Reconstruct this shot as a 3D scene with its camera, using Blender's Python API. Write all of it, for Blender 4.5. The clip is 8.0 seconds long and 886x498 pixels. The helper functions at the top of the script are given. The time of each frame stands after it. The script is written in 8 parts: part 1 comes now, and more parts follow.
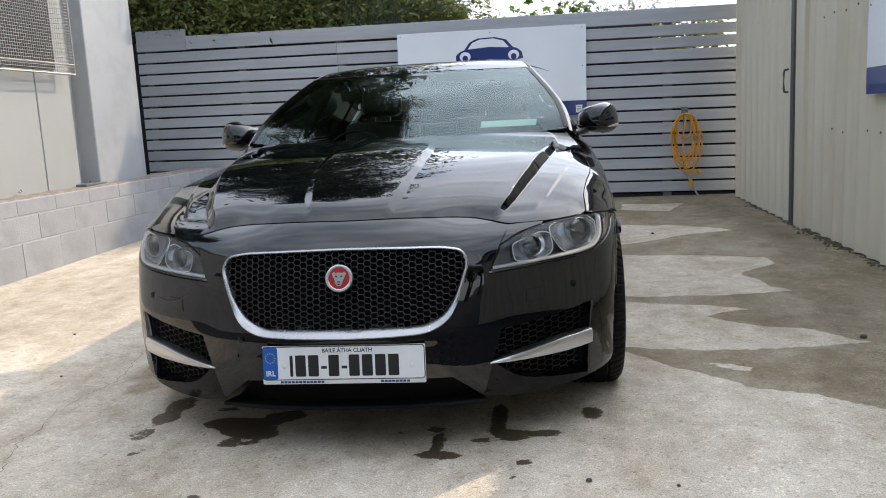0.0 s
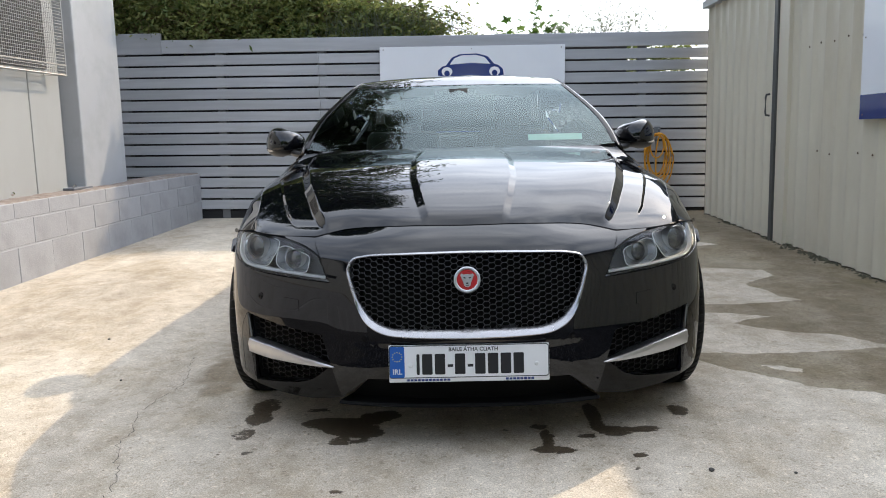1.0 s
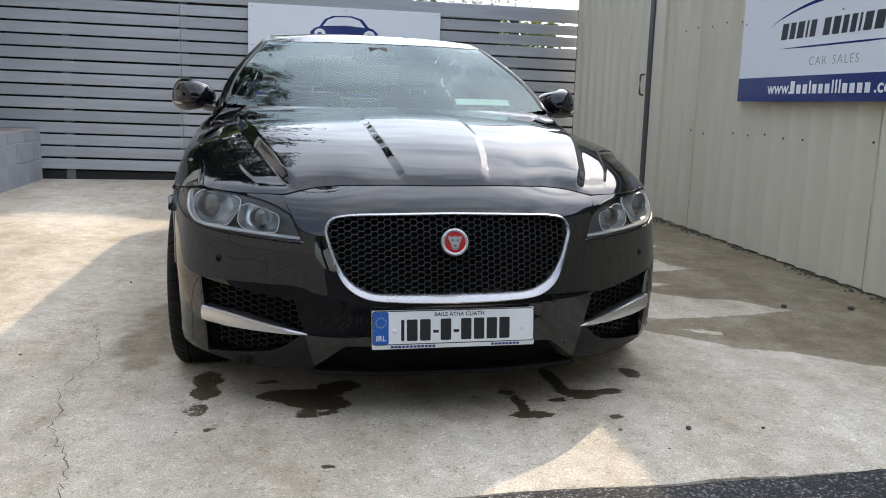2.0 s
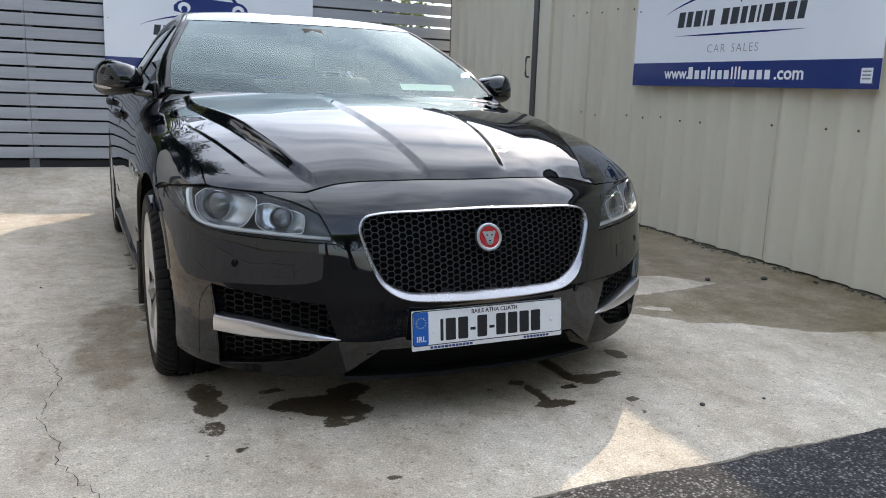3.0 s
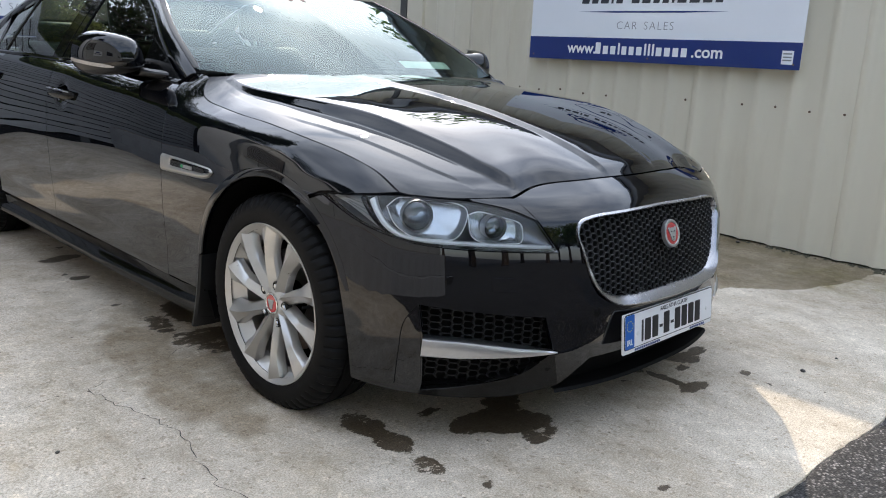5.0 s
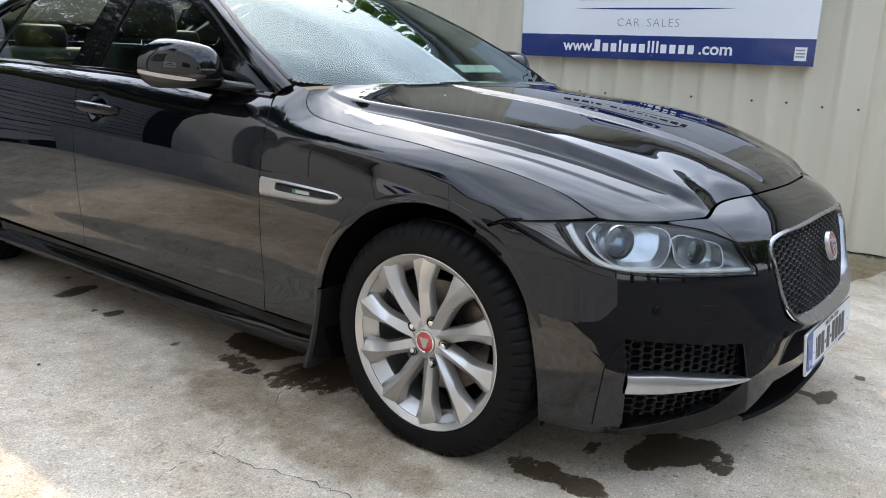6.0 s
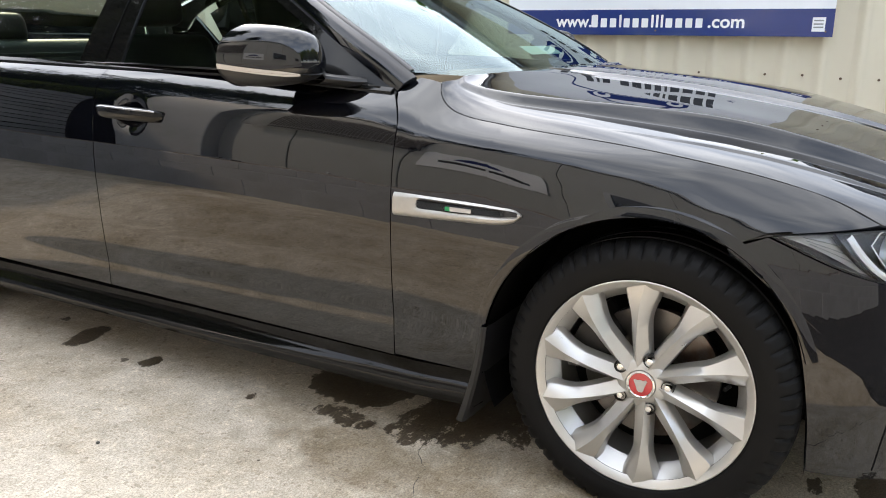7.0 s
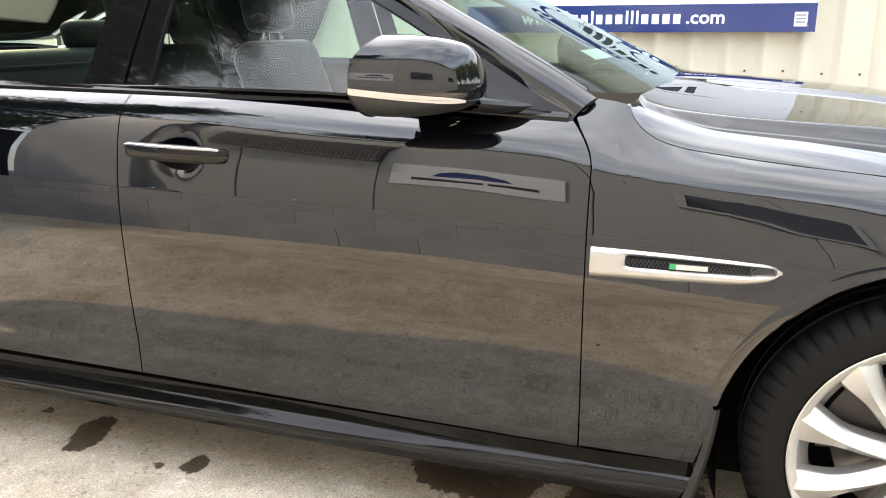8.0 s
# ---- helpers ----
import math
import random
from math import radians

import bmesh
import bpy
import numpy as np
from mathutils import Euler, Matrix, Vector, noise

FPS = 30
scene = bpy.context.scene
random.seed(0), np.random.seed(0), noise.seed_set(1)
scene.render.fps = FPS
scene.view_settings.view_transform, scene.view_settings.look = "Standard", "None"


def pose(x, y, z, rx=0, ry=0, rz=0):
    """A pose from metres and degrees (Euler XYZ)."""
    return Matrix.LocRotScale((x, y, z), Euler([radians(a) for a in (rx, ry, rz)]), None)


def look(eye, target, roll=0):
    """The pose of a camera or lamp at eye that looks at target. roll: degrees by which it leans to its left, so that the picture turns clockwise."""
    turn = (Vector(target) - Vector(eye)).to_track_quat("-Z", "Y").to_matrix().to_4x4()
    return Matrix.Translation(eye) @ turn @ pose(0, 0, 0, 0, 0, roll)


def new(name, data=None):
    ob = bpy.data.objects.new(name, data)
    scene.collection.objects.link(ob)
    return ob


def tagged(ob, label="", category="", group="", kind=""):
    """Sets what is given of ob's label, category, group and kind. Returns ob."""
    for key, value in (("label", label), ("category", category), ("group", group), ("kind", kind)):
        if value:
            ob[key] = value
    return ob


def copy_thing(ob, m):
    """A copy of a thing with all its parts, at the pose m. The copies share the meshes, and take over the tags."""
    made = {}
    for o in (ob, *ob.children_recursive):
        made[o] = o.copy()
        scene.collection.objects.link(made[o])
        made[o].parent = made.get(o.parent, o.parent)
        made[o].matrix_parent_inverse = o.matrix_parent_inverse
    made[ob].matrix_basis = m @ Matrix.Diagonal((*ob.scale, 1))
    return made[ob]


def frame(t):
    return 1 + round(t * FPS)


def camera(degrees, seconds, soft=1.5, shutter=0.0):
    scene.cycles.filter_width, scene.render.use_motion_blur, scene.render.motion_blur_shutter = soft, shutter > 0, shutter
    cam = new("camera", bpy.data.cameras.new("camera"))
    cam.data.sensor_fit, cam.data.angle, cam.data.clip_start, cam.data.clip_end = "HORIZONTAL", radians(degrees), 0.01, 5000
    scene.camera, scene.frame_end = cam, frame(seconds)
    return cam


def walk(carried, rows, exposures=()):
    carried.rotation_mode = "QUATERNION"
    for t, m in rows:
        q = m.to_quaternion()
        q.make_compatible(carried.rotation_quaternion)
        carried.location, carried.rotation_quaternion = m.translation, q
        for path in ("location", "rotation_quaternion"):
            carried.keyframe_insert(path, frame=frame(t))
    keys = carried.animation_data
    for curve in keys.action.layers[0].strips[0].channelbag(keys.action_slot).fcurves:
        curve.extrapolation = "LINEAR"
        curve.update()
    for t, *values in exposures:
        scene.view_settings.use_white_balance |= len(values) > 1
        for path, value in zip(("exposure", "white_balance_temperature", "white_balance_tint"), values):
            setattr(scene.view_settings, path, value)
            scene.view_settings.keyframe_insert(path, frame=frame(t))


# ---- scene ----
cam = camera(57.7, 8.0, soft=1.0)
PATH = [
    (0, (0.621, -2.412, 1.057), (0.389, -0.45, 0.746), -3.0),
    (0.5, (0.318, -2.527, 1.081), (0.177, -0.557, 0.77), -2.8),
    (1, (-0.036, -2.572, 1.063), (-0.067, -0.592, 0.78), -1.4),
    (1.5, (-0.282, -2.559, 1.039), (-0.128, -0.586, 0.754), 1.0),
    (2, (-0.544, -2.421, 1.011), (-0.144, -0.493, 0.661), 1.4),
    (2.2, (-0.638, -2.36, 1.011), (-0.153, -0.456, 0.639), 1.5),
    (3.3, (-1.326, -2.06, 1.049), (-0.428, -0.318, 0.653), 1.9),
    (3.5, (-1.418, -1.985, 1.047), (-0.483, -0.263, 0.65), 2.2),
    (4, (-1.672, -1.74, 1.067), (-0.572, -0.12, 0.659), 2.9),
    (4.2, (-1.797, -1.649, 1.071), (-0.614, -0.091, 0.654), 2.9),
    (5.3, (-2.337, -1.003, 1.11), (-0.925, 0.326, 0.621), 2.8),
    (5.5, (-2.403, -0.855, 1.113), (-0.962, 0.443, 0.622), 2.9),
    (6, (-2.577, -0.479, 1.12), (-1.033, 0.697, 0.636), 2.1),
    (6.5, (-2.62, -0.051, 1.091), (-1.008, 1.021, 0.589), 0.4),
    (7, (-2.633, 0.409, 1.104), (-0.945, 1.346, 0.582), 0.5),
    (7.5, (-2.618, 0.835, 1.124), (-0.834, 1.571, 0.596), 0.0),
    (8, (-2.492, 1.276, 1.134), (-0.667, 1.893, 0.6), -0.3),
]
# seconds, stops, white balance
EXPOSURE = [(0, 1.42, 6150, 10), (2, 1.36, 6070, 10), (3.5, 1.36, 5920, 10), (5.5, 1.62, 5900, 10), (6, 1.78, 5970, 10), (6.5, 1.97, 6150, 10), (7, 2.28, 6500, 10), (7.5, 2.74, 6620, 10), (8, 3.1, 6720, 10)]
walk(cam, [(t, look(eye, target, roll)) for t, eye, target, roll in PATH], EXPOSURE)

# ---- world, sun ----
SUN_TO = Vector((0.81, 0.97, 1.0)).normalized()
world = bpy.data.worlds.new("sky")
scene.world = world
world.use_nodes = True
wn, wl = world.node_tree.nodes, world.node_tree.links
wbg = wn["Background"]
sky = wn.new("ShaderNodeTexSky")
sky.sky_type, sky.sun_disc = "NISHITA", False
sky.sun_elevation = math.asin(SUN_TO.z)
sky.sun_rotation = math.atan2(SUN_TO.x, SUN_TO.y)
sky.air_density, sky.dust_density = 1.2, 2.0
wtc = wn.new("ShaderNodeTexCoord")
wmap = wn.new("ShaderNodeMapping")
wmap.inputs["Scale"].default_value = (1.0, 1.0, 2.6)
wl.new(wtc.outputs["Generated"], wmap.inputs["Vector"])
wno = wn.new("ShaderNodeTexNoise")
wno.inputs["Scale"].default_value = 2.3
wno.inputs["Detail"].default_value = 7.0
wno.inputs["Roughness"].default_value = 0.55
wl.new(wmap.outputs[0], wno.inputs["Vector"])
wr = wn.new("ShaderNodeValToRGB")
wr.color_ramp.elements[0].position, wr.color_ramp.elements[0].color = 0.28, (0.42, 0.42, 0.42, 1)
wr.color_ramp.elements[1].position, wr.color_ramp.elements[1].color = 0.68, (1, 1, 1, 1)
wl.new(wno.outputs["Fac"], wr.inputs["Fac"])
wcl = wn.new("ShaderNodeTexNoise")
wcl.inputs["Scale"].default_value = 3.2
wcl.inputs["Detail"].default_value = 6.0
wl.new(wmap.outputs[0], wcl.inputs["Vector"])
wr2 = wn.new("ShaderNodeValToRGB")
wr2.color_ramp.elements[0].position, wr2.color_ramp.elements[0].color = 0.32, (5.2, 5.5, 6.1, 1)
wr2.color_ramp.elements[1].position, wr2.color_ramp.elements[1].color = 0.66, (10.5, 10.6, 10.8, 1)
wl.new(wcl.outputs["Fac"], wr2.inputs["Fac"])
wmx = wn.new("ShaderNodeMix")
wmx.data_type = "RGBA"
wl.new(sky.outputs[0], wmx.inputs[6])
# the cloud is thick and bright round the sun and opens to blue sky away from it
wdir = wn.new("ShaderNodeTexCoord")
wdot = wn.new("ShaderNodeVectorMath")
wdot.operation = "DOT_PRODUCT"
wl.new(wdir.outputs["Generated"], wdot.inputs[0])
wdot.inputs[1].default_value = SUN_TO
wglow = wn.new("ShaderNodeMapRange")
wglow.interpolation_type = "SMOOTHSTEP"
wl.new(wdot.outputs["Value"], wglow.inputs["Value"])
wglow.inputs["From Min"].default_value, wglow.inputs["From Max"].default_value = 0.52, 0.95
wglow.inputs["To Min"].default_value, wglow.inputs["To Max"].default_value = 0.80, 1.28
wsc = wn.new("ShaderNodeVectorMath")
wsc.operation = "SCALE"
wl.new(wr2.outputs[0], wsc.inputs[0])
wl.new(wglow.outputs[0], wsc.inputs["Scale"])
wl.new(wsc.outputs[0], wmx.inputs[7])
wcov = wn.new("ShaderNodeMapRange")
wl.new(wdot.outputs["Value"], wcov.inputs["Value"])
wcov.inputs["From Min"].default_value, wcov.inputs["From Max"].default_value = -0.3, 0.6
wcov.inputs["To Min"].default_value, wcov.inputs["To Max"].default_value = 0.50, 1.0
wcm = wn.new("ShaderNodeMath")
wcm.operation = "MULTIPLY"
wl.new(wr.outputs[0], wcm.inputs[0])
wl.new(wcov.outputs[0], wcm.inputs[1])
wl.new(wcm.outputs[0], wmx.inputs[0])
wl.new(wmx.outputs[2], wbg.inputs["Color"])
wbg.inputs["Strength"].default_value = 0.115

sun = new("sun", bpy.data.lights.new("sun", "SUN"))
sun.data.energy, sun.data.angle, sun.data.color = 1.4, radians(0.7), (1.0, 0.80, 0.56)
sun.matrix_world = look(SUN_TO * 30, (0, 0, 0))


# ---- materials ----
def mat(name, base, rough=0.5, metal=0.0, var=0.0, scale=20.0, bump=0.0, bscale=120.0, stain=None, stain_scale=2.0,
        coat=0.0, coat_rough=0.03, per_object=0.0, spec=0.5, rough_var=0.0, stretch=(1, 1, 1), stain_cut=(0.5, 0.72)):
    """A surface with grain (var at scale), larger stains, fine relief and a share of chance per object."""
    m = bpy.data.materials.new(name)
    m.use_nodes = True
    n, l = m.node_tree.nodes, m.node_tree.links
    p = n["Principled BSDF"]
    p.inputs["Roughness"].default_value = rough
    p.inputs["Metallic"].default_value = metal
    p.inputs["Specular IOR Level"].default_value = spec
    p.inputs["Coat Weight"].default_value = coat
    p.inputs["Coat Roughness"].default_value = coat_rough
    p.inputs["Base Color"].default_value = (*base, 1)
    if not (var or bump or stain or per_object or rough_var):
        return m
    tc = n.new("ShaderNodeTexCoord")
    mp = n.new("ShaderNodeMapping")
    mp.inputs["Scale"].default_value = stretch
    l.new(tc.outputs["Object"], mp.inputs["Vector"])
    color = None
    if var or per_object:
        no = n.new("ShaderNodeTexNoise")
        no.inputs["Scale"].default_value, no.inputs["Detail"].default_value = scale, 6.0
        l.new(mp.outputs[0], no.inputs["Vector"])
        add = n.new("ShaderNodeMath")
        add.operation = "MULTIPLY_ADD"
        l.new(no.outputs["Fac"], add.inputs[0])
        add.inputs[1].default_value, add.inputs[2].default_value = 2 * var, 1 - var
        src = add.outputs[0]
        if per_object:
            oi = n.new("ShaderNodeObjectInfo")
            k = n.new("ShaderNodeMath")
            k.operation = "MULTIPLY_ADD"
            l.new(oi.outputs["Random"], k.inputs[0])
            k.inputs[1].default_value, k.inputs[2].default_value = 2 * per_object, 1 - per_object
            kk = n.new("ShaderNodeMath")
            kk.operation = "MULTIPLY"
            l.new(src, kk.inputs[0])
            l.new(k.outputs[0], kk.inputs[1])
            src = kk.outputs[0]
        sc = n.new("ShaderNodeVectorMath")
        sc.operation = "SCALE"
        sc.inputs[0].default_value = base
        l.new(src, sc.inputs["Scale"])
        color = sc.outputs[0]
    if stain:
        ns = n.new("ShaderNodeTexNoise")
        ns.inputs["Scale"].default_value, ns.inputs["Detail"].default_value = stain_scale, 8.0
        ns.inputs["Roughness"].default_value = 0.65
        l.new(mp.outputs[0], ns.inputs["Vector"])
        rp = n.new("ShaderNodeMapRange")
        rp.inputs["From Min"].default_value, rp.inputs["From Max"].default_value = stain_cut
        l.new(ns.outputs["Fac"], rp.inputs["Value"])
        mx = n.new("ShaderNodeMix")
        mx.data_type = "RGBA"
        l.new(rp.outputs[0], mx.inputs[0])
        if color:
            l.new(color, mx.inputs[6])
        else:
            mx.inputs[6].default_value = (*base, 1)
        mx.inputs[7].default_value = (*stain, 1)
        color = mx.outputs[2]
    if color:
        l.new(color, p.inputs["Base Color"])
    if rough_var:
        nr = n.new("ShaderNodeTexNoise")
        nr.inputs["Scale"].default_value, nr.inputs["Detail"].default_value = scale * 0.4, 5.0
        l.new(mp.outputs[0], nr.inputs["Vector"])
        rr = n.new("ShaderNodeMath")
        rr.operation = "MULTIPLY_ADD"
        l.new(nr.outputs["Fac"], rr.inputs[0])
        rr.inputs[1].default_value, rr.inputs[2].default_value = 2 * rough_var, rough - rough_var
        l.new(rr.outputs[0], p.inputs["Roughness"])
    if bump:
        nb = n.new("ShaderNodeTexNoise")
        nb.inputs["Scale"].default_value, nb.inputs["Detail"].default_value = bscale, 5.0
        l.new(mp.outputs[0], nb.inputs["Vector"])
        bp = n.new("ShaderNodeBump")
        bp.inputs["Strength"].default_value, bp.inputs["Distance"].default_value = 1.0, bump
        l.new(nb.outputs["Fac"], bp.inputs["Height"])
        l.new(bp.outputs[0], p.inputs["Normal"])
    return m


def glass(name, tint, ior=1.5, rough=0.0):
    """Thin pane: the gloss of glass over a tinted clear sheet."""
    m = bpy.data.materials.new(name)
    m.use_nodes = True
    n, l = m.node_tree.nodes, m.node_tree.links
    out = n["Material Output"]
    n.remove(n["Principled BSDF"])
    tr, gl, mx, fr = (n.new("ShaderNode" + k) for k in ("BsdfTransparent", "BsdfGlossy", "MixShader", "Fresnel"))
    tr.inputs[0].default_value = (*tint, 1)
    gl.inputs["Roughness"].default_value = rough
    gl.inputs["Color"].default_value = (1, 1, 1, 1)
    fr.inputs["IOR"].default_value = ior
    l.new(fr.outputs[0], mx.inputs[0])
    l.new(tr.outputs[0], mx.inputs[1])
    l.new(gl.outputs[0], mx.inputs[2])
    l.new(mx.outputs[0], out.inputs[0])
    return m


PAINT = mat("black_car_paint", (0.0010, 0.0012, 0.0024), 0.5, 0.0, coat=1.0, coat_rough=0.012, spec=0.0, stain=(0.0026, 0.0025, 0.0024), stain_scale=5, stain_cut=(0.52, 0.9))
GLOSS = mat("gloss_black_trim", (0.004, 0.004, 0.004), 0.5, coat=0.55, coat_rough=0.04, spec=0.0)
MESHBAR = mat("grille_bar_black", (0.060, 0.060, 0.063), 0.32, 0.4, spec=0.5)
GRILLECHROME = mat("dark_satin_chrome", (0.37, 0.37, 0.385), 0.26, 1.0, var=0.05, scale=50, rough_var=0.05)
SATIN = mat("satin_black_plastic", (0.008, 0.008, 0.009), 0.42, var=0.2, scale=60, bump=0.0001, bscale=900)
BLACK = mat("matt_black_plastic", (0.006, 0.006, 0.006), 0.6, var=0.2, scale=50, spec=0.08)
VOID = mat("underbody_black", (0.004, 0.004, 0.004), 0.9, spec=0.05)
PAINT.node_tree.nodes["Principled BSDF"].inputs["Coat IOR"].default_value = 1.60
PAINT.node_tree.nodes["Principled BSDF"].inputs["Coat Tint"].default_value = (0.90, 0.955, 1.0, 1)
CHROME = mat("polished_chrome", (0.78, 0.78, 0.78), 0.08, 1.0, rough_var=0.03, scale=30)
VENTSILVER = mat("satin_silver_vent", (0.40, 0.39, 0.37), 0.40, 0.8, var=0.08, scale=70, rough_var=0.06)
SATINCHROME = mat("brushed_silver_trim", (0.56, 0.56, 0.57), 0.30, 1.0, var=0.06, scale=60, rough_var=0.06)
ALLOY = mat("silver_alloy_paint", (0.50, 0.495, 0.48), 0.30, 0.75, var=0.05, scale=40, coat=0.4, coat_rough=0.08, rough_var=0.06)
RUBBER = mat("tyre_rubber", (0.0055, 0.0055, 0.0058), 0.55, var=0.25, scale=35, bump=0.0003, bscale=500, stain=(0.0068, 0.0066, 0.0064), stain_scale=9, spec=0.12)
IRON = mat("brake_disc_steel", (0.17, 0.16, 0.15), 0.35, 0.9, var=0.2, scale=30, stain=(0.10, 0.05, 0.028), stain_scale=8)
CAST = mat("brake_caliper_cast", (0.04, 0.038, 0.036), 0.55, 0.5, var=0.3, scale=40)
EMBLEM = mat("silver_emblem_enamel", (0.42, 0.41, 0.41), 0.35, 0.5, var=0.15, scale=90)
BADGE_RED = mat("red_enamel", (0.42, 0.015, 0.02), 0.25, coat=1.0)
WS_GLASS = glass("windscreen_glass", (0.58, 0.67, 0.64), 1.44)
WS_GLASS.node_tree.nodes["Glossy BSDF"].inputs["Color"].default_value = (0.80, 0.94, 0.95, 1)
SIDE_GLASS = glass("tinted_side_glass", (0.779, 0.950, 0.861), 1.5)
LAMP_GLASS = glass("clear_lamp_lens", (0.93, 0.95, 0.96), 1.45)
BULB_GLASS = glass("projector_lens", (0.72, 0.76, 0.80), 2.1)
LAMP_SILVER = mat("lamp_reflector", (0.62, 0.64, 0.66), 0.24, 0.75)
LAMP_GREY = mat("lamp_housing_grey", (0.20, 0.205, 0.22), 0.25, 0.5)
LAMP_SMOKE = mat("smoked_lamp_inner", (0.36, 0.365, 0.37), 0.28, 0.3, var=0.1, scale=90)
DRL = mat("white_light_guide", (0.92, 0.93, 0.94), 0.25, 0.0, coat=1.0)
AMBER = mat("indicator_lens", (0.46, 0.41, 0.36), 0.25, coat=1.0)
LEATHER = mat("black_leather", (0.008, 0.008, 0.008), 0.5, var=0.2, scale=90, bump=0.0003, bscale=500, spec=0.12)
DASH = mat("dark_dashboard_plastic", (0.012, 0.012, 0.013), 0.6, var=0.2, scale=90, bump=0.0002, bscale=700, spec=0.10)
HEADLINER = mat("grey_headliner", (0.30, 0.29, 0.27), 0.9, var=0.08, scale=120)
PAPER = mat("green_blue_permit_paper", (0.45, 0.72, 0.66), 0.6, var=0.1, scale=20)
PLATE_WHITE = mat("number_plate_white", (0.80, 0.80, 0.81), 0.30, var=0.03, scale=30)
PLATE_BLUE = mat("number_plate_blue", (0.01, 0.10, 0.42), 0.30)
PLATE_BLACK = mat("number_plate_black", (0.01, 0.01, 0.012), 0.35)
PLATE_TEXT_BLUE = mat("plate_holder_text_blue", (0.03, 0.05, 0.20), 0.4)
STAR = mat("plate_star_yellow", (0.75, 0.60, 0.05), 0.4)
STUD = mat("white_plate_stud", (0.731, 0.731, 0.731), 0.3)

SLAT = mat("grey_painted_timber", (0.41, 0.42, 0.44), 0.58, var=0.20, scale=7, bump=0.0006, bscale=60, stain=(0.35, 0.355, 0.365),
           stain_scale=2.4, per_object=0.12, stretch=(0.25, 1, 3))
# near-black, for the shade in the fence gaps and the board at its foot
GAP_FILL = mat("near_black_gap_fill", (0.02, 0.02, 0.022), 0.8)
TIMBER_POST = mat("grey_painted_post", (0.164, 0.1681, 0.1763), 0.65, var=0.15, scale=9, bump=0.0006, bscale=50)
BLOCKM = mat("grey_painted_concrete_block", (0.345, 0.35, 0.368), 0.75, var=0.10, scale=16, bump=0.0022, bscale=75, stain=(0.285, 0.29, 0.298),
             stain_scale=2.6, per_object=0.05)
MORTAR = mat("painted_mortar_joint", (0.352, 0.36, 0.376), 0.85, var=0.12, scale=30, bump=0.001, bscale=120)
CAPPING = mat("weathered_brown_wall_top", (0.24, 0.195, 0.165), 0.9, var=0.35, scale=14, bump=0.003, bscale=60, stain=(0.34, 0.335, 0.33), stain_scale=7)
CREAM = mat("cream_corrugated_steel", (0.665, 0.615, 0.49), 0.42, var=0.06, scale=3.2, stain=(0.52, 0.455, 0.335), stain_scale=1.6,
            stretch=(1, 1, 0.22), rough_var=0.08, stain_cut=(0.5, 0.82))
CREAM_TRIM = mat("dark_steel_door_edge", (0.085, 0.085, 0.08), 0.5, 0.2, var=0.2, scale=20)
RUST = mat("rusty_screw", (0.13, 0.085, 0.055), 0.75, 0.3, var=0.3, scale=60)
FASCIA = mat("grey_steel_fascia", (0.41, 0.4264, 0.4428), 0.45, 0.1, var=0.08, scale=8)
PANEL = mat("off_white_insulated_panel", (0.39, 0.397, 0.386), 0.42, var=0.04, scale=5, stain=(0.36, 0.36, 0.34), stain_scale=2.0, stretch=(1, 1, 0.4))
COLUMN = mat("light_grey_steel_flashing", (0.43, 0.445, 0.465), 0.42, 0.1, var=0.06, scale=5, stain=(0.37, 0.385, 0.40), stain_scale=3)
DARKGREY = mat("dark_grey_steel", (0.16, 0.175, 0.20), 0.45, 0.3, var=0.1, scale=10)
LOUVRE = mat("dark_brown_louvre", (0.045, 0.038, 0.035), 0.5, 0.2, var=0.2, scale=14)
GALV = mat("galvanised_mesh", (0.42, 0.42, 0.41), 0.5, 0.7, var=0.2, scale=40)
WINDOW_DARK = mat("dark_window_glass", (0.045, 0.048, 0.053), 0.08, coat=0.5)
SIGN_WHITE = mat("white_sign_panel", (0.82, 0.84, 0.88), 0.22, var=0.025, scale=4, rough_var=0.03, coat=0.5, coat_rough=0.06)
SIGN_BLUE = mat("navy_sign_vinyl", (0.0102, 0.02975, 0.17), 0.22, var=0.05, scale=6, coat=0.5, coat_rough=0.06)
SIGN_DARK = mat("charcoal_sign_vinyl", (0.035, 0.04, 0.05), 0.3)
SIGN_GREY = mat("grey_sign_vinyl", (0.20, 0.21, 0.23), 0.3)
HOSE = mat("yellow_cable_sheath", (0.72, 0.34, 0.02), 0.45, var=0.12, scale=30)
CONDUIT = mat("grey_plastic_conduit", (0.32, 0.33, 0.35), 0.5, var=0.1, scale=20)
BARK = mat("tree_bark", (0.085, 0.065, 0.05), 0.9, var=0.35, scale=12, bump=0.006, bscale=25)
GRIT = mat("dark_grit_and_moss", (0.075, 0.072, 0.048), 0.95, var=0.4, scale=40)
STONE = mat("dark_wet_pebble", (0.05, 0.045, 0.04), 0.6, var=0.3, scale=60)
CRACK = mat("dark_concrete_crack", (0.055, 0.05, 0.045), 0.95, var=0.3, scale=80)


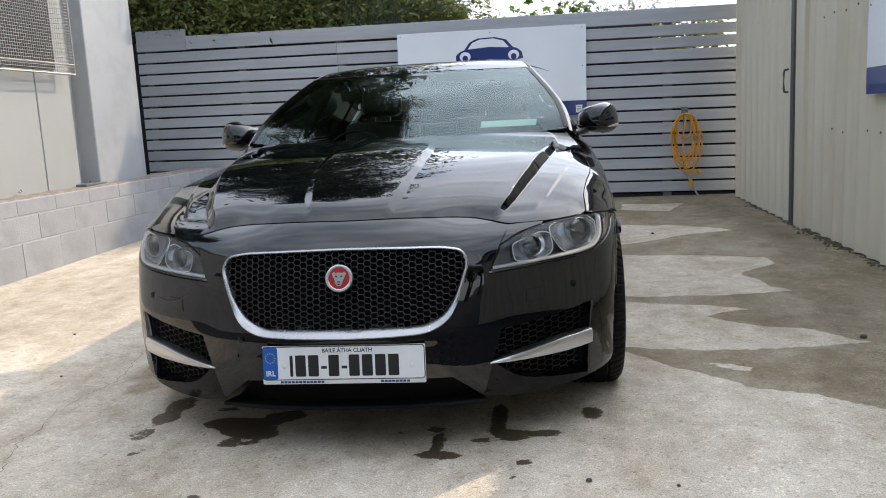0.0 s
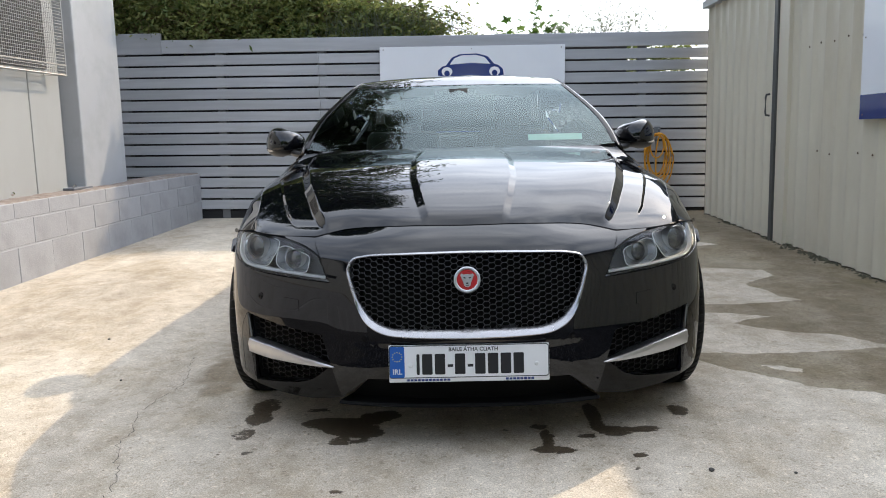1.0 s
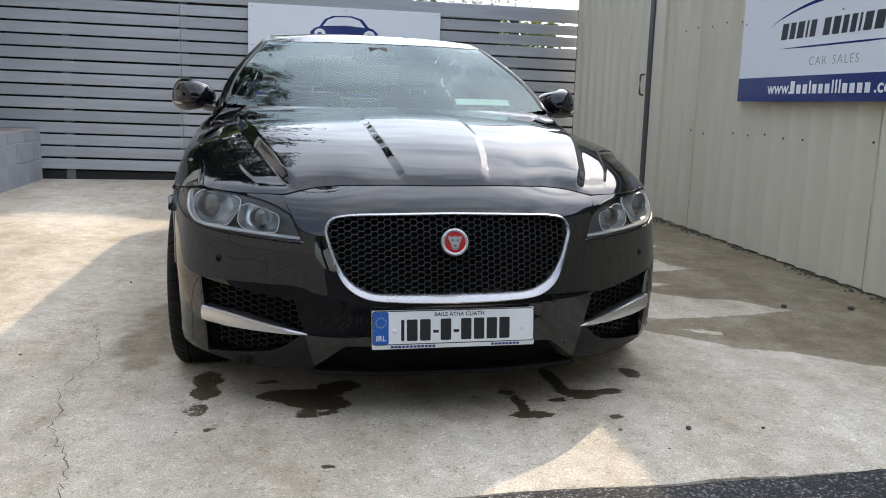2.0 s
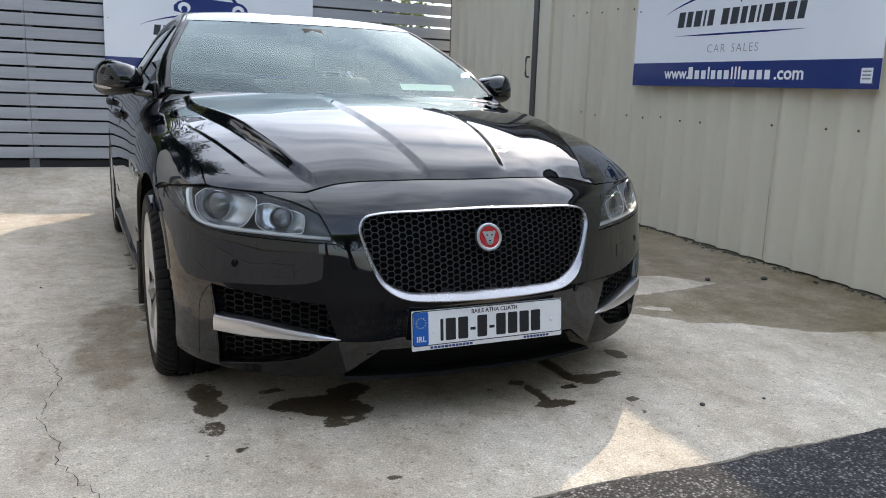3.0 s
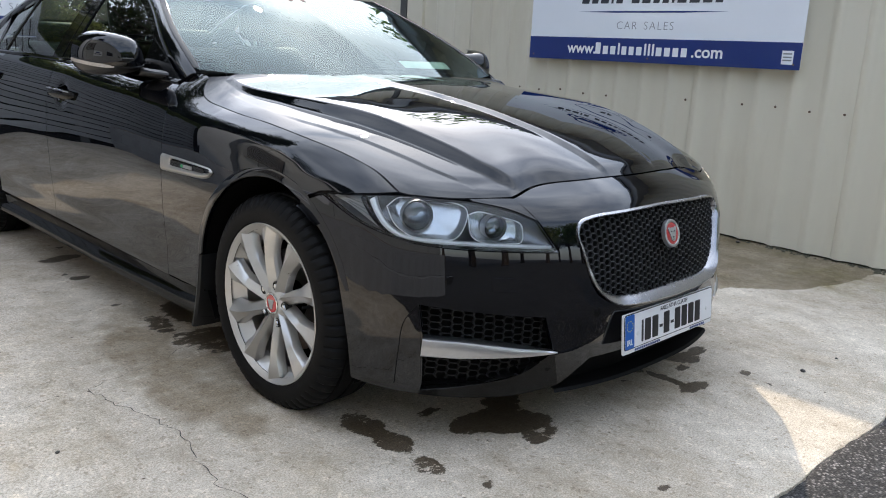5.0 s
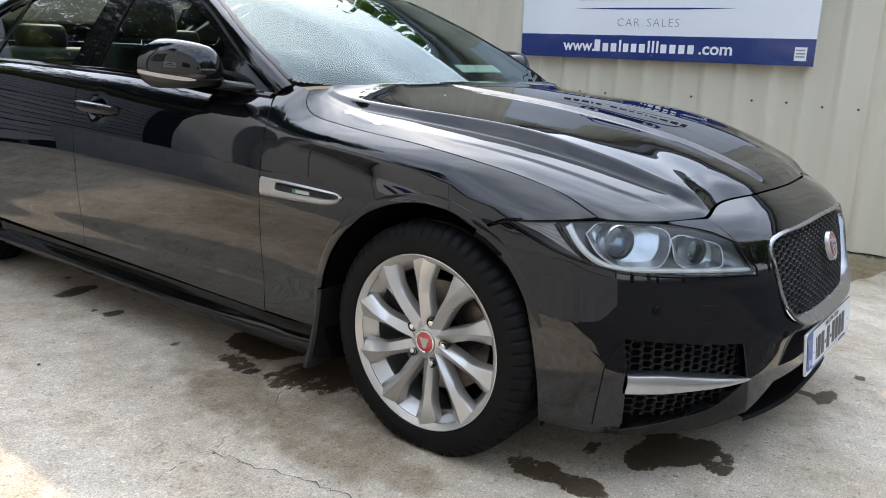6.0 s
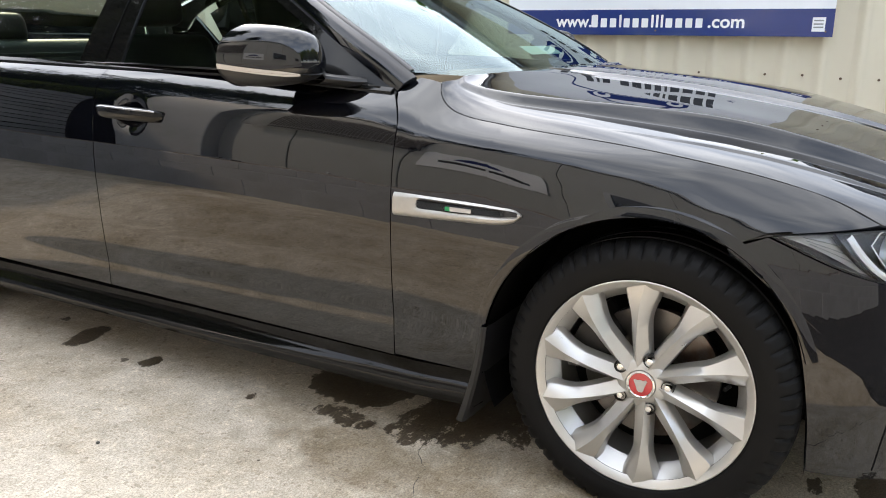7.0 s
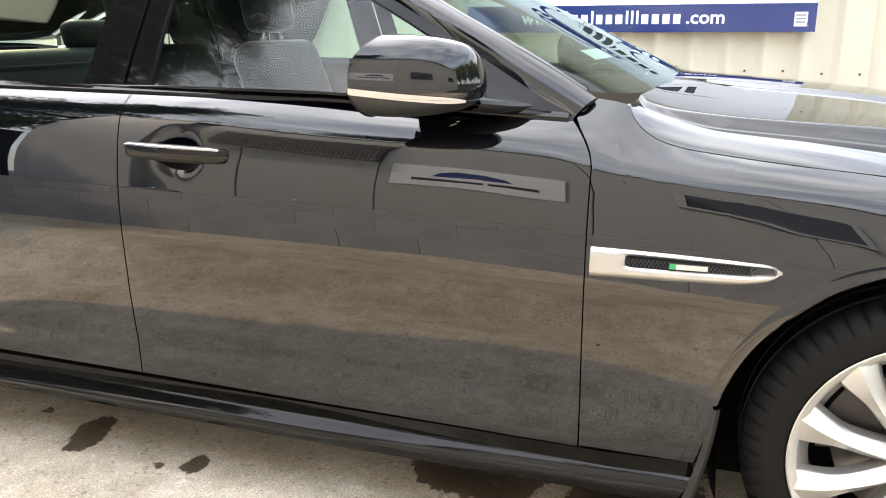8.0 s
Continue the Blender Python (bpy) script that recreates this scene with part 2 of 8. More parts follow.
def leaf_mat(name, a, b):
    m = bpy.data.materials.new(name)
    m.use_nodes = True
    n, l = m.node_tree.nodes, m.node_tree.links
    p = n["Principled BSDF"]
    g = n.new("ShaderNodeNewGeometry")
    mx = n.new("ShaderNodeMix")
    mx.data_type = "RGBA"
    l.new(g.outputs["Random Per Island"], mx.inputs[0])
    mx.inputs[6].default_value, mx.inputs[7].default_value = (*a, 1), (*b, 1)
    l.new(mx.outputs[2], p.inputs["Base Color"])
    p.inputs["Roughness"].default_value = 0.5
    tl = n.new("ShaderNodeBsdfTranslucent")
    l.new(mx.outputs[2], tl.inputs[0])
    ms = n.new("ShaderNodeMixShader")
    ms.inputs[0].default_value = 0.42
    l.new(p.outputs[0], ms.inputs[1])
    l.new(tl.outputs[0], ms.inputs[2])
    l.new(ms.outputs[0], n["Material Output"].inputs[0])
    return m


BRAMBLE = leaf_mat("bramble_leaf", (0.085, 0.135, 0.033), (0.33, 0.345, 0.11))
DRYSTEM = leaf_mat("dry_bramble_stem", (0.10, 0.06, 0.035), (0.20, 0.14, 0.08))
SYCAMORE = leaf_mat("sycamore_leaf", (0.06, 0.13, 0.02), (0.14, 0.22, 0.05))
CONIFER = leaf_mat("conifer_spray", (0.018, 0.032, 0.012), (0.05, 0.07, 0.022))
GREYSHRUB = leaf_mat("grey_green_shrub", (0.16, 0.19, 0.12), (0.26, 0.28, 0.20))


# ---- builders ----
def link(name, me, parent=None, material=None, label=""):
    ob = new(name, me)
    if material and not me.materials:
        me.materials.append(material)
    if parent:
        ob.parent = parent
    if label:
        ob["label"] = label
    return ob


def mesh(name, verts, faces, material=None, parent=None, label="", smooth=True, sharp=35):
    me = bpy.data.meshes.new(name)
    me.from_pydata([tuple(map(float, v)) for v in verts], [], [tuple(int(i) for i in f) for f in faces])
    me.update()
    if smooth:
        me.shade_smooth()
        me.set_sharp_from_angle(angle=radians(sharp))
    return link(name, me, parent, material, label)


def part(name, bm, material, parent=None, label="", smooth=True, sharp=35):
    """Links a bmesh as one mesh object under a thing or part."""
    bmesh.ops.recalc_face_normals(bm, faces=bm.faces)
    me = bpy.data.meshes.new(name)
    bm.to_mesh(me)
    bm.free()
    if smooth:
        me.shade_smooth()
        me.set_sharp_from_angle(angle=radians(sharp))
    return link(name, me, parent, material, label)


def empty(name, m=None, label="", category="", group="", kind=""):
    ob = new(name)
    if m:
        ob.matrix_world = m
    ob.empty_display_size = 0.1
    return tagged(ob, label, category, group, kind)


def add_box(bm, lo, hi, bevel=0.0, m=None, seg=2):
    """A box with softened edges, added to bm."""
    c = [(a + b) / 2 for a, b in zip(lo, hi)]
    d = [abs(b - a) for a, b in zip(lo, hi)]
    r = bmesh.ops.create_cube(bm, size=1.0, matrix=Matrix.Translation(c) @ Matrix.Diagonal((*d, 1)))
    vs = r["verts"]
    if bevel:
        es = list({e for v in vs for e in v.link_edges})
        o = bmesh.ops.bevel(bm, geom=es, offset=min(bevel, min(d) * 0.45), segments=seg, profile=0.5, affect="EDGES")
        vs = list({v for f in o["faces"] for v in f.verts} | {v for v in vs if v.is_valid})
        vs = list({v for f in bm.faces for v in f.verts if v in set(vs)}) if vs else vs
    if m is not None:
        bmesh.ops.transform(bm, matrix=m, verts=vs)
    return vs


def box_bm(lo, hi, bevel=0.0, seg=2):
    bm = bmesh.new()
    add_box(bm, lo, hi, bevel, None, seg)
    return bm


def tube(points, radius, sides=8, closed=False, taper=None):
    """Verts and faces of a round bar along points."""
    pts = [Vector(p) for p in points]
    n = len(pts)
    vs, fs = [], []
    up = Vector((0, 0, 1))
    for i, p in enumerate(pts):
        d = (pts[(i + 1) % n] - pts[i - 1]) if closed or 0 < i < n - 1 else (pts[1] - pts[0] if i == 0 else pts[-1] - pts[-2])
        d.normalize()
        a = d.cross(up)
        if a.length < 1e-3:
            a = d.cross(Vector((0, 1, 0)))
        a.normalize()
        b = d.cross(a)
        r = radius * (taper[i] if taper else 1)
        for k in range(sides):
            t = 2 * math.pi * k / sides
            vs.append(p + a * (r * math.cos(t)) + b * (r * math.sin(t)))
    for i in range(n if closed else n - 1):
        j = (i + 1) % n
        for k in range(sides):
            q = (k + 1) % sides
            fs.append((i * sides + k, i * sides + q, j * sides + q, j * sides + k))
    if not closed:
        fs.append(tuple(range(sides))[::-1])
        fs.append(tuple((n - 1) * sides + k for k in range(sides)))
    return vs, fs


def merge(*pairs):
    vs, fs = [], []
    for v, f in pairs:
        o = len(vs)
        vs += list(v)
        fs += [tuple(i + o for i in q) for q in f]
    return vs, fs


def lathe(profile, n=64, axis="x", closed=False):
    """Turns (axial, radius) points round the axis."""
    vs, fs = [], []
    for k in range(n):
        t = 2 * math.pi * k / n
        for a, r in profile:
            vs.append((a, r * math.cos(t), r * math.sin(t)) if axis == "x" else (r * math.cos(t), r * math.sin(t), a))
    m = len(profile)
    for k in range(n):
        q = (k + 1) % n
        for i in range(m if closed else m - 1):
            j = (i + 1) % m
            fs.append((k * m + i, q * m + i, q * m + j, k * m + j))
    return vs, fs


def text_mesh(name, body, size, material, parent, m, depth=0.0006, align="CENTER", spread=1.0, bold=0.0):
    """Letters of the built-in font as a thin mesh, standing in the xy plane of the pose m."""
    cu = bpy.data.curves.new(name, "FONT")
    cu.body, cu.size, cu.extrude, cu.align_x, cu.align_y = body, size, depth, align, "CENTER"
    cu.space_character, cu.offset, cu.resolution_u = spread, bold, 3
    tmp = bpy.data.objects.new(name, cu)
    scene.collection.objects.link(tmp)
    me = bpy.data.meshes.new_from_object(tmp.evaluated_get(bpy.context.evaluated_depsgraph_get()))
    scene.collection.objects.unlink(tmp)
    bpy.data.objects.remove(tmp)
    me.name = name
    me.materials.clear()
    ob = link(name, me, parent, material)
    ob.matrix_local = m
    return ob


def flat(name, outline, material, parent, m, depth=0.001):
    """A thin plate of the given outline in the xy plane of the pose m."""
    bm = bmesh.new()
    vs = [bm.verts.new((x, y, 0)) for x, y in outline]
    f = bm.faces.new(vs)
    r = bmesh.ops.extrude_face_region(bm, geom=[f])
    bmesh.ops.translate(bm, vec=(0, 0, depth), verts=[v for v in r["geom"] if isinstance(v, bmesh.types.BMVert)])
    ob = part(name, bm, material, parent, smooth=False)
    ob.matrix_local = m
    return ob


def rect(x0, y0, x1, y1, r=0.0, n=4):
    if not r:
        return [(x0, y0), (x1, y0), (x1, y1), (x0, y1)]
    out = []
    for cx, cy, a in ((x1 - r, y0 + r, -90), (x1 - r, y1 - r, 0), (x0 + r, y1 - r, 90), (x0 + r, y0 + r, 180)):
        for k in range(n + 1):
            t = radians(a + 90 * k / n)
            out.append((cx + r * math.cos(t), cy + r * math.sin(t)))
    return out


def ellipse(cx, cy, rx, ry, n=32):
    return [(cx + rx * math.cos(2 * math.pi * k / n), cy + ry * math.sin(2 * math.pi * k / n)) for k in range(n)]


# ---- the yard ----
def smooth01(a, b, v):
    t = np.clip((v - a) / (b - a), 0, 1)
    return t * t * (3 - 2 * t)


def ground_z(x, y):
    """The concrete: level under the car, rising slowly towards the fence and the side walls."""
    side = np.maximum(smooth01(1.1, 2.5, np.abs(x)), smooth01(3.9, 6.3, y))
    return 0.024 * np.maximum(0, y - 0.5) * side


EDGE_Y = -0.497


def edge_y(x):
    return EDGE_Y - 0.022 * x + 0.010 * noise.noise(Vector((x * 3.1, 0.4, 0))) + 0.008 * noise.noise(Vector((x * 17, 2.4, 0))) + 0.006 * noise.noise(Vector((x * 53, 5.4, 0)))


# oil and water on the concrete: x, y, half length along x, along y, strength
SPOTS = [(-0.81, 0.50, 0.075, 0.13, 0.85), (-0.80, 0.37, 0.062, 0.10, 0.8), (-0.82, 0.22, 0.05, 0.08, 0.55),
         (-0.45, 0.27, 0.145, 0.145, 1.3), (-0.35, 0.36, 0.11, 0.07, 1.2), (-0.54, 0.32, 0.085, 0.085, 1.1), (-0.46, 0.14, 0.07, 0.06, 0.9),
         (0.25, 0.24, 0.05, 0.032, 0.85), (0.272, 0.14, 0.026, 0.09, 0.85), (0.285, 0.02, 0.085, 0.035, 0.85),
         (0.465, 0.36, 0.032, 0.14, 0.85), (0.53, 0.18, 0.085, 0.055, 0.9), (0.41, 0.14, 0.048, 0.025, 0.85), (0.63, 0.20, 0.065, 0.032, 0.85), (0.80, 0.39, 0.05, 0.085, 0.75),
         (0.13, 0.21, 0.035, 0.02, 0.55), (-0.77, 0.04, 0.034, 0.022, 0.8), (-0.41, -0.27, 0.032, 0.022, 0.8), (0.56, -0.03, 0.026, 0.025, 0.8), (0.53, -0.14, 0.016, 0.016, 0.8),
         (-0.58, 0.46, 0.06, 0.02, 0.7), (-0.58, 0.21, 0.026, 0.022, 0.8),
         # the spot at (-0.62, 1.42) also stands in for shade under the car
         (-0.66, 1.78, 0.17, 0.21, 1.0), (-0.50, 1.85, 0.14, 0.22, 1.0), (-0.62, 1.42, 0.24, 0.20, 0.95), (-0.87, 1.70, 0.075, 0.22, 0.62), (-0.80, 1.43, 0.12, 0.20, 0.60), (-0.72, 1.22, 0.10, 0.12, 0.60),
         (-0.85, 2.92, 0.11, 0.055, 0.8), (-0.78, 2.94, 0.06, 0.05, 0.8), (-0.87, 2.53, 0.075, 0.045, 0.8), (-0.91, 2.63, 0.028, 0.032, 0.7), (-0.91, 2.05, 0.03, 0.022, 0.8), (-0.75, 3.15, 0.02, 0.025, 0.8)]
# damp drifts beside the car and the steel shed
DAMP = [(-1.25, 1.75, 0.30, 0.42, 0.15), (-1.15, 0.7, 0.3, 0.5, 0.12)]
# faint brown drifts where water dried behind the front wheel
DRIFT = [(-1.04, 1.32, 0.19, 0.30, 1.25), (-1.02, 1.62, 0.16, 0.28, 1.1), (-1.08, 1.02, 0.17, 0.24, 1.1), (-0.92, 1.10, 0.14, 0.35, 0.95), (-1.05, 0.80, 0.10, 0.14, 0.8), (-0.95, 1.85, 0.10, 0.18, 0.6)]
# algae on the concrete near the shed
ALGAE = [(2.35, 0.30, 0.50, 0.36, 0.9), (2.60, 1.1, 0.22, 0.9, 0.7), (2.62, 2.6, 0.14, 0.9, 0.55), (2.5, -0.15, 0.3, 0.22, 0.5)]
# the sheet of run-off along the shed, and the dry tongues that reach into it
RUNOFF = [(0.90, 1.22), (0.98, 1.17), (1.12, 0.96), (1.25, 0.83), (1.39, 0.65), (1.66, 0.53), (1.80, 0.36), (2.15, 0.22), (3.0, 0.15), (3.0, 7.2), (0.8, 7.2)]
DRY = [[(0.8, 3.75), (1.22, 3.67), (1.70, 3.42), (2.16, 3.10), (2.12, 2.86), (1.89, 2.71), (1.94, 2.31), (2.02, 2.17), (1.77, 2.16), (1.08, 2.26), (0.8, 2.32)],
       [(0.8, 2.18), (1.06, 2.12), (1.52, 1.96), (1.70, 1.84), (1.45, 1.73), (1.69, 1.48), (1.90, 1.41), (2.0, 1.21), (2.12, 1.17), (1.64, 1.13), (1.35, 1.14), (1.12, 1.18), (0.8, 1.26)],
       [(1.33, 0.94), (1.40, 0.93), (1.49, 0.88), (1.46, 0.83), (1.36, 0.88)],
       [(0.8, 5.1), (1.36, 5.02), (1.79, 4.88), (2.21, 4.23), (1.82, 4.27), (1.36, 4.13), (0.8, 4.2)],
       [(1.5, 6.0), (2.1, 5.9), (1.9, 5.55), (1.45, 5.7)]]


def depth_in(x, y, poly):
    """Metres inside an outline, negative outside."""
    best, hit = 9.0, False
    for (ax, ay), (bx, by) in zip(poly, poly[1:] + poly[:1]):
        dx, dy = bx - ax, by - ay
        t = min(1, max(0, ((x - ax) * dx + (y - ay) * dy) / (dx * dx + dy * dy)))
        best = min(best, math.hypot(x - ax - t * dx, y - ay - t * dy))
        if (ay > y) != (by > y) and x < dx * (y - ay) / dy + ax:
            hit = not hit
    return best if hit else -best


def runoff(x, y):
    if x < 0.8 or y < 0.1:
        return 0.0
    w = 0.03 * noise.noise(Vector((x * 7, y * 7, 3))) + 0.012 * noise.noise(Vector((x * 30, y * 30, 1)))
    d = depth_in(x, y, RUNOFF) + w
    for q in DRY:
        d = min(d, -depth_in(x, y, q) + w)
    return min(1.0, max(0.0, 0.5 + d / 0.14))


def blot(x, y, spots, wob, seed, soft=0.07):
    out = 0.0
    nx = (noise.fractal(Vector((x * 5 + seed, y * 7, 0)), 1.1, 2.1, 4) + 0.15 * noise.noise(Vector((x * 34, y * 34, seed)))) * wob
    for cx, cy, rx, ry, k in spots:
        if abs(x - cx) < 2 * rx and abs(y - cy) < 2 * ry:
            d = math.hypot((x - cx) / rx, (y - cy) / ry) + nx
            out = max(out, k * min(1.0, max(0.0, (1.10 - d) / soft)))
    return out


def concrete_material():
    m = bpy.data.materials.new("yard_concrete")
    m.use_nodes = True
    n, l = m.node_tree.nodes, m.node_tree.links
    p = n["Principled BSDF"]
    tc = n.new("ShaderNodeTexCoord")

    def tex(scale, detail, rough=0.6, stretch=None):
        q = n.new("ShaderNodeTexNoise")
        q.inputs["Scale"].default_value, q.inputs["Detail"].default_value, q.inputs["Roughness"].default_value = scale, detail, rough
        if stretch:
            mp = n.new("ShaderNodeMapping")
            mp.inputs["Scale"].default_value = stretch
            l.new(tc.outputs["Object"], mp.inputs[0])
            l.new(mp.outputs[0], q.inputs["Vector"])
        else:
            l.new(tc.outputs["Object"], q.inputs["Vector"])
        return q.outputs["Fac"]

    def ramp(src, a, ca, b, cb):
        r = n.new("ShaderNodeValToRGB")
        r.color_ramp.elements[0].position, r.color_ramp.elements[0].color = a, (*ca, 1)
        r.color_ramp.elements[1].position, r.color_ramp.elements[1].color = b, (*cb, 1)
        l.new(src, r.inputs[0])
        return r.outputs[0]

    def mix(kind, fac, a, b):
        q = n.new("ShaderNodeMix")
        q.data_type, q.blend_type = "RGBA", kind
        if hasattr(fac, "is_linked"):
            l.new(fac, q.inputs[0])
        else:
            q.inputs[0].default_value = fac
        for s, v in ((6, a), (7, b)):
            if hasattr(v, "is_linked"):
                l.new(v, q.inputs[s])
            else:
                q.inputs[s].default_value = (*v, 1)
        return q.outputs[2]

    base = ramp(tex(1.1, 8, 0.62, (1, 0.35, 1)), 0.34, (0.415, 0.368, 0.304), 0.66, (0.630, 0.578, 0.496))
    base = mix("MULTIPLY", 1.0, base, ramp(tex(9, 8, 0.7), 0.32, (0.80, 0.78, 0.74), 0.62, (1.08, 1.07, 1.05)))
    base = mix("MULTIPLY", 1.0, base, ramp(tex(170, 5, 0.75), 0.36, (0.60, 0.59, 0.575), 0.60, (1.18, 1.18, 1.18)))
    base = mix("MULTIPLY", 1.0, base, ramp(tex(2.6, 10, 0.75, (1, 0.6, 1)), 0.36, (0.80, 0.755, 0.68), 0.55, (1.06, 1.06, 1.06)))
    grit = n.new("ShaderNodeTexVoronoi")
    grit.inputs["Scale"].default_value, grit.inputs["Randomness"].default_value = 7.0, 1.0
    l.new(tc.outputs["Object"], grit.inputs["Vector"])
    base = mix("MULTIPLY", 1.0, base, ramp(grit.outputs["Distance"], 0.025, (0.25, 0.22, 0.19), 0.045, (1, 1, 1)))
    pits = n.new("ShaderNodeTexVoronoi")
    pits.inputs["Scale"].default_value = 46
    l.new(tc.outputs["Object"], pits.inputs["Vector"])
    base = mix("MULTIPLY", 1.0, base, ramp(pits.outputs["Distance"], 0.03, (0.62, 0.60, 0.57), 0.10, (1, 1, 1)))
    chips = n.new("ShaderNodeTexVoronoi")
    chips.inputs["Scale"].default_value = 95
    l.new(tc.outputs["Object"], chips.inputs["Vector"])
    split = n.new("ShaderNodeSeparateColor")
    l.new(chips.outputs["Color"], split.inputs[0])
    base = mix("MULTIPLY", 1.0, base, ramp(split.outputs[0], 0.85, (1, 1, 1), 0.95, (1.2, 1.195, 1.19)))
    base = mix("MULTIPLY", 1.0, base, ramp(split.outputs[1], 0.02, (0.74, 0.72, 0.69), 0.07, (1, 1, 1)))

    def held(key):
        q = n.new("ShaderNodeAttribute")
        q.attribute_name = key
        return q.outputs["Fac"]

    def math_node(kind, a, b):
        q = n.new("ShaderNodeMath")
        q.operation = kind
        for i, v in enumerate((a, b)):
            if hasattr(v, "is_linked"):
                l.new(v, q.inputs[i])
            else:
                q.inputs[i].default_value = v
        return q.outputs[0]

    cloudy = math_node("MULTIPLY", held("damp"), ramp(tex(8, 9, 0.75), 0.30, (0.55, 0.55, 0.55), 0.55, (1, 1, 1)))
    base = mix("MIX", cloudy, base, mix("MULTIPLY", 1.0, base, (0.50, 0.455, 0.385)))
    # run-off with a crisp, slightly ragged rim and a paler tide line
    shore = math_node("ADD", held("run"), math_node("MULTIPLY", math_node("SUBTRACT", tex(26, 8, 0.7), 0.5), 0.30))
    sheet = math_node("MULTIPLY", ramp(shore, 0.47, (0, 0, 0), 0.53, (1, 1, 1)), ramp(tex(3.2, 8, 0.7), 0.3, (0.62, 0.62, 0.62), 0.7, (1, 1, 1)))
    base = mix("MIX", sheet, base, mix("MULTIPLY", 1.0, base, (0.37, 0.335, 0.25)))
    algae = math_node("MULTIPLY", held("algae"), ramp(tex(6, 9, 0.75), 0.38, (0, 0, 0), 0.62, (1, 1, 1)))
    base = mix("MIX", algae, base, mix("MULTIPLY", 1.0, base, (0.58, 0.56, 0.32)))
    wet = n.new("ShaderNodeAttribute")
    wet.attribute_name = "wet"
    # ragged edge of the wet patches
    rag = n.new("ShaderNodeMath")
    rag.operation = "MULTIPLY_ADD"
    l.new(tex(22, 10, 0.8, (1, 1.5, 1)), rag.inputs[0])
    rag.inputs[1].default_value = 2.8
    rag.inputs[2].default_value = -0.65
    # nothing beyond the patches themselves
    drip = n.new("ShaderNodeMath")
    drip.operation = "MULTIPLY"
    l.new(rag.outputs[0], drip.inputs[0])
    l.new(wet.outputs["Fac"], drip.inputs[1])
    soak = ramp(drip.outputs[0], 0.33, (0, 0, 0), 0.37, (1, 1, 1))
    base = mix("MIX", soak, base, mix("MULTIPLY", 1.0, base, (0.17, 0.145, 0.115)))
    l.new(base, p.inputs["Base Color"])
    rr = n.new("ShaderNodeMapRange")
    l.new(soak, rr.inputs["Value"])
    rr.inputs["To Min"].default_value, rr.inputs["To Max"].default_value = 0.82, 0.5
    l.new(rr.outputs[0], p.inputs["Roughness"])
    p.inputs["Specular IOR Level"].default_value = 0.35
    b = n.new("ShaderNodeBump")
    b.inputs["Distance"].default_value, b.inputs["Strength"].default_value = 0.0016, 0.8
    l.new(tex(170, 6, 0.7), b.inputs["Height"])
    b2 = n.new("ShaderNodeBump")
    b2.inputs["Distance"].default_value, b2.inputs["Strength"].default_value = 0.006, 0.5
    l.new(tex(7, 6), b2.inputs["Height"])
    l.new(b2.outputs[0], b.inputs["Normal"])
    l.new(b.outputs[0], p.inputs["Normal"])
    return m


def build_concrete():
    x0, x1, y1 = -3.35, 2.95, 7.1
    nx, ny = 330, 390
    vs, fs, wet, damp, run, algae = [], [], [], [], [], []
    for j in range(ny + 1):
        for i in range(nx + 1):
            x = x0 + (x1 - x0) * i / nx
            e = edge_y(x)
            y = e + (y1 - e) * (j / ny)
            z = float(ground_z(x, y))
            if j == 0:
                z -= 0.004
            vs.append((x, y, z))
            wet.append(blot(x, y, SPOTS, 0.60, 3, 0.55))
            damp.append(max(blot(x, y, DAMP, 0.75, 11) * 0.8, min(1.0, blot(x, y, DRIFT, 0.6, 23, 0.6))))
            run.append(runoff(x, y))
            algae.append(blot(x, y, ALGAE, 0.4, 31, 0.9))
    w = nx + 1
    for j in range(ny):
        for i in range(nx):
            a = j * w + i
            fs.append((a, a + 1, a + 1 + w, a + w))
    # broken front edge
    o = len(vs)
    for i in range(nx + 1):
        vs.append((vs[i][0], vs[i][1] - 0.012, -0.06))
        wet.append(0)
        damp.append(0.4)
        run.append(0)
        algae.append(0)
    for i in range(nx):
        fs.append((i, o + i, o + i + 1, i + 1))
    ob = mesh("pavement", vs, fs, concrete_material())
    for key, values in (("wet", wet), ("damp", damp), ("run", run), ("algae", algae)):
        at = ob.data.attributes.new(key, "FLOAT", "POINT")
        at.data.foreach_set("value", values)
    return tagged(ob, "pale grey concrete yard with oil stains and damp drifts", "concrete yard", kind="structure")


build_concrete()

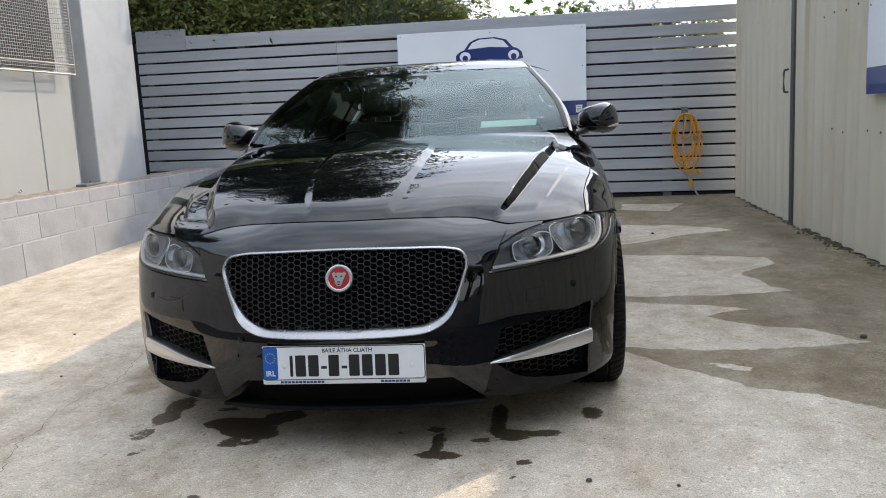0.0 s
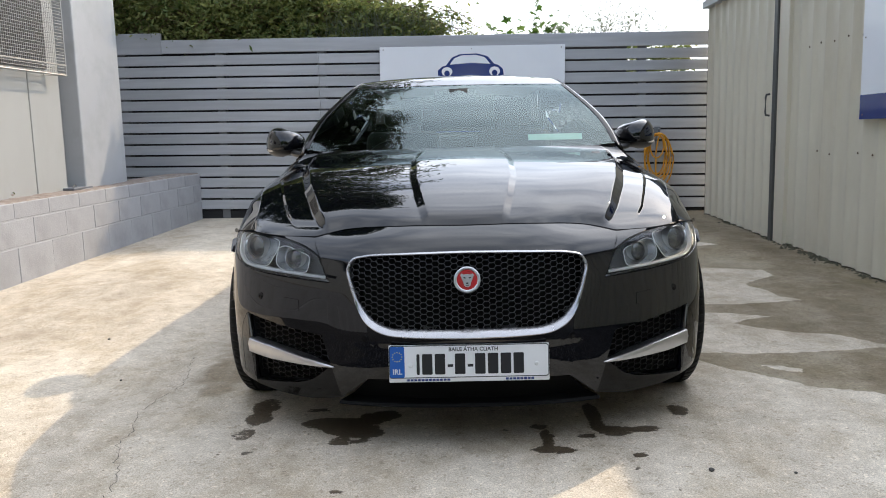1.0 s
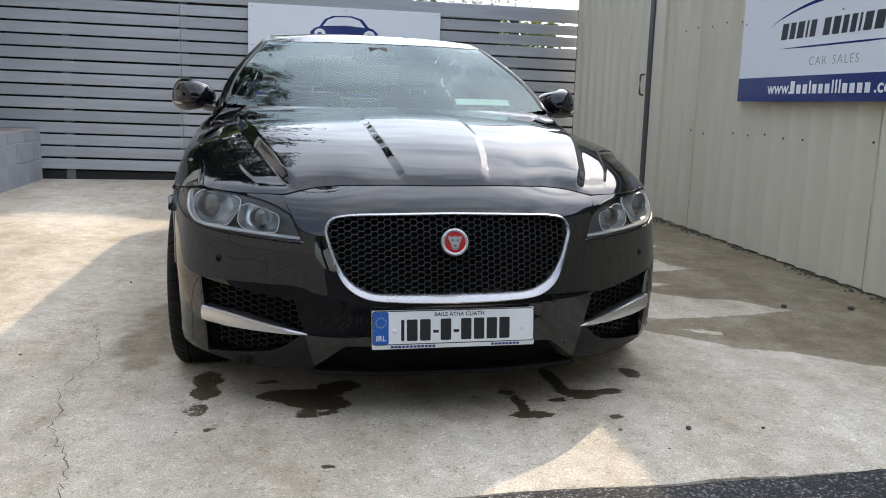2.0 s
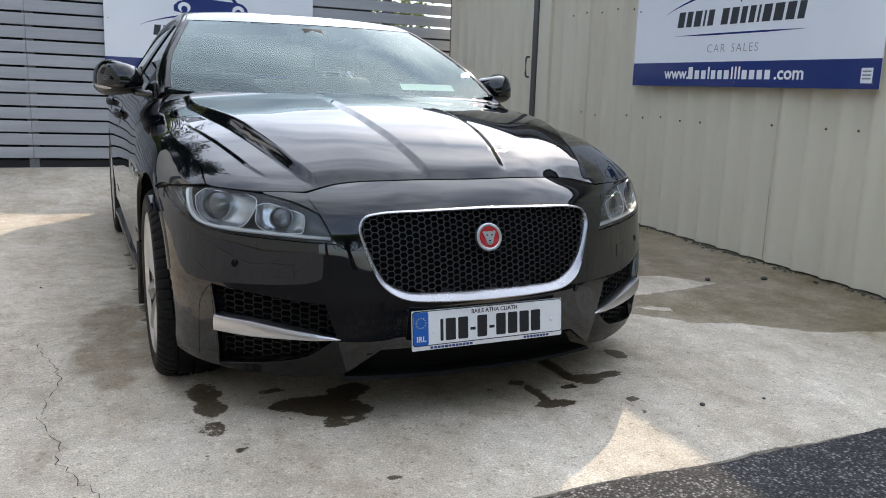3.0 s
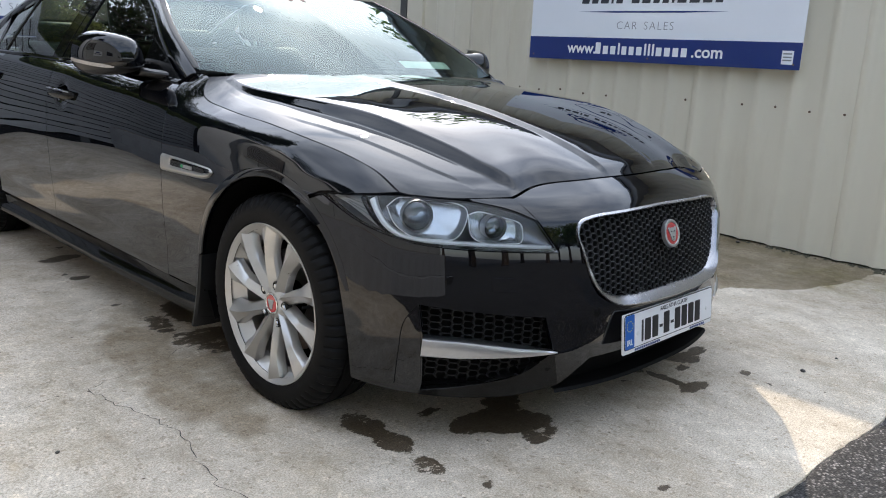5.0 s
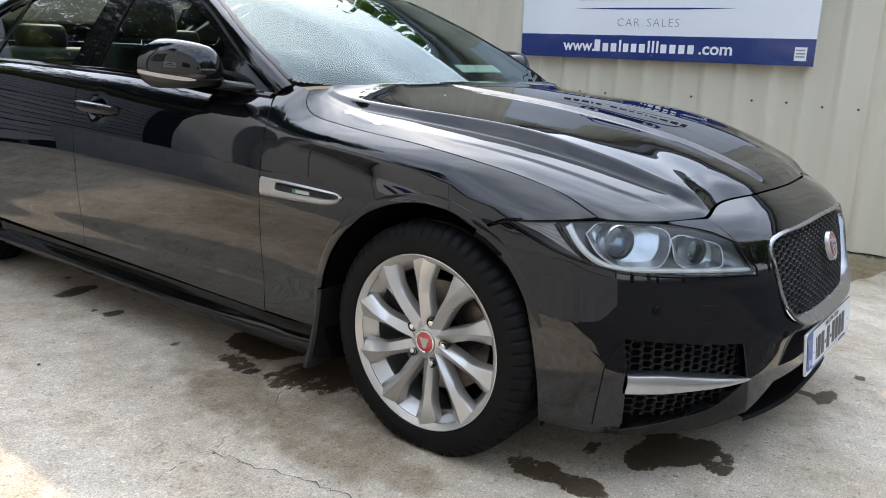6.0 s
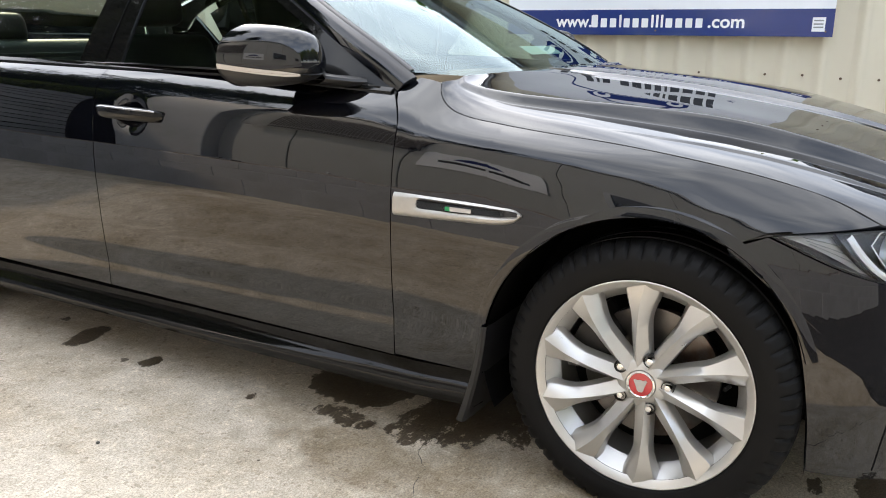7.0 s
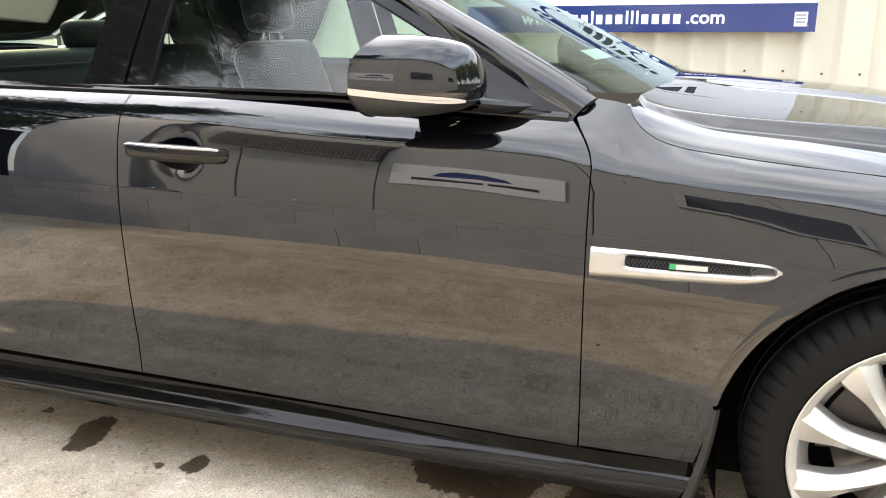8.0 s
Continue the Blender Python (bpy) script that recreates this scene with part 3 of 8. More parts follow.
def tarmac_material():
    """Worn tarmac: grey and pale chippings of 4 to 9 mm in dark binder."""
    m = bpy.data.materials.new("worn_tarmac")
    m.use_nodes = True
    n, l = m.node_tree.nodes, m.node_tree.links
    p = n["Principled BSDF"]
    tc = n.new("ShaderNodeTexCoord")
    chip = n.new("ShaderNodeTexVoronoi")
    chip.inputs["Scale"].default_value = 125
    l.new(tc.outputs["Object"], chip.inputs["Vector"])
    sep = n.new("ShaderNodeSeparateColor")
    l.new(chip.outputs["Color"], sep.inputs[0])
    tone = n.new("ShaderNodeValToRGB")
    tone.color_ramp.elements[0].position, tone.color_ramp.elements[0].color = 0.0, (0.026, 0.026, 0.028, 1)
    tone.color_ramp.elements[1].position, tone.color_ramp.elements[1].color = 1.0, (0.34, 0.32, 0.31, 1)
    e = tone.color_ramp.elements.new(0.62)
    e.color = (0.062, 0.060, 0.062, 1)
    l.new(sep.outputs[0], tone.inputs[0])
    edge = n.new("ShaderNodeMapRange")
    l.new(chip.outputs["Distance"], edge.inputs["Value"])
    edge.inputs["From Min"].default_value, edge.inputs["From Max"].default_value = 0.25, 0.62
    edge.inputs["To Min"].default_value, edge.inputs["To Max"].default_value = 1.0, 0.25
    patch = n.new("ShaderNodeTexNoise")
    patch.inputs["Scale"].default_value, patch.inputs["Detail"].default_value = 4.0, 8.0
    l.new(tc.outputs["Object"], patch.inputs["Vector"])
    wear = n.new("ShaderNodeMapRange")
    l.new(patch.outputs["Fac"], wear.inputs["Value"])
    wear.inputs["From Min"].default_value, wear.inputs["From Max"].default_value = 0.3, 0.7
    wear.inputs["To Min"].default_value, wear.inputs["To Max"].default_value = 0.6, 1.2
    k = n.new("ShaderNodeMath")
    k.operation = "MULTIPLY"
    l.new(edge.outputs[0], k.inputs[0])
    l.new(wear.outputs[0], k.inputs[1])
    sc = n.new("ShaderNodeVectorMath")
    sc.operation = "SCALE"
    l.new(tone.outputs[0], sc.inputs[0])
    l.new(k.outputs[0], sc.inputs["Scale"])
    l.new(sc.outputs[0], p.inputs["Base Color"])
    p.inputs["Roughness"].default_value = 0.85
    bp = n.new("ShaderNodeBump")
    bp.inputs["Distance"].default_value, bp.inputs["Strength"].default_value = 0.004, 1.0
    bp.invert = True
    l.new(chip.outputs["Distance"], bp.inputs["Height"])
    l.new(bp.outputs[0], p.inputs["Normal"])
    return m


TARMAC = tarmac_material()


def build_ground():
    """Tarmac out to the horizon, with a rounded lip against the concrete."""
    xs = [-600, -60, -12] + [-4 + 0.05 * k for k in range(161)] + [12, 60, 600]
    vs, fs = [], []
    rows = [(lambda x: -600, 0.0), (lambda x: -40, 0.0), (lambda x: -4.0, -0.006), (lambda x: edge_y(x) - 0.10, -0.004), (lambda x: edge_y(x) - 0.02, 0.002),
            (lambda x: edge_y(x) + 0.004, -0.012), (lambda x: edge_y(x) + 0.05, -0.07), (lambda x: 12, -0.07), (lambda x: 600, -0.07)]
    for f, z in rows:
        for x in xs:
            vs.append((x, f(x), z + 0.004 * math.sin(7 * x) * (z != 0.0 and z > -0.05)))
    w = len(xs)
    for j in range(len(rows) - 1):
        for i in range(w - 1):
            a = j * w + i
            fs.append((a, a + 1, a + 1 + w, a + w))
    return tagged(mesh("ground", vs, fs, TARMAC), "dark grey tarmac ground with coarse grain", "tarmac", kind="structure")


build_ground()


def crack(points, width, seed):
    """A jagged crack as a thin dark ribbon in the concrete."""
    rnd = random.Random(seed)
    pts = []
    for (ax, ay), (bx, by) in zip(points, points[1:]):
        n = max(2, int(math.hypot(bx - ax, by - ay) / 0.022))
        for k in range(n):
            t = k / n
            pts.append((ax + (bx - ax) * t + rnd.uniform(-0.011, 0.011), ay + (by - ay) * t + rnd.uniform(-0.011, 0.011)))
    pts.append(points[-1])
    vs, fs = [], []
    for i, (x, y) in enumerate(pts):
        a, b = pts[max(0, i - 1)], pts[min(len(pts) - 1, i + 1)]
        d = Vector((b[0] - a[0], b[1] - a[1], 0)).normalized()
        w = width * rnd.uniform(0.35, 1.2) * (0.4 if i in (0, len(pts) - 1) else 1)
        z = float(ground_z(x, y)) + 0.003
        vs += [(x - d.y * w, y + d.x * w, z), (x + d.y * w, y - d.x * w, z)]
    for i in range(len(pts) - 1):
        fs.append((2 * i, 2 * i + 1, 2 * i + 3, 2 * i + 2))
    return tagged(mesh("crack", vs, fs, CRACK, smooth=False), "thin jagged crack in the pale concrete yard", "crack", kind="structure")


crack([(-1.06, -0.50), (-1.11, -0.32), (-1.12, -0.156), (-1.20, 0.0), (-1.249, 0.151), (-1.24, 0.26), (-1.31, 0.471), (-1.28, 0.651), (-1.245, 0.76), (-1.263, 0.972), (-1.304, 1.097), (-1.328, 1.262)], 0.0014, 1)
crack([(-1.54, 1.23), (-1.42, 1.265), (-1.328, 1.262), (-1.19, 1.309), (-1.043, 1.347), (-0.937, 1.412), (-0.83, 1.42), (-0.615, 1.532), (-0.4, 1.6)], 0.0009, 2)


# ---- side wall of painted blocks ----
def wall_x(y):
    return -3.21 + 0.0602 * (y - 2.9)


def wall_top(y):
    return 0.645 + 0.0087 * (y - 2.9)


WALL_TURN = -math.degrees(math.atan(0.0602))
WALL_LO, WALL_HI = -4.2, 6.74


def build_block_wall():
    wall = empty("wall_west", label="low wall of grey painted concrete blocks with a brown weathered top", category="block wall", kind="structure")
    # mortar core
    vs, fs = [], []
    n = 40
    for i in range(n + 1):
        y = WALL_LO + (WALL_HI - WALL_LO) * i / n
        x, t = wall_x(y), wall_top(y)
        vs += [(x - 0.0028, y, -0.1), (x - 0.0028, y, t - 0.006), (x - 0.36, y, t - 0.006), (x - 0.36, y, -0.1)]
    for i in range(n):
        a = 4 * i
        for k in range(3):
            fs.append((a + k, a + k + 1, a + k + 5, a + k + 4))
    fs += [(0, 1, 2, 3), (4 * n + 3, 4 * n + 2, 4 * n + 1, 4 * n)]
    mesh("mortar_core", vs, fs, MORTAR, wall, smooth=False)
    # crumbling top
    rnd = random.Random(4)
    vs, fs = [], []
    n = 240
    for i in range(n + 1):
        y = WALL_LO + (WALL_HI - WALL_LO) * i / n
        x, t = wall_x(y), wall_top(y)
        a = rnd.uniform(-0.012, 0.004)
        vs += [(x - 0.004 + a, y, t - 0.004), (x - 0.02 + a, y, t + rnd.uniform(0.002, 0.012)), (x - 0.18, y, t + rnd.uniform(0.004, 0.014)), (x - 0.36, y, t + 0.006)]
    for i in range(n):
        a = 4 * i
        for k in range(3):
            fs.append((a + k, a + k + 1, a + k + 5, a + k + 4))
    mesh("wall_top", vs, fs, CAPPING, wall, smooth=False)
    # blocks
    meshes = {}
    for row, (lo, hi) in enumerate(((-0.62, -0.325), (-0.317, -0.125), (-0.117, -0.002))):
        bm = box_bm((-0.05, 0, lo), (0, 0.443, hi), 0.004, 1)
        bmesh.ops.recalc_face_normals(bm, faces=bm.faces)
        me = bpy.data.meshes.new("block")
        bm.to_mesh(me)
        bm.free()
        me.materials.append(BLOCKM)
        meshes[row] = me
        y = WALL_HI - 0.45 - (0.225 if row == 1 else 0)
        while y > WALL_LO:
            ob = link("block", meshes[row], wall)
            ob.matrix_world = pose(wall_x(y), y, wall_top(y), 0.5, rnd.uniform(-0.4, 0.4), WALL_TURN)
            y -= 0.45
    # closing half block
    bm = box_bm((-0.05, 0, -0.317), (0, 0.218, -0.125), 0.006, 1)
    part("half_block", bm, BLOCKM, wall, smooth=False).matrix_world = pose(wall_x(WALL_HI - 0.222), WALL_HI - 0.222, wall_top(WALL_HI - 0.2), 0.5, 0, WALL_TURN)
    for k, (lo, hi) in enumerate(((-0.62, -0.325), (-0.317, -0.125), (-0.117, -0.002))):
        bm = box_bm((-0.36, 0, lo), (-0.002, 0.012, hi), 0.004, 1)
        part("end_block", bm, BLOCKM, wall, smooth=False).matrix_world = pose(wall_x(WALL_HI), WALL_HI, wall_top(WALL_HI), 0, 0, WALL_TURN)


build_block_wall()


# ---- timber fence ----
FENCE_A, FENCE_B = Vector((-3.95, 6.80, 0)), Vector((2.95, 6.44, 0))
FENCE_DIR = (FENCE_B - FENCE_A).normalized()
FENCE_TURN = math.degrees(math.atan2(FENCE_DIR.y, FENCE_DIR.x))
FENCE_LEN = (FENCE_B - FENCE_A).length
SLOPE = 0.014


def fence_pose(u, z, out=0.0):
    """A pose on the fence: u metres from its west end, z above its foot line, out towards the yard."""
    p = FENCE_A + FENCE_DIR * u
    nrm = Vector((FENCE_DIR.y, -FENCE_DIR.x, 0))
    p = p + nrm * out
    return pose(p.x, p.y, z - SLOPE * (u - 3.1), 0, math.degrees(math.atan(SLOPE)), FENCE_TURN)


def build_fence():
    fence = empty("fence", label="tall fence of grey painted horizontal timber boards", category="fence", kind="structure")
    rnd = random.Random(8)
    pitch, n = 0.1262, 14
    z0 = 0.235
    joints = (0.0, 2.42, 4.86, FENCE_LEN)
    for k in range(n):
        for a, b in zip(joints, joints[1:]):
            bm = box_bm((0.0015, 0, 0), (b - a - 0.0015, 0.022, pitch - 0.0200), 0.003, 1)
            part("slat", bm, SLAT, fence, smooth=False).matrix_world = fence_pose(a, z0 + k * pitch, rnd.uniform(0, 0.003)) @ pose(0, 0, 0, 0, rnd.uniform(-0.05, 0.05), 0)
    top = z0 + n * pitch
    bm = box_bm((0, 0, 0), (0.62, 0.03, 0.235), 0.004, 1)
    part("slat", bm, SLAT, fence, smooth=False).matrix_world = fence_pose(0, top, 0.004)
    bm = box_bm((0, 0, 0), (FENCE_LEN - 0.62, 0.03, 0.150), 0.004, 1)
    part("top_board", bm, SLAT, fence, smooth=False).matrix_world = fence_pose(0.62, top + 0.006, 0.006)
    for u in (0.1, 1.25, 2.42, 3.65, 4.86, 6.0, FENCE_LEN - 0.06):
        bm = box_bm((-0.045, 0.026, -0.15), (0.045, 0.12, top - 0.02), 0.004, 1)
        part("fence_post", bm, TIMBER_POST, fence, smooth=False).matrix_world = fence_pose(u, 0.1)
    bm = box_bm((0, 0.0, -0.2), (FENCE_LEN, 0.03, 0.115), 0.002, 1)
    part("gravel_board", bm, GAP_FILL, fence, smooth=False).matrix_world = fence_pose(0, 0.1, -0.03)
    # near-black sheets behind the boards, added so the gaps read as shade
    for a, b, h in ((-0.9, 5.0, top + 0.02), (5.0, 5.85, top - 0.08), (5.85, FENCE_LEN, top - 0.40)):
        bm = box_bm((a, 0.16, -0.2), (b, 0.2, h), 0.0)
        part("gap_shade_sheet", bm, GAP_FILL, fence, smooth=False).matrix_world = fence_pose(0, 0.1)
    return fence


build_fence()


# ---- painted signs ----
def build_sign(m, west=False):
    """A white sales sign: car emblem, name as plain bars, navy band with the web address as bars. x along it, y up."""
    w, h = 2.05, 0.95
    s = empty("sales_sign", m, "white sign board with a navy car emblem and navy bottom band", "sign", "sales signs")
    part("board", box_bm((0, 0, 0), (w, h, 0.006), 0.0015, 1), SIGN_WHITE, s, smooth=False)
    flat("band", rect(0.0, 0.0, w, 0.158), SIGN_BLUE, s, pose(0, 0, 0.0062), 0.0008)
    # address and name, as plain bars
    def fitted(body, x0, x1, y, size):
        ob = text_mesh("lettering", body, size, SIGN_WHITE, s, pose(0, 0, 0), 0.0003, align="LEFT", bold=0.0022)
        lo, hi = min(v.co.x for v in ob.data.vertices), max(v.co.x for v in ob.data.vertices)
        k = (x1 - x0) / (hi - lo)
        ob.matrix_local = pose(x0 - lo * k, y, 0.0076) @ Matrix.Diagonal((k, 1, 1, 1))
    fitted("www.", 0.352, 0.600, 0.0815, 0.106)
    fitted(".com", 1.345, 1.560, 0.0815, 0.106)
    x = 0.350 + 1.165 * 0.214
    for bw, tall in ((0.054, 1), (0.053, 0), (0.053, 0), (0.026, 1), (0.050, 0), (0.050, 0), (0.053, 0), (0.026, 1), (0.026, 1), (0.026, 1), (0.053, 0), (0.053, 0), (0.053, 0), (0.053, 0)):
        flat("address_bar", rect(x, 0.048, x + bw - 0.011, 0.126 if tall else 0.104, 0.004, 2), SIGN_WHITE, s, pose(0, 0, 0.0072), 0.0006)
        x += bw * 1.165
    # capitals of the name, each a slanted bar
    x = 0.45
    for k, bw in enumerate((0.076, 0.066, 0.078, 0.032, 0.066, -0.04, 0.074, 0.076, 0.060, 0.060, 0.032, 0.078, 0.084, 0.078, 0.064)):
        if bw > 0:
            flat("name_bar", [(x, 0.388), (x + bw - 0.014, 0.388), (x + bw, 0.488), (x + 0.014, 0.488)], SIGN_DARK, s, pose(0, 0, 0.0062), 0.0008)
        x += abs(bw) + 0.0085
    text_mesh("lettering", "CAR", 0.076, SIGN_GREY, s, pose(0.838, 0.240, 0.0066), 0.0003, spread=1.22, bold=-0.0012)
    text_mesh("lettering", "SALES", 0.076, SIGN_GREY, s, pose(1.085, 0.240, 0.0066), 0.0003, spread=1.22, bold=-0.0012)
    flat("rule", [(0.42, 0.333), (0.75, 0.326), (1.25, 0.326), (1.57, 0.333), (1.25, 0.338), (0.75, 0.338)], SIGN_BLUE, s, pose(0, 0, 0.0062), 0.0008)
    # sweep over the name
    n = 24
    up, dn = [], []
    for k in range(n + 1):
        t = k / n
        xx = 0.33 + 1.34 * t
        yy = 0.478 + 0.125 * math.sin(math.pi * min(1, t * 1.02)) ** 0.8
        up.append((xx, yy + 0.016 * math.sin(math.pi * t) + 0.001))
        dn.append((xx, yy - 0.006 * math.sin(math.pi * t) - 0.001))
    flat("sweep", up + dn[::-1], SIGN_BLUE, s, pose(0, 0, 0.0062), 0.0008)
    # car emblem: body, roof arch, screens, lamps
    big = lambda pts: [(1.015 + (x - 0.965) * 1.2, 0.615 + (y - 0.64) * 1.2) for x, y in pts]
    car = [(0.66, 0.655), (0.66, 0.70), (0.70, 0.735), (0.735, 0.745), (0.79, 0.815), (0.86, 0.845), (1.02, 0.85), (1.12, 0.825), (1.18, 0.755),
           (1.22, 0.745), (1.26, 0.71), (1.27, 0.655), (1.20, 0.64), (0.965, 0.655), (0.73, 0.64)]
    flat("emblem", big(car), SIGN_BLUE, s, pose(0, 0, 0.0062), 0.0008)
    flat("emblem_screen", big([(0.770, 0.752), (0.812, 0.808), (0.88, 0.834), (1.01, 0.838), (1.095, 0.814), (1.145, 0.755), (0.965, 0.766)]), SIGN_WHITE, s, pose(0, 0, 0.0072), 0.0006)
    for cx in (0.745, 1.185):
        flat("emblem_lamp", big(ellipse(cx, 0.688, 0.050, 0.042, 20)), SIGN_WHITE, s, pose(0, 0, 0.0072), 0.0006)
        flat("emblem_wheel", big(ellipse(cx, 0.672, 0.026, 0.028, 16)), SIGN_BLUE, s, pose(0, 0, 0.008), 0.0005)
    flat("maker_mark", rect(w - 0.115, 0.03, w - 0.045, 0.11), SIGN_WHITE, s, pose(0, 0, 0.0072), 0.0006)
    for yy in (0.05, 0.068, 0.088):
        flat("mark_bar", rect(w - 0.107, yy, w - 0.055, yy + 0.008), SIGN_GREY, s, pose(0, 0, 0.008), 0.0004)
    for xx in (0.04, w / 2, w - 0.04):
        for yy in (0.03, h - 0.03, h * 0.55):
            flat("screw", ellipse(xx, yy, 0.006, 0.006, 10), RUST, s, pose(0, 0, 0.0075), 0.002)
    return s


_u0 = (Vector((-0.845, 6.6, 0)) - FENCE_A).dot(FENCE_DIR)
build_sign(fence_pose(_u0, 1.085, 0.034) @ pose(0, 0, 0, 90, 0, 0))
build_sign(pose(2.652, 2.835, 1.092, 90, 0, -90))


# ---- steel shed ----
SHED_X = 2.72
SHED_Y0, SHED_Y1 = -2.6, 6.15


def rib_profile(y0, y1, pitch=0.205, depth=0.026):
    """Plan points of trapezoid sheeting from y0 to y1: (y, out)."""
    pts, y = [], y0
    while y < y1 - 1e-6:
        for d, o in ((0, 0), (0.085, 0), (0.110, 0.12 * depth), (0.128, 0.55 * depth), (0.142, 0.92 * depth), (0.154, depth), (0.166, 0.92 * depth), (0.180, 0.55 * depth), (0.198, 0.12 * depth)):
            if y + d < y1:
                pts.append((y + d, o))
        y += pitch
    pts.append((y1, 0))
    return pts


def build_sheet(name, y0, y1, zlo, zhi, parent, x=SHED_X, material=CREAM):
    pts = rib_profile(y0, y1)
    vs, fs = [], []
    for y, o in pts:
        b = zlo(y)
        for k, z in enumerate((b, b + 0.02, (b + zhi) / 2, zhi)):
            bow = 0.004 * math.sin(2.1 * y) * (1 if k == 2 else 0.3)
            vs.append((x - o + bow, y, z))
    for i in range(len(pts) - 1):
        for k in range(3):
            a = 4 * i + k
            fs.append((a, a + 1, a + 5, a + 4))
    return mesh(name, vs, fs, material, parent, sharp=50)


def build_shed():
    shed = empty("shed", label="cream ribbed steel shed wall with a sliding door", category="shed", kind="structure")
    foot = lambda y: float(ground_z(SHED_X, y)) + 0.012
    edges = (SHED_Y0, -1.58, -0.55, 0.47, 1.50, 2.52, 3.55, 4.10)
    for a, b in zip(edges, edges[1:]):
        build_sheet("steel_sheet", a, b, foot, 2.42, shed, SHED_X + 0.002 * ((edges.index(a)) % 2))
    # sliding door further along, standing slightly proud
    build_sheet("door_sheet", 4.362, 5.14, foot, 2.30, shed, SHED_X - 0.03)
    build_sheet("door_sheet", 5.155, SHED_Y1, foot, 2.30, shed, SHED_X - 0.026)
    part("door_seam", box_bm((SHED_X - 0.045, 5.138, 0.14), (SHED_X, 5.158, 2.32), 0.003, 1), CREAM_TRIM, shed)
    part("door_edge", box_bm((SHED_X - 0.06, 4.285, 0.08), (SHED_X + 0.02, 4.36, 2.34), 0.006, 1), CREAM_TRIM, shed)
    part("door_post", box_bm((SHED_X - 0.045, 4.085, 0.06), (SHED_X + 0.03, 4.283, 2.40), 0.004, 1), CREAM, shed)
    v, f = tube([(SHED_X - 0.07, 4.375, 1.15), (SHED_X - 0.100, 4.375, 1.155), (SHED_X - 0.105, 4.375, 1.18), (SHED_X - 0.105, 4.375, 1.30), (SHED_X - 0.100, 4.375, 1.325), (SHED_X - 0.07, 4.375, 1.33)], 0.009, 8)
    mesh("pull_handle", v, f, CREAM_TRIM, shed, "dark steel pull handle")
    # far end, track, fascia, gutter, roof
    part("end_wall", box_bm((SHED_X, SHED_Y1 - 0.02, 0.0), (6.2, SHED_Y1 + 0.02, 2.5), 0.0), CREAM, shed)
    part("front_wall", box_bm((SHED_X + 0.01, SHED_Y0, 0.0), (6.2, SHED_Y0 + 0.02, 2.9), 0.0), CREAM, shed)
    part("back_wall", box_bm((6.2, SHED_Y0, 0.0), (6.22, SHED_Y1, 2.9), 0.0), CREAM, shed)
    part("door_track", box_bm((SHED_X - 0.10, 4.0, 2.30), (SHED_X - 0.005, SHED_Y1 + 0.06, 2.37), 0.006, 1), FASCIA, shed)
    part("corner_flashing", box_bm((SHED_X - 0.035, SHED_Y1 - 0.04, 0.13), (SHED_X + 0.06, SHED_Y1 + 0.05, 2.36), 0.004, 1), CREAM_TRIM, shed)
    part("fascia", box_bm((SHED_X - 0.16, SHED_Y0 - 0.1, 2.40), (SHED_X + 0.02, SHED_Y1 + 0.15, 2.52), 0.01, 1), FASCIA, shed)
    vs, fs = [], []
    for y in (SHED_Y0 - 0.15, SHED_Y1 + 0.2):
        vs += [(SHED_X - 0.20, y, 2.50), (6.3, y, 2.95), (6.3, y, 2.98), (SHED_X - 0.20, y, 2.53)]
    fs = [(0, 1, 5, 4), (1, 2, 6, 5), (2, 3, 7, 6), (3, 0, 4, 7), (0, 3, 2, 1), (4, 5, 6, 7)]
    mesh("roof", vs, fs, FASCIA, shed, smooth=False)
    # screws in rows
    rnd = random.Random(3)
    v, f = lathe([(0, 0.0), (0.004, 0.004), (0.004, 0.007), (0, 0.008)], 8, "x")
    me = bpy.data.meshes.new("screw")
    me.from_pydata([(-a, b, c) for a, b, c in v], [], f)
    me.materials.append(RUST)
    for zz in (0.86, 1.66):
        for k in range(32):
            y = SHED_Y0 + 0.04 + 0.205 * k
            if y < 4.05 and rnd.random() < 0.85:
                ob = link("screw", me, shed)
                ob.location = (SHED_X - 0.004, y + rnd.uniform(-0.01, 0.01), zz + rnd.uniform(-0.012, 0.012))
    # grit and moss along the foot
    vs, fs = [], []
    for k in range(1900):
        y = rnd.uniform(SHED_Y0, 6.2)
        heap = max(0.0, 0.5 + 1.3 * noise.noise(Vector((y * 2.3, 1.7, 0))))
        if rnd.random() > 0.25 + 0.75 * heap:
            continue
        x = SHED_X - abs(rnd.gauss(0, 0.022 + 0.025 * heap)) - 0.005
        s = rnd.uniform(0.004, 0.012 + 0.010 * heap)
        z = float(ground_z(x, y))
        o = len(vs)
        for dx, dy, dz in ((-1, -1, 0), (1, -1, 0), (1, 1, 0), (-1, 1, 0), (0.1, 0.1, 1.2)):
            vs.append((x + dx * s * rnd.uniform(0.5, 1), y + dy * s * rnd.uniform(0.5, 1), z + dz * s * rnd.uniform(0.4, 1)))
        fs += [(o, o + 1, o + 4), (o + 1, o + 2, o + 4), (o + 2, o + 3, o + 4), (o + 3, o, o + 4)]
    tagged(mesh("grit", vs, fs, GRIT, smooth=False), "line of dark grit and moss along the shed foot", "grit", kind="stuff")


build_shed()


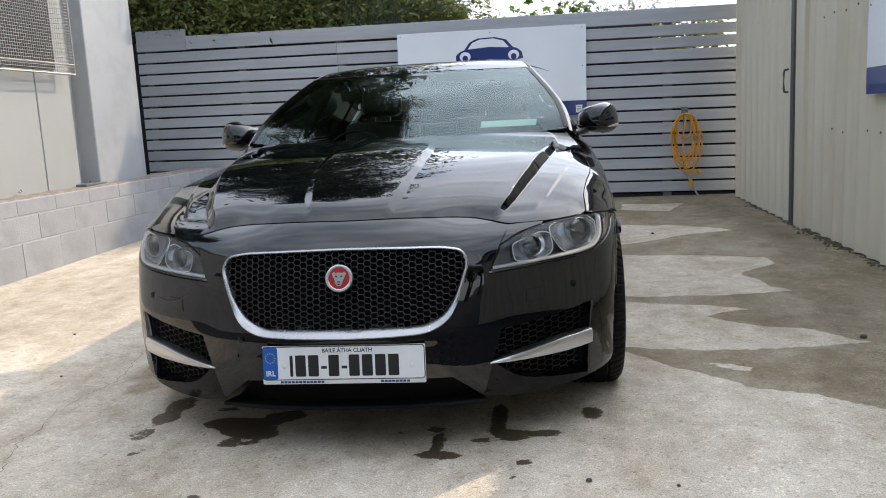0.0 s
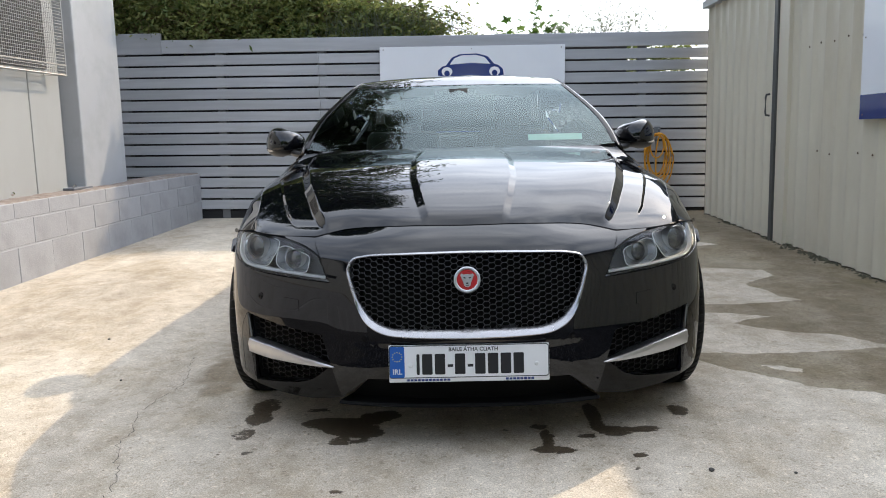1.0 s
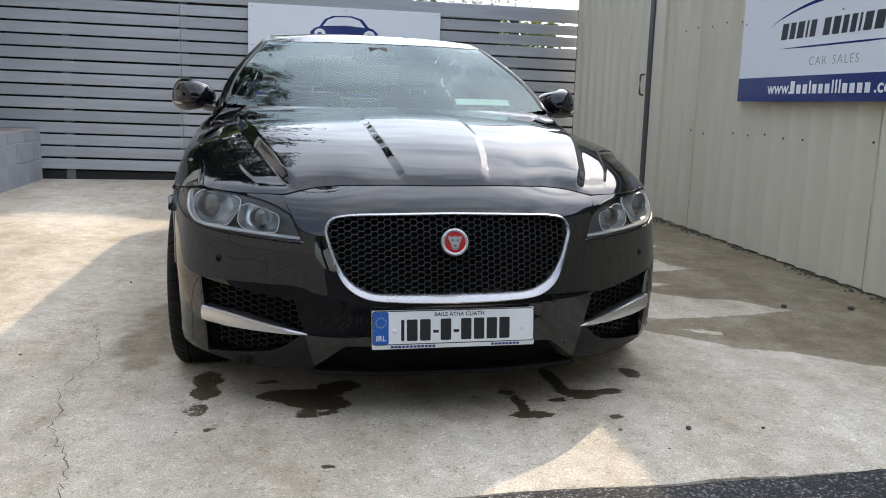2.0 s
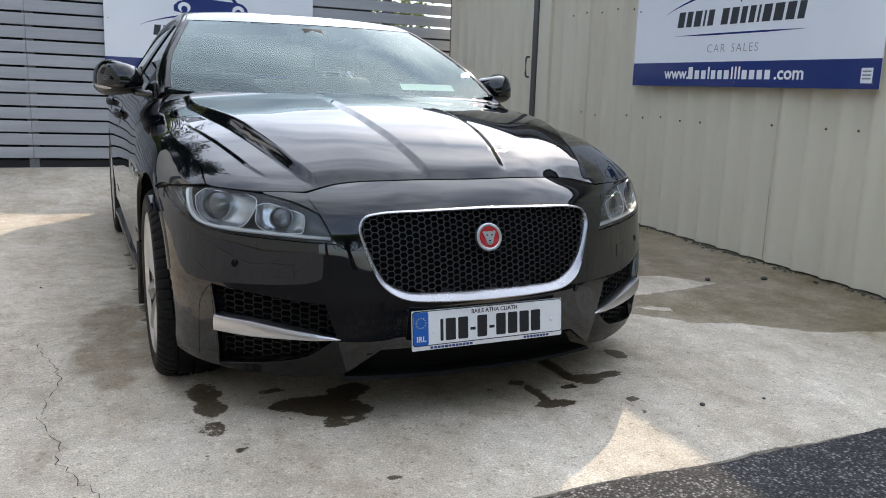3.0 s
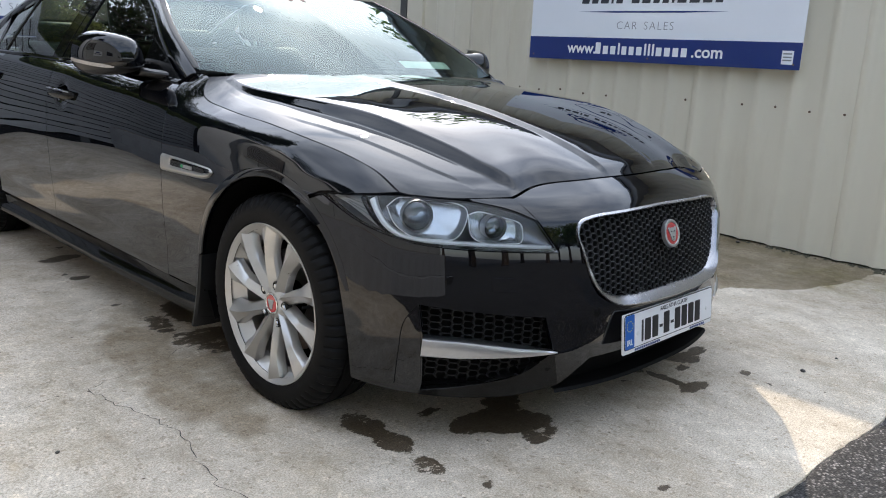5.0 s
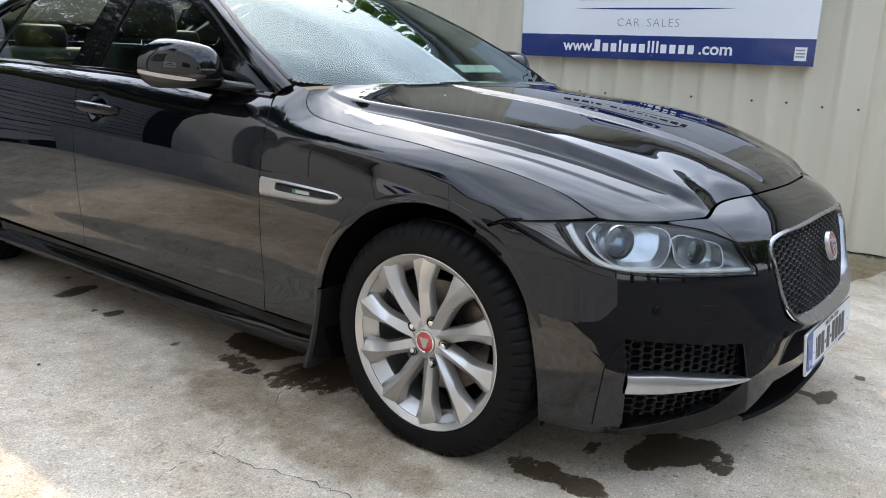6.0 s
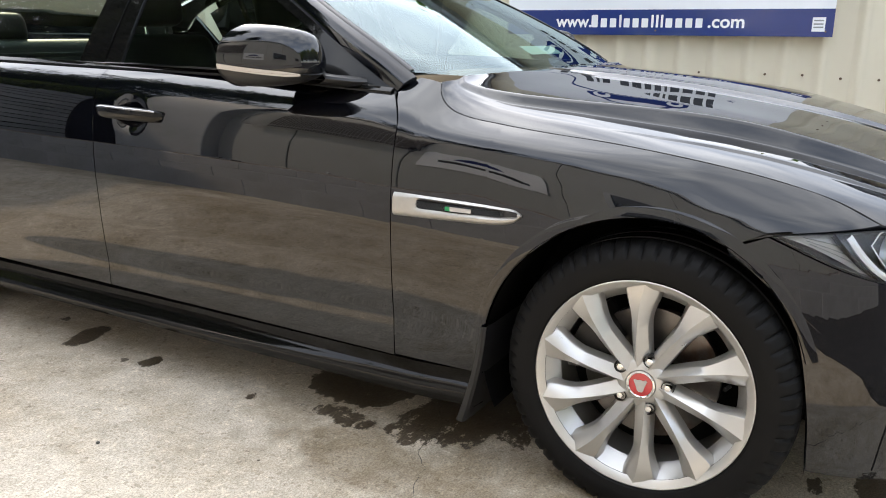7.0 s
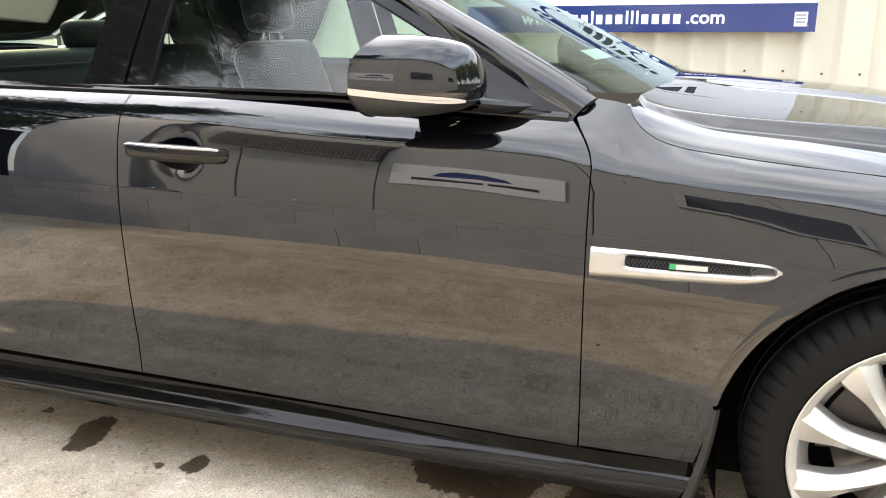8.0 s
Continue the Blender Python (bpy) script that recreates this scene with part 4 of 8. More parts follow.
# ---- panelled building behind the block wall ----
def build_office():
    b = empty("building", label="off-white panelled building with a grey corner column and louvre", category="building", kind="structure")
    X = -3.50
    T = pose(0, 0, 0, 0, 0, WALL_TURN)

    def put(ob):
        ob.matrix_world = Matrix.Translation((wall_x(0), 0, 0)) @ T
        return ob
    # x runs from the face of the block wall, y along it
    ys = (-4.2, -3.0, -1.8, -0.6, 0.6, 1.8, 3.0, 3.83)
    for a, c in zip(ys, ys[1:]):
        put(part("wall_panel", box_bm((-0.32, a + 0.003, 0.63), (-0.22, c - 0.003, 3.08), 0.004, 1), PANEL, b, smooth=False))
    put(part("wall_panel", box_bm((-0.32, 3.836, 0.64), (-0.218, 4.28, 3.08), 0.004, 1), PANEL, b, smooth=False))
    put(part("recess", box_bm((-0.60, 4.27, 0.60), (-0.40, 4.60, 3.08), 0.004, 1), DARKGREY, b, smooth=False))
    put(part("drip_tray", box_bm((-0.42, 4.20, 0.665), (-0.12, 4.52, 0.685), 0.004, 1), DARKGREY, b, smooth=False))
    put(part("column", box_bm((-0.75, 4.50, 0.66), (-0.17, 5.22, 3.12), 0.012, 2), COLUMN, b, smooth=False))
    put(part("column_trim", box_bm((-0.75, 5.20, 0.66), (-0.185, 5.32, 3.12), 0.006, 1), FASCIA, b, smooth=False))
    put(part("coping", box_bm((-6.0, -4.3, 3.06), (-0.15, 5.30, 3.18), 0.01, 1), COLUMN, b, smooth=False))
    put(part("inner_wall", box_bm((-6.0, -4.2, 0.0), (-0.34, 5.2, 3.06), 0.0), PANEL, b, smooth=False))
    # louvre with its mesh guard
    lv = put(part("louvre", box_bm((-0.215, 3.00, 1.66), (-0.19, 4.08, 2.5), 0.006, 1), LOUVRE, b, "dark louvre behind a galvanised mesh guard", smooth=False))
    slats = []
    for k in range(22):
        z = 1.70 + 0.036 * k
        blade = put(part("louvre_blade", box_bm((-0.192, 3.02, z - 0.004), (-0.160, 4.06, z + 0.004), 0.002, 1), LOUVRE, b, smooth=False))
        blade.parent = lv
    for k in range(40):
        y = 3.02 + 1.04 * k / 39
        slats.append(tube([(-0.105, y, 1.63), (-0.105, y, 2.5)], 0.0022, 4))
    for k in range(36):
        z = 1.63 + 0.87 * k / 35
        slats.append(tube([(-0.103, 3.0, z), (-0.103, 4.2, z)], 0.0022, 4))
    for z in (1.62, 1.70):
        slats.append(tube([(-0.11, 2.98, z), (-0.11, 4.22, z)], 0.008, 6))
    slats.append(tube([(-0.11, 4.22, 1.62), (-0.11, 4.22, 2.5)], 0.008, 6))
    slats.append(tube([(-0.11, 4.22, 1.62), (-0.21, 4.05, 1.62)], 0.006, 6))
    for k in range(22):
        z = 1.64 + 0.04 * k
        slats.append(tube([(-0.108, 4.22, z), (-0.21, 4.10, z)], 0.0022, 4))
    v, f = merge(*slats)
    me = mesh("mesh_guard", v, f, GALV, lv, smooth=False)
    # windows seen only in the car's paint
    for y0, y1 in ((0.25, 1.35), (-2.6, -1.4)):
        w = put(part("window", box_bm((-0.225, y0, 1.38), (-0.20, y1, 1.88), 0.004, 1), WINDOW_DARK, b, "dark window in a grey frame", smooth=False))
        fr = bmesh.new()
        for lo, hi in (((-0.23, y0 - 0.06, 1.32), (-0.185, y1 + 0.06, 1.38)), ((-0.23, y0 - 0.06, 1.88), (-0.185, y1 + 0.06, 1.94)),
                       ((-0.23, y0 - 0.06, 1.38), (-0.185, y0, 1.88)), ((-0.23, y1, 1.38), (-0.185, y1 + 0.06, 1.88))):
            add_box(fr, lo, hi, 0.004, None, 1)
        part("window_frame", fr, COLUMN, w, smooth=False)
    # small bolts at the panel foot
    for y in (3.45, 4.35, 4.62):
        v, f = tube([(-0.20, y, 0.685), (-0.18, y, 0.70)], 0.012, 8)
        put(mesh("bolt", v, f, CHROME, b))


build_office()
s3 = empty("wall_sign", Matrix.Translation((wall_x(0), 0, 0)) @ pose(0, 0, 0, 0, 0, WALL_TURN) @ pose(-0.213, 1.92, 1.18) @ pose(0, 0, 0, 90, 0, 90), "small white sign with a navy car emblem on the panelled wall", "sign", "sales signs")
part("board", box_bm((0, 0, 0), (1.0, 0.5, 0.006), 0.001, 1), SIGN_WHITE, s3, smooth=False)
flat("emblem", [(0.25, 0.28), (0.30, 0.35), (0.42, 0.40), (0.6, 0.40), (0.72, 0.35), (0.77, 0.28), (0.5, 0.31)], SIGN_BLUE, s3, pose(0, 0, 0.0062), 0.0008)
flat("name_bar", rect(0.12, 0.16, 0.40, 0.22), SIGN_DARK, s3, pose(0, 0, 0.0062), 0.0008)
flat("name_bar", rect(0.43, 0.16, 0.88, 0.22), SIGN_DARK, s3, pose(0, 0, 0.0062), 0.0008)


# ---- cable on the fence ----
def build_cable():
    u = (Vector((2.22, 6.48, 0)) - FENCE_A).dot(FENCE_DIR)
    c = empty("extension_cable", fence_pose(u, 1.03, 0.04), "coiled yellow cable hung on a fence hook", "cable")
    # local x along the fence, z up, -y towards the yard
    rnd = random.Random(5)
    pts = []
    for loop, (w, h, dx, dz) in enumerate(((0.09, 0.22, 0.0, 0.0), (0.12, 0.25, 0.015, 0.01), (0.15, 0.30, 0.02, 0.0), (0.125, 0.23, -0.02, -0.01), (0.07, 0.13, -0.01, 0.0), (0.145, 0.27, 0.0, 0.012), (0.055, 0.28, 0.03, 0.0))):
        for k in range(28):
            a = 2 * math.pi * k / 28
            pts.append((dx + w * math.sin(a) * (1 + 0.05 * rnd.uniform(-1, 1)), -0.03 - 0.012 * loop + 0.006 * rnd.uniform(-1, 1), dz + 0.02 - h + h * math.cos(a)))
    v, f = tube(pts, 0.0085, 6)
    mesh("coil", v, f, HOSE, c)
    v, f = tube([(0.0, -0.05, -0.50), (0.02, -0.05, -0.58), (0.09, -0.05, -0.62), (0.13, -0.06, -0.56)], 0.009, 6)
    mesh("loose_end", v, f, HOSE, c)
    v, f = tube([(0.13, -0.06, -0.56), (0.155, -0.06, -0.60)], 0.02, 8)
    mesh("plug", v, f, HOSE, c)
    v, f = tube([(0.06, -0.05, -0.66), (0.075, -0.05, -0.74)], 0.018, 8)
    mesh("coupler", v, f, HOSE, c)
    v, f = tube([(0.0, 0.0, 0.05), (0.0, -0.09, 0.045), (0.0, -0.10, 0.08)], 0.01, 6)
    mesh("hook", v, f, DARKGREY, c)
    part("hook_plate", box_bm((-0.035, -0.02, 0.0), (0.035, 0.0, 0.10), 0.006, 1), DARKGREY, c)
    p = empty("conduit", fence_pose(u, 1.03, 0.03), "thin grey plastic conduit running down to the ground", "conduit")
    v, f = tube([(-0.01, -0.02, 0.0), (-0.012, -0.02, -0.30), (0.0, -0.02, -0.58), (0.07, -0.03, -0.70), (0.13, -0.05, -0.82), (0.22, -0.09, -0.895)], 0.009, 6)
    mesh("pipe", v, f, CONDUIT, p)


build_cable()


# ---- the parked car: x across (its centre line at 0), y from nose to tail, z up ----
def spline(points, n=60, closed=False):
    """Dense smooth curve through points of any dimension (centripetal)."""
    P = np.array(points, float)
    P = np.vstack([2 * P[0] - P[1], P, 2 * P[-1] - P[-2]])
    out = []
    for i in range(1, len(P) - 2):
        p0, p1, p2, p3 = P[i - 1:i + 3]
        t = [0.0]
        for a, b in ((p0, p1), (p1, p2), (p2, p3)):
            t.append(t[-1] + max(np.linalg.norm(b - a), 1e-6) ** 0.5)
        for u in np.linspace(t[1], t[2], n, endpoint=False):
            A1 = (t[1] - u) / (t[1] - t[0]) * p0 + (u - t[0]) / (t[1] - t[0]) * p1
            A2 = (t[2] - u) / (t[2] - t[1]) * p1 + (u - t[1]) / (t[2] - t[1]) * p2
            A3 = (t[3] - u) / (t[3] - t[2]) * p2 + (u - t[2]) / (t[3] - t[2]) * p3
            B1 = (t[2] - u) / (t[2] - t[0]) * A1 + (u - t[0]) / (t[2] - t[0]) * A2
            B2 = (t[3] - u) / (t[3] - t[1]) * A2 + (u - t[1]) / (t[3] - t[1]) * A3
            out.append((t[2] - u) / (t[2] - t[1]) * B1 + (u - t[1]) / (t[2] - t[1]) * B2)
    out.append(P[-2])
    return np.array(out)


def blur(a, sigma, axis):
    r = int(3 * sigma) + 1
    k = np.exp(-0.5 * (np.arange(-r, r + 1) / sigma) ** 2)
    k /= k.sum()
    pad = [(0, 0)] * a.ndim
    pad[axis] = (r, r)
    b = np.pad(a, pad, mode="reflect", reflect_type="odd")
    return np.apply_along_axis(lambda v: np.convolve(v, k, mode="valid"), axis, b)


# plan of the body at its widest level
PLAN = [(0, 0.005), (0.15, 0.008), (0.26, 0.02), (0.37, 0.048), (0.476, 0.092), (0.60, 0.158), (0.70, 0.222), (0.79, 0.295), (0.855, 0.375),
        (0.893, 0.47), (0.915, 0.574), (0.935, 0.75), (0.944, 0.95), (0.947, 1.2), (0.946, 1.5), (0.945, 2.1), (0.945, 2.7), (0.945, 3.3),
        (0.94, 3.8), (0.918, 4.3), (0.86, 4.68), (0.72, 4.88), (0.45, 4.945), (0, 4.96)]
_c = spline(PLAN, 60)
_len = np.concatenate([[0], np.cumsum(np.linalg.norm(np.diff(_c, axis=0), axis=1))])
S_END = _len[-1]
S_GRID = np.linspace(0, S_END, 520)
BX, BY = np.interp(S_GRID, _len, _c[:, 0]), np.interp(S_GRID, _len, _c[:, 1])
BX, BY = blur(BX, 3, 0), blur(BY, 3, 0)
_tx, _ty = np.gradient(BX), np.gradient(BY)
_tl = np.hypot(_tx, _ty)
NX, NY = _ty / _tl, -_tx / _tl
NX[0], NY[0] = 0, -1
# how far the skin lies inside that plan, by height, at places along it
INSET = {}


def section(kind, place, *profile):
    """How far the skin lies inside the plan, as (height, inset), at one place along it."""
    INSET[(kind, place)] = profile


section("x", 0.0, (0.12, 0.05), (0.16, 0.03), (0.25, 0.015), (0.36, 0.0), (0.40, -0.012), (0.50, 0.008), (0.59, 0.03), (0.66, 0.052), (0.69, 0.078), (0.72, 0.113), (0.75, 0.163), (0.80, 0.28))
section("x", 0.30, (0.12, 0.05), (0.16, 0.03), (0.25, 0.012), (0.36, 0.0), (0.40, -0.008), (0.50, 0.004), (0.59, 0.022), (0.66, 0.045), (0.69, 0.072), (0.72, 0.108), (0.75, 0.163), (0.80, 0.29))
section("x", 0.476, (0.12, 0.03), (0.20, 0.0), (0.28, -0.008), (0.40, -0.006), (0.55, 0.003), (0.60, 0.011), (0.66, 0.037), (0.69, 0.062), (0.715, 0.10), (0.74, 0.16), (0.80, 0.32))
section("x", 0.66, (0.12, 0.03), (0.20, 0.004), (0.34, -0.010), (0.45, -0.007), (0.58, 0.009), (0.64, 0.021), (0.69, 0.047), (0.72, 0.088), (0.75, 0.15), (0.80, 0.28))
section("y", 0.36, (0.12, 0.03), (0.20, 0.002), (0.34, -0.008), (0.45, -0.006), (0.58, 0.007), (0.65, 0.017), (0.70, 0.039), (0.727, 0.062), (0.76, 0.11), (0.82, 0.22))
section("y", 0.574, (0.12, 0.03), (0.20, 0.008), (0.45, -0.002), (0.60, 0.004), (0.66, 0.010), (0.70, 0.020), (0.74, 0.044), (0.77, 0.073), (0.80, 0.112), (0.85, 0.20))
section("y", 0.78, (0.12, 0.02), (0.30, 0.0), (0.60, -0.004), (0.67, 0.0), (0.71, 0.008), (0.75, 0.021), (0.78, 0.034), (0.805, 0.049), (0.822, 0.066), (0.838, 0.094), (0.862, 0.135), (0.90, 0.20))
section("y", 1.0, (0.12, 0.02), (0.30, 0.004), (0.60, -0.003), (0.68, 0.0), (0.72, 0.005), (0.76, 0.014), (0.80, 0.027), (0.825, 0.039), (0.843, 0.056), (0.864, 0.104), (0.886, 0.148), (0.92, 0.22))
section("y", 1.25, (0.12, 0.05), (0.20, 0.028), (0.30, 0.012), (0.37, 0.009), (0.45, 0.004), (0.62, 0.0), (0.70, 0.004), (0.75, 0.008), (0.79, 0.0145), (0.83, 0.024), (0.85, 0.033), (0.866, 0.052), (0.887, 0.110), (0.905, 0.150), (0.95, 0.26))
section("y", 1.40, (0.12, 0.055), (0.20, 0.034), (0.27, 0.014), (0.34, 0.0125), (0.375, 0.013), (0.42, 0.008), (0.50, 0.003), (0.62, 0.0), (0.67, 0.0013), (0.71, 0.0042), (0.75, 0.0085), (0.79, 0.0145), (0.83, 0.023), (0.858, 0.033), (0.875, 0.046), (0.895, 0.078), (0.935, 0.130), (0.99, 0.19))
section("y", 1.52, (0.12, 0.06), (0.20, 0.036), (0.27, 0.0145), (0.34, 0.014), (0.378, 0.0145), (0.42, 0.009), (0.50, 0.003), (0.62, 0.0), (0.67, 0.001), (0.72, 0.0045), (0.76, 0.009), (0.80, 0.0155), (0.84, 0.025), (0.87, 0.034), (0.895, 0.046), (0.91, 0.059), (0.925, 0.077), (0.94, 0.098), (0.98, 0.155), (1.02, 0.21))
section("y", 1.75, (0.12, 0.06), (0.20, 0.038), (0.27, 0.0150), (0.34, 0.0145), (0.374, 0.015), (0.42, 0.010), (0.50, 0.004), (0.63, 0.0), (0.69, 0.001), (0.74, 0.0045), (0.78, 0.009), (0.82, 0.0155), (0.86, 0.025), (0.89, 0.035), (0.91, 0.046), (0.924, 0.058), (0.935, 0.071), (0.945, 0.087), (0.956, 0.107), (1.02, 0.19))
section("y", 2.4, (0.12, 0.06), (0.20, 0.040), (0.27, 0.016), (0.33, 0.0155), (0.366, 0.016), (0.41, 0.011), (0.50, 0.005), (0.65, 0.0), (0.71, 0.001), (0.76, 0.0045), (0.80, 0.009), (0.84, 0.0155), (0.89, 0.026), (0.92, 0.036), (0.94, 0.046), (0.954, 0.058), (0.965, 0.071), (0.975, 0.087), (0.986, 0.107), (1.04, 0.18))
section("y", 3.2, (0.12, 0.06), (0.20, 0.040), (0.28, 0.017), (0.33, 0.0165), (0.362, 0.017), (0.41, 0.012), (0.50, 0.005), (0.66, 0.0), (0.73, 0.001), (0.78, 0.0045), (0.82, 0.009), (0.86, 0.0155), (0.905, 0.026), (0.935, 0.036), (0.955, 0.046), (0.969, 0.058), (0.98, 0.071), (0.99, 0.087), (1.001, 0.107), (1.06, 0.18))
section("y", 3.9, (0.12, 0.03), (0.30, 0.0), (0.66, -0.002), (0.86, 0.0), (0.93, 0.012), (0.97, 0.036), (1.0, 0.068), (1.03, 0.10), (1.08, 0.16))
section("y", 4.6, (0.12, 0.06), (0.25, 0.02), (0.60, 0.0), (0.88, 0.004), (0.95, 0.025), (1.0, 0.06), (1.03, 0.095), (1.08, 0.16))
section("end", 0, (0.12, 0.08), (0.25, 0.03), (0.60, 0.0), (0.90, 0.01), (0.98, 0.03), (1.02, 0.06), (1.08, 0.12))
Z_GRID = np.arange(0.10, 1.12, 0.004)
_st, _rows = [], []
for (_k, _v), _prof in INSET.items():
    if _k == "x":
        _s = np.interp(_v, BX[:160], S_GRID[:160])
    elif _k == "y":
        _s = np.interp(_v, BY, S_GRID)
    else:
        _s = S_END
    _z, _d = np.array(_prof).T
    _slope = (_d[-1] - _d[-2]) / (_z[-1] - _z[-2])
    _r = np.interp(Z_GRID, _z, _d) + np.maximum(0, Z_GRID - _z[-1]) * _slope
    _st.append(_s)
    _rows.append(_r)
_rows = np.array(_rows)
TABLE = np.array([np.interp(S_GRID, _st, _rows[:, j]) for j in range(len(Z_GRID))]).T
TABLE = blur(blur(TABLE, 1.7, 1), 4.5, 0)
TABLE[:2] = TABLE[2]


def inset(s, z):
    fs = np.clip(s / S_END * (len(S_GRID) - 1), 0, len(S_GRID) - 1.001)
    fz = np.clip((z - Z_GRID[0]) / 0.004, 0, len(Z_GRID) - 1.001)
    i, j = fs.astype(int), fz.astype(int)
    a, b = fs - i, fz - j
    return (1 - a) * (1 - b) * TABLE[i, j] + a * (1 - b) * TABLE[i + 1, j] + (1 - a) * b * TABLE[i, j + 1] + a * b * TABLE[i + 1, j + 1]


def skin(s, z, out=0.0):
    """The body's outer skin at s along its plan and height z; out: metres outwards from it."""
    s, z = np.asarray(s, float), np.asarray(z, float)
    d = inset(s, z) - out
    nx, ny = np.interp(s, S_GRID, NX), np.interp(s, S_GRID, NY)
    return np.stack([np.interp(s, S_GRID, BX) - nx * d, np.interp(s, S_GRID, BY) - ny * d, z], -1)


def X(x, z):
    """The place on the nose at x across and height z, as (s, z)."""
    p = skin(S_GRID[:190], np.full(190, z))
    return (float(np.interp(x, p[:, 0], S_GRID[:190])), z)


def Y(y, z):
    """The place on the flank at y along and height z, as (s, z)."""
    p = skin(S_GRID, np.full(len(S_GRID), z))
    return (float(np.interp(y, p[20:-60, 1], S_GRID[20:-60])), z)


def C(p):
    """Marks a point as a corner of its line."""
    return (*p[:2], 1)


def line(points, n=10):
    """n steps between neighbouring points; smooth but for marked corners."""
    runs, cur = [], [points[0]]
    for p in points[1:]:
        cur.append(p)
        if len(p) > 2 and p is not points[-1]:
            runs.append(cur)
            cur = [p]
    runs.append(cur)
    out = []
    for r in runs:
        q = [p[:2] for p in r]
        d = spline(q, n) if len(q) > 2 else np.linspace(q[0], q[1], n + 1)
        out.append(d[:-1])
    return np.vstack(out + [np.array([points[-1][:2]])])


def strip(A, B, m, n=10):
    """Grid of places between two lines that have the same number of points."""
    a, b = line(A, n), line(B, n)
    t = np.linspace(0, 1, m + 1)[:, None, None]
    return a[None] * (1 - t) + b[None] * t


def grid_faces(rows, cols):
    return [(j * cols + i, j * cols + i + 1, (j + 1) * cols + i + 1, (j + 1) * cols + i) for j in range(rows - 1) for i in range(cols - 1)]


def panel(name, grids, material, parent, skirt=0.012, sides=(1, -1), label="", sharp=40, dice=None):
    """One body panel out of point grids (x positive), on one or both sides, with its edges turned in."""
    bm = bmesh.new()
    for sx in sides:
        for g in grids:
            g = np.asarray(g)
            vs = [bm.verts.new((sx * p[0], p[1], p[2])) for row in g for p in row]
            for f in grid_faces(*g.shape[:2]):
                q = [vs[i] for i in f]
                if len({tuple(round(c, 6) for c in v.co) for v in q}) >= 3:
                    try:
                        bm.faces.new(q)
                    except ValueError:
                        pass
    bmesh.ops.remove_doubles(bm, verts=bm.verts, dist=0.0006)
    bmesh.ops.dissolve_degenerate(bm, edges=bm.edges, dist=0.0001)
    bmesh.ops.recalc_face_normals(bm, faces=bm.faces)
    # turn every island outwards
    seen = set()
    for f0 in bm.faces:
        if f0 in seen:
            continue
        isl, todo = [], [f0]
        seen.add(f0)
        while todo:
            f = todo.pop()
            isl.append(f)
            for e in f.edges:
                for g in e.link_faces:
                    if g not in seen:
                        seen.add(g)
                        todo.append(g)
        s = sum((f.normal.dot(f.calc_center_median() - Vector((0, min(max(f.calc_center_median().y, 1.2), 3.8), 0.55))) * f.calc_area() for f in isl))
        if s < 0:
            for f in isl:
                f.normal_flip()
    if skirt:
        bm.normal_update()
        for v in bm.verts:
            v.normal_update()
        keep = {v: v.normal.copy() for v in bm.verts}
        es = [e for e in bm.edges if e.is_boundary and not all(abs(v.co.x) < 1e-4 for v in e.verts)]
        key = lambda v: tuple(round(c, 6) for c in v.co)
        away = {}
        for e in es:
            f = e.link_faces[0]
            o = (e.verts[1].co - e.verts[0].co).cross(f.normal).normalized()
            if o.dot(f.calc_center_median() - e.verts[0].co) > 0:
                o = -o
            for v in e.verts:
                away[key(v)] = away.get(key(v), Vector()) + o
        old = {key(v): n for v, n in keep.items()}
        # a narrow chamfer that catches the light, then the edge turned in
        r = bmesh.ops.extrude_edge_only(bm, edges=es)
        turned = {}
        for v in [v for v in r["geom"] if isinstance(v, bmesh.types.BMVert)]:
            nn = old.get(key(v))
            if nn:
                o = away[key(v)]
                v.co += (o.normalized() if o.length > 1e-6 else o) * 0.0009 - nn * 0.0017
                turned[key(v)] = nn
        r = bmesh.ops.extrude_edge_only(bm, edges=[e for e in r["geom"] if isinstance(e, bmesh.types.BMEdge) and e.is_boundary])
        for v in [v for v in r["geom"] if isinstance(v, bmesh.types.BMVert)]:
            nn = turned.get(key(v))
            if nn:
                v.co -= nn * max(0.0, skirt - 0.0017)
    me = bpy.data.meshes.new(name)
    bm.to_mesh(me)
    bm.free()
    me.shade_smooth()
    me.set_sharp_from_angle(angle=radians(sharp))
    return link(name, me, parent, material, label)


def S(A, B, m, n=10, out=0.0):
    g = strip(A, B, m, n)
    return skin(g[..., 0], g[..., 1], out)


car = empty("saloon_car", pose(0, 0, 0), "glossy black four-door saloon car parked nose out on the yard", "car")

# lines shared by the panels
ARCH_Y, ARCH_Z, ARCH_R = 0.838, 0.318, 0.398
REAR_Y = 3.80


def arch(y, yc=ARCH_Y):
    reach = 0.352 if y < yc and yc == ARCH_Y else ARCH_R
    return Y(y, ARCH_Z + ARCH_R * math.sqrt(max(0, 1 - ((y - yc) / reach) ** 2)))


_wing = spline([(0.395, 0.724), (0.48, 0.764), (0.57, 0.792), (0.68, 0.818), (0.80, 0.840), (0.95, 0.859), (1.10, 0.872), (1.25, 0.887), (1.33, 0.898), (1.38, 0.912), (1.415, 0.932), (1.437, 0.955), (1.448, 0.976)], 20)


def U(y):
    """Top edge of the front wing, where the bonnet meets it."""
    return Y(y, float(np.interp(y, _wing[:, 0], _wing[:, 1])))


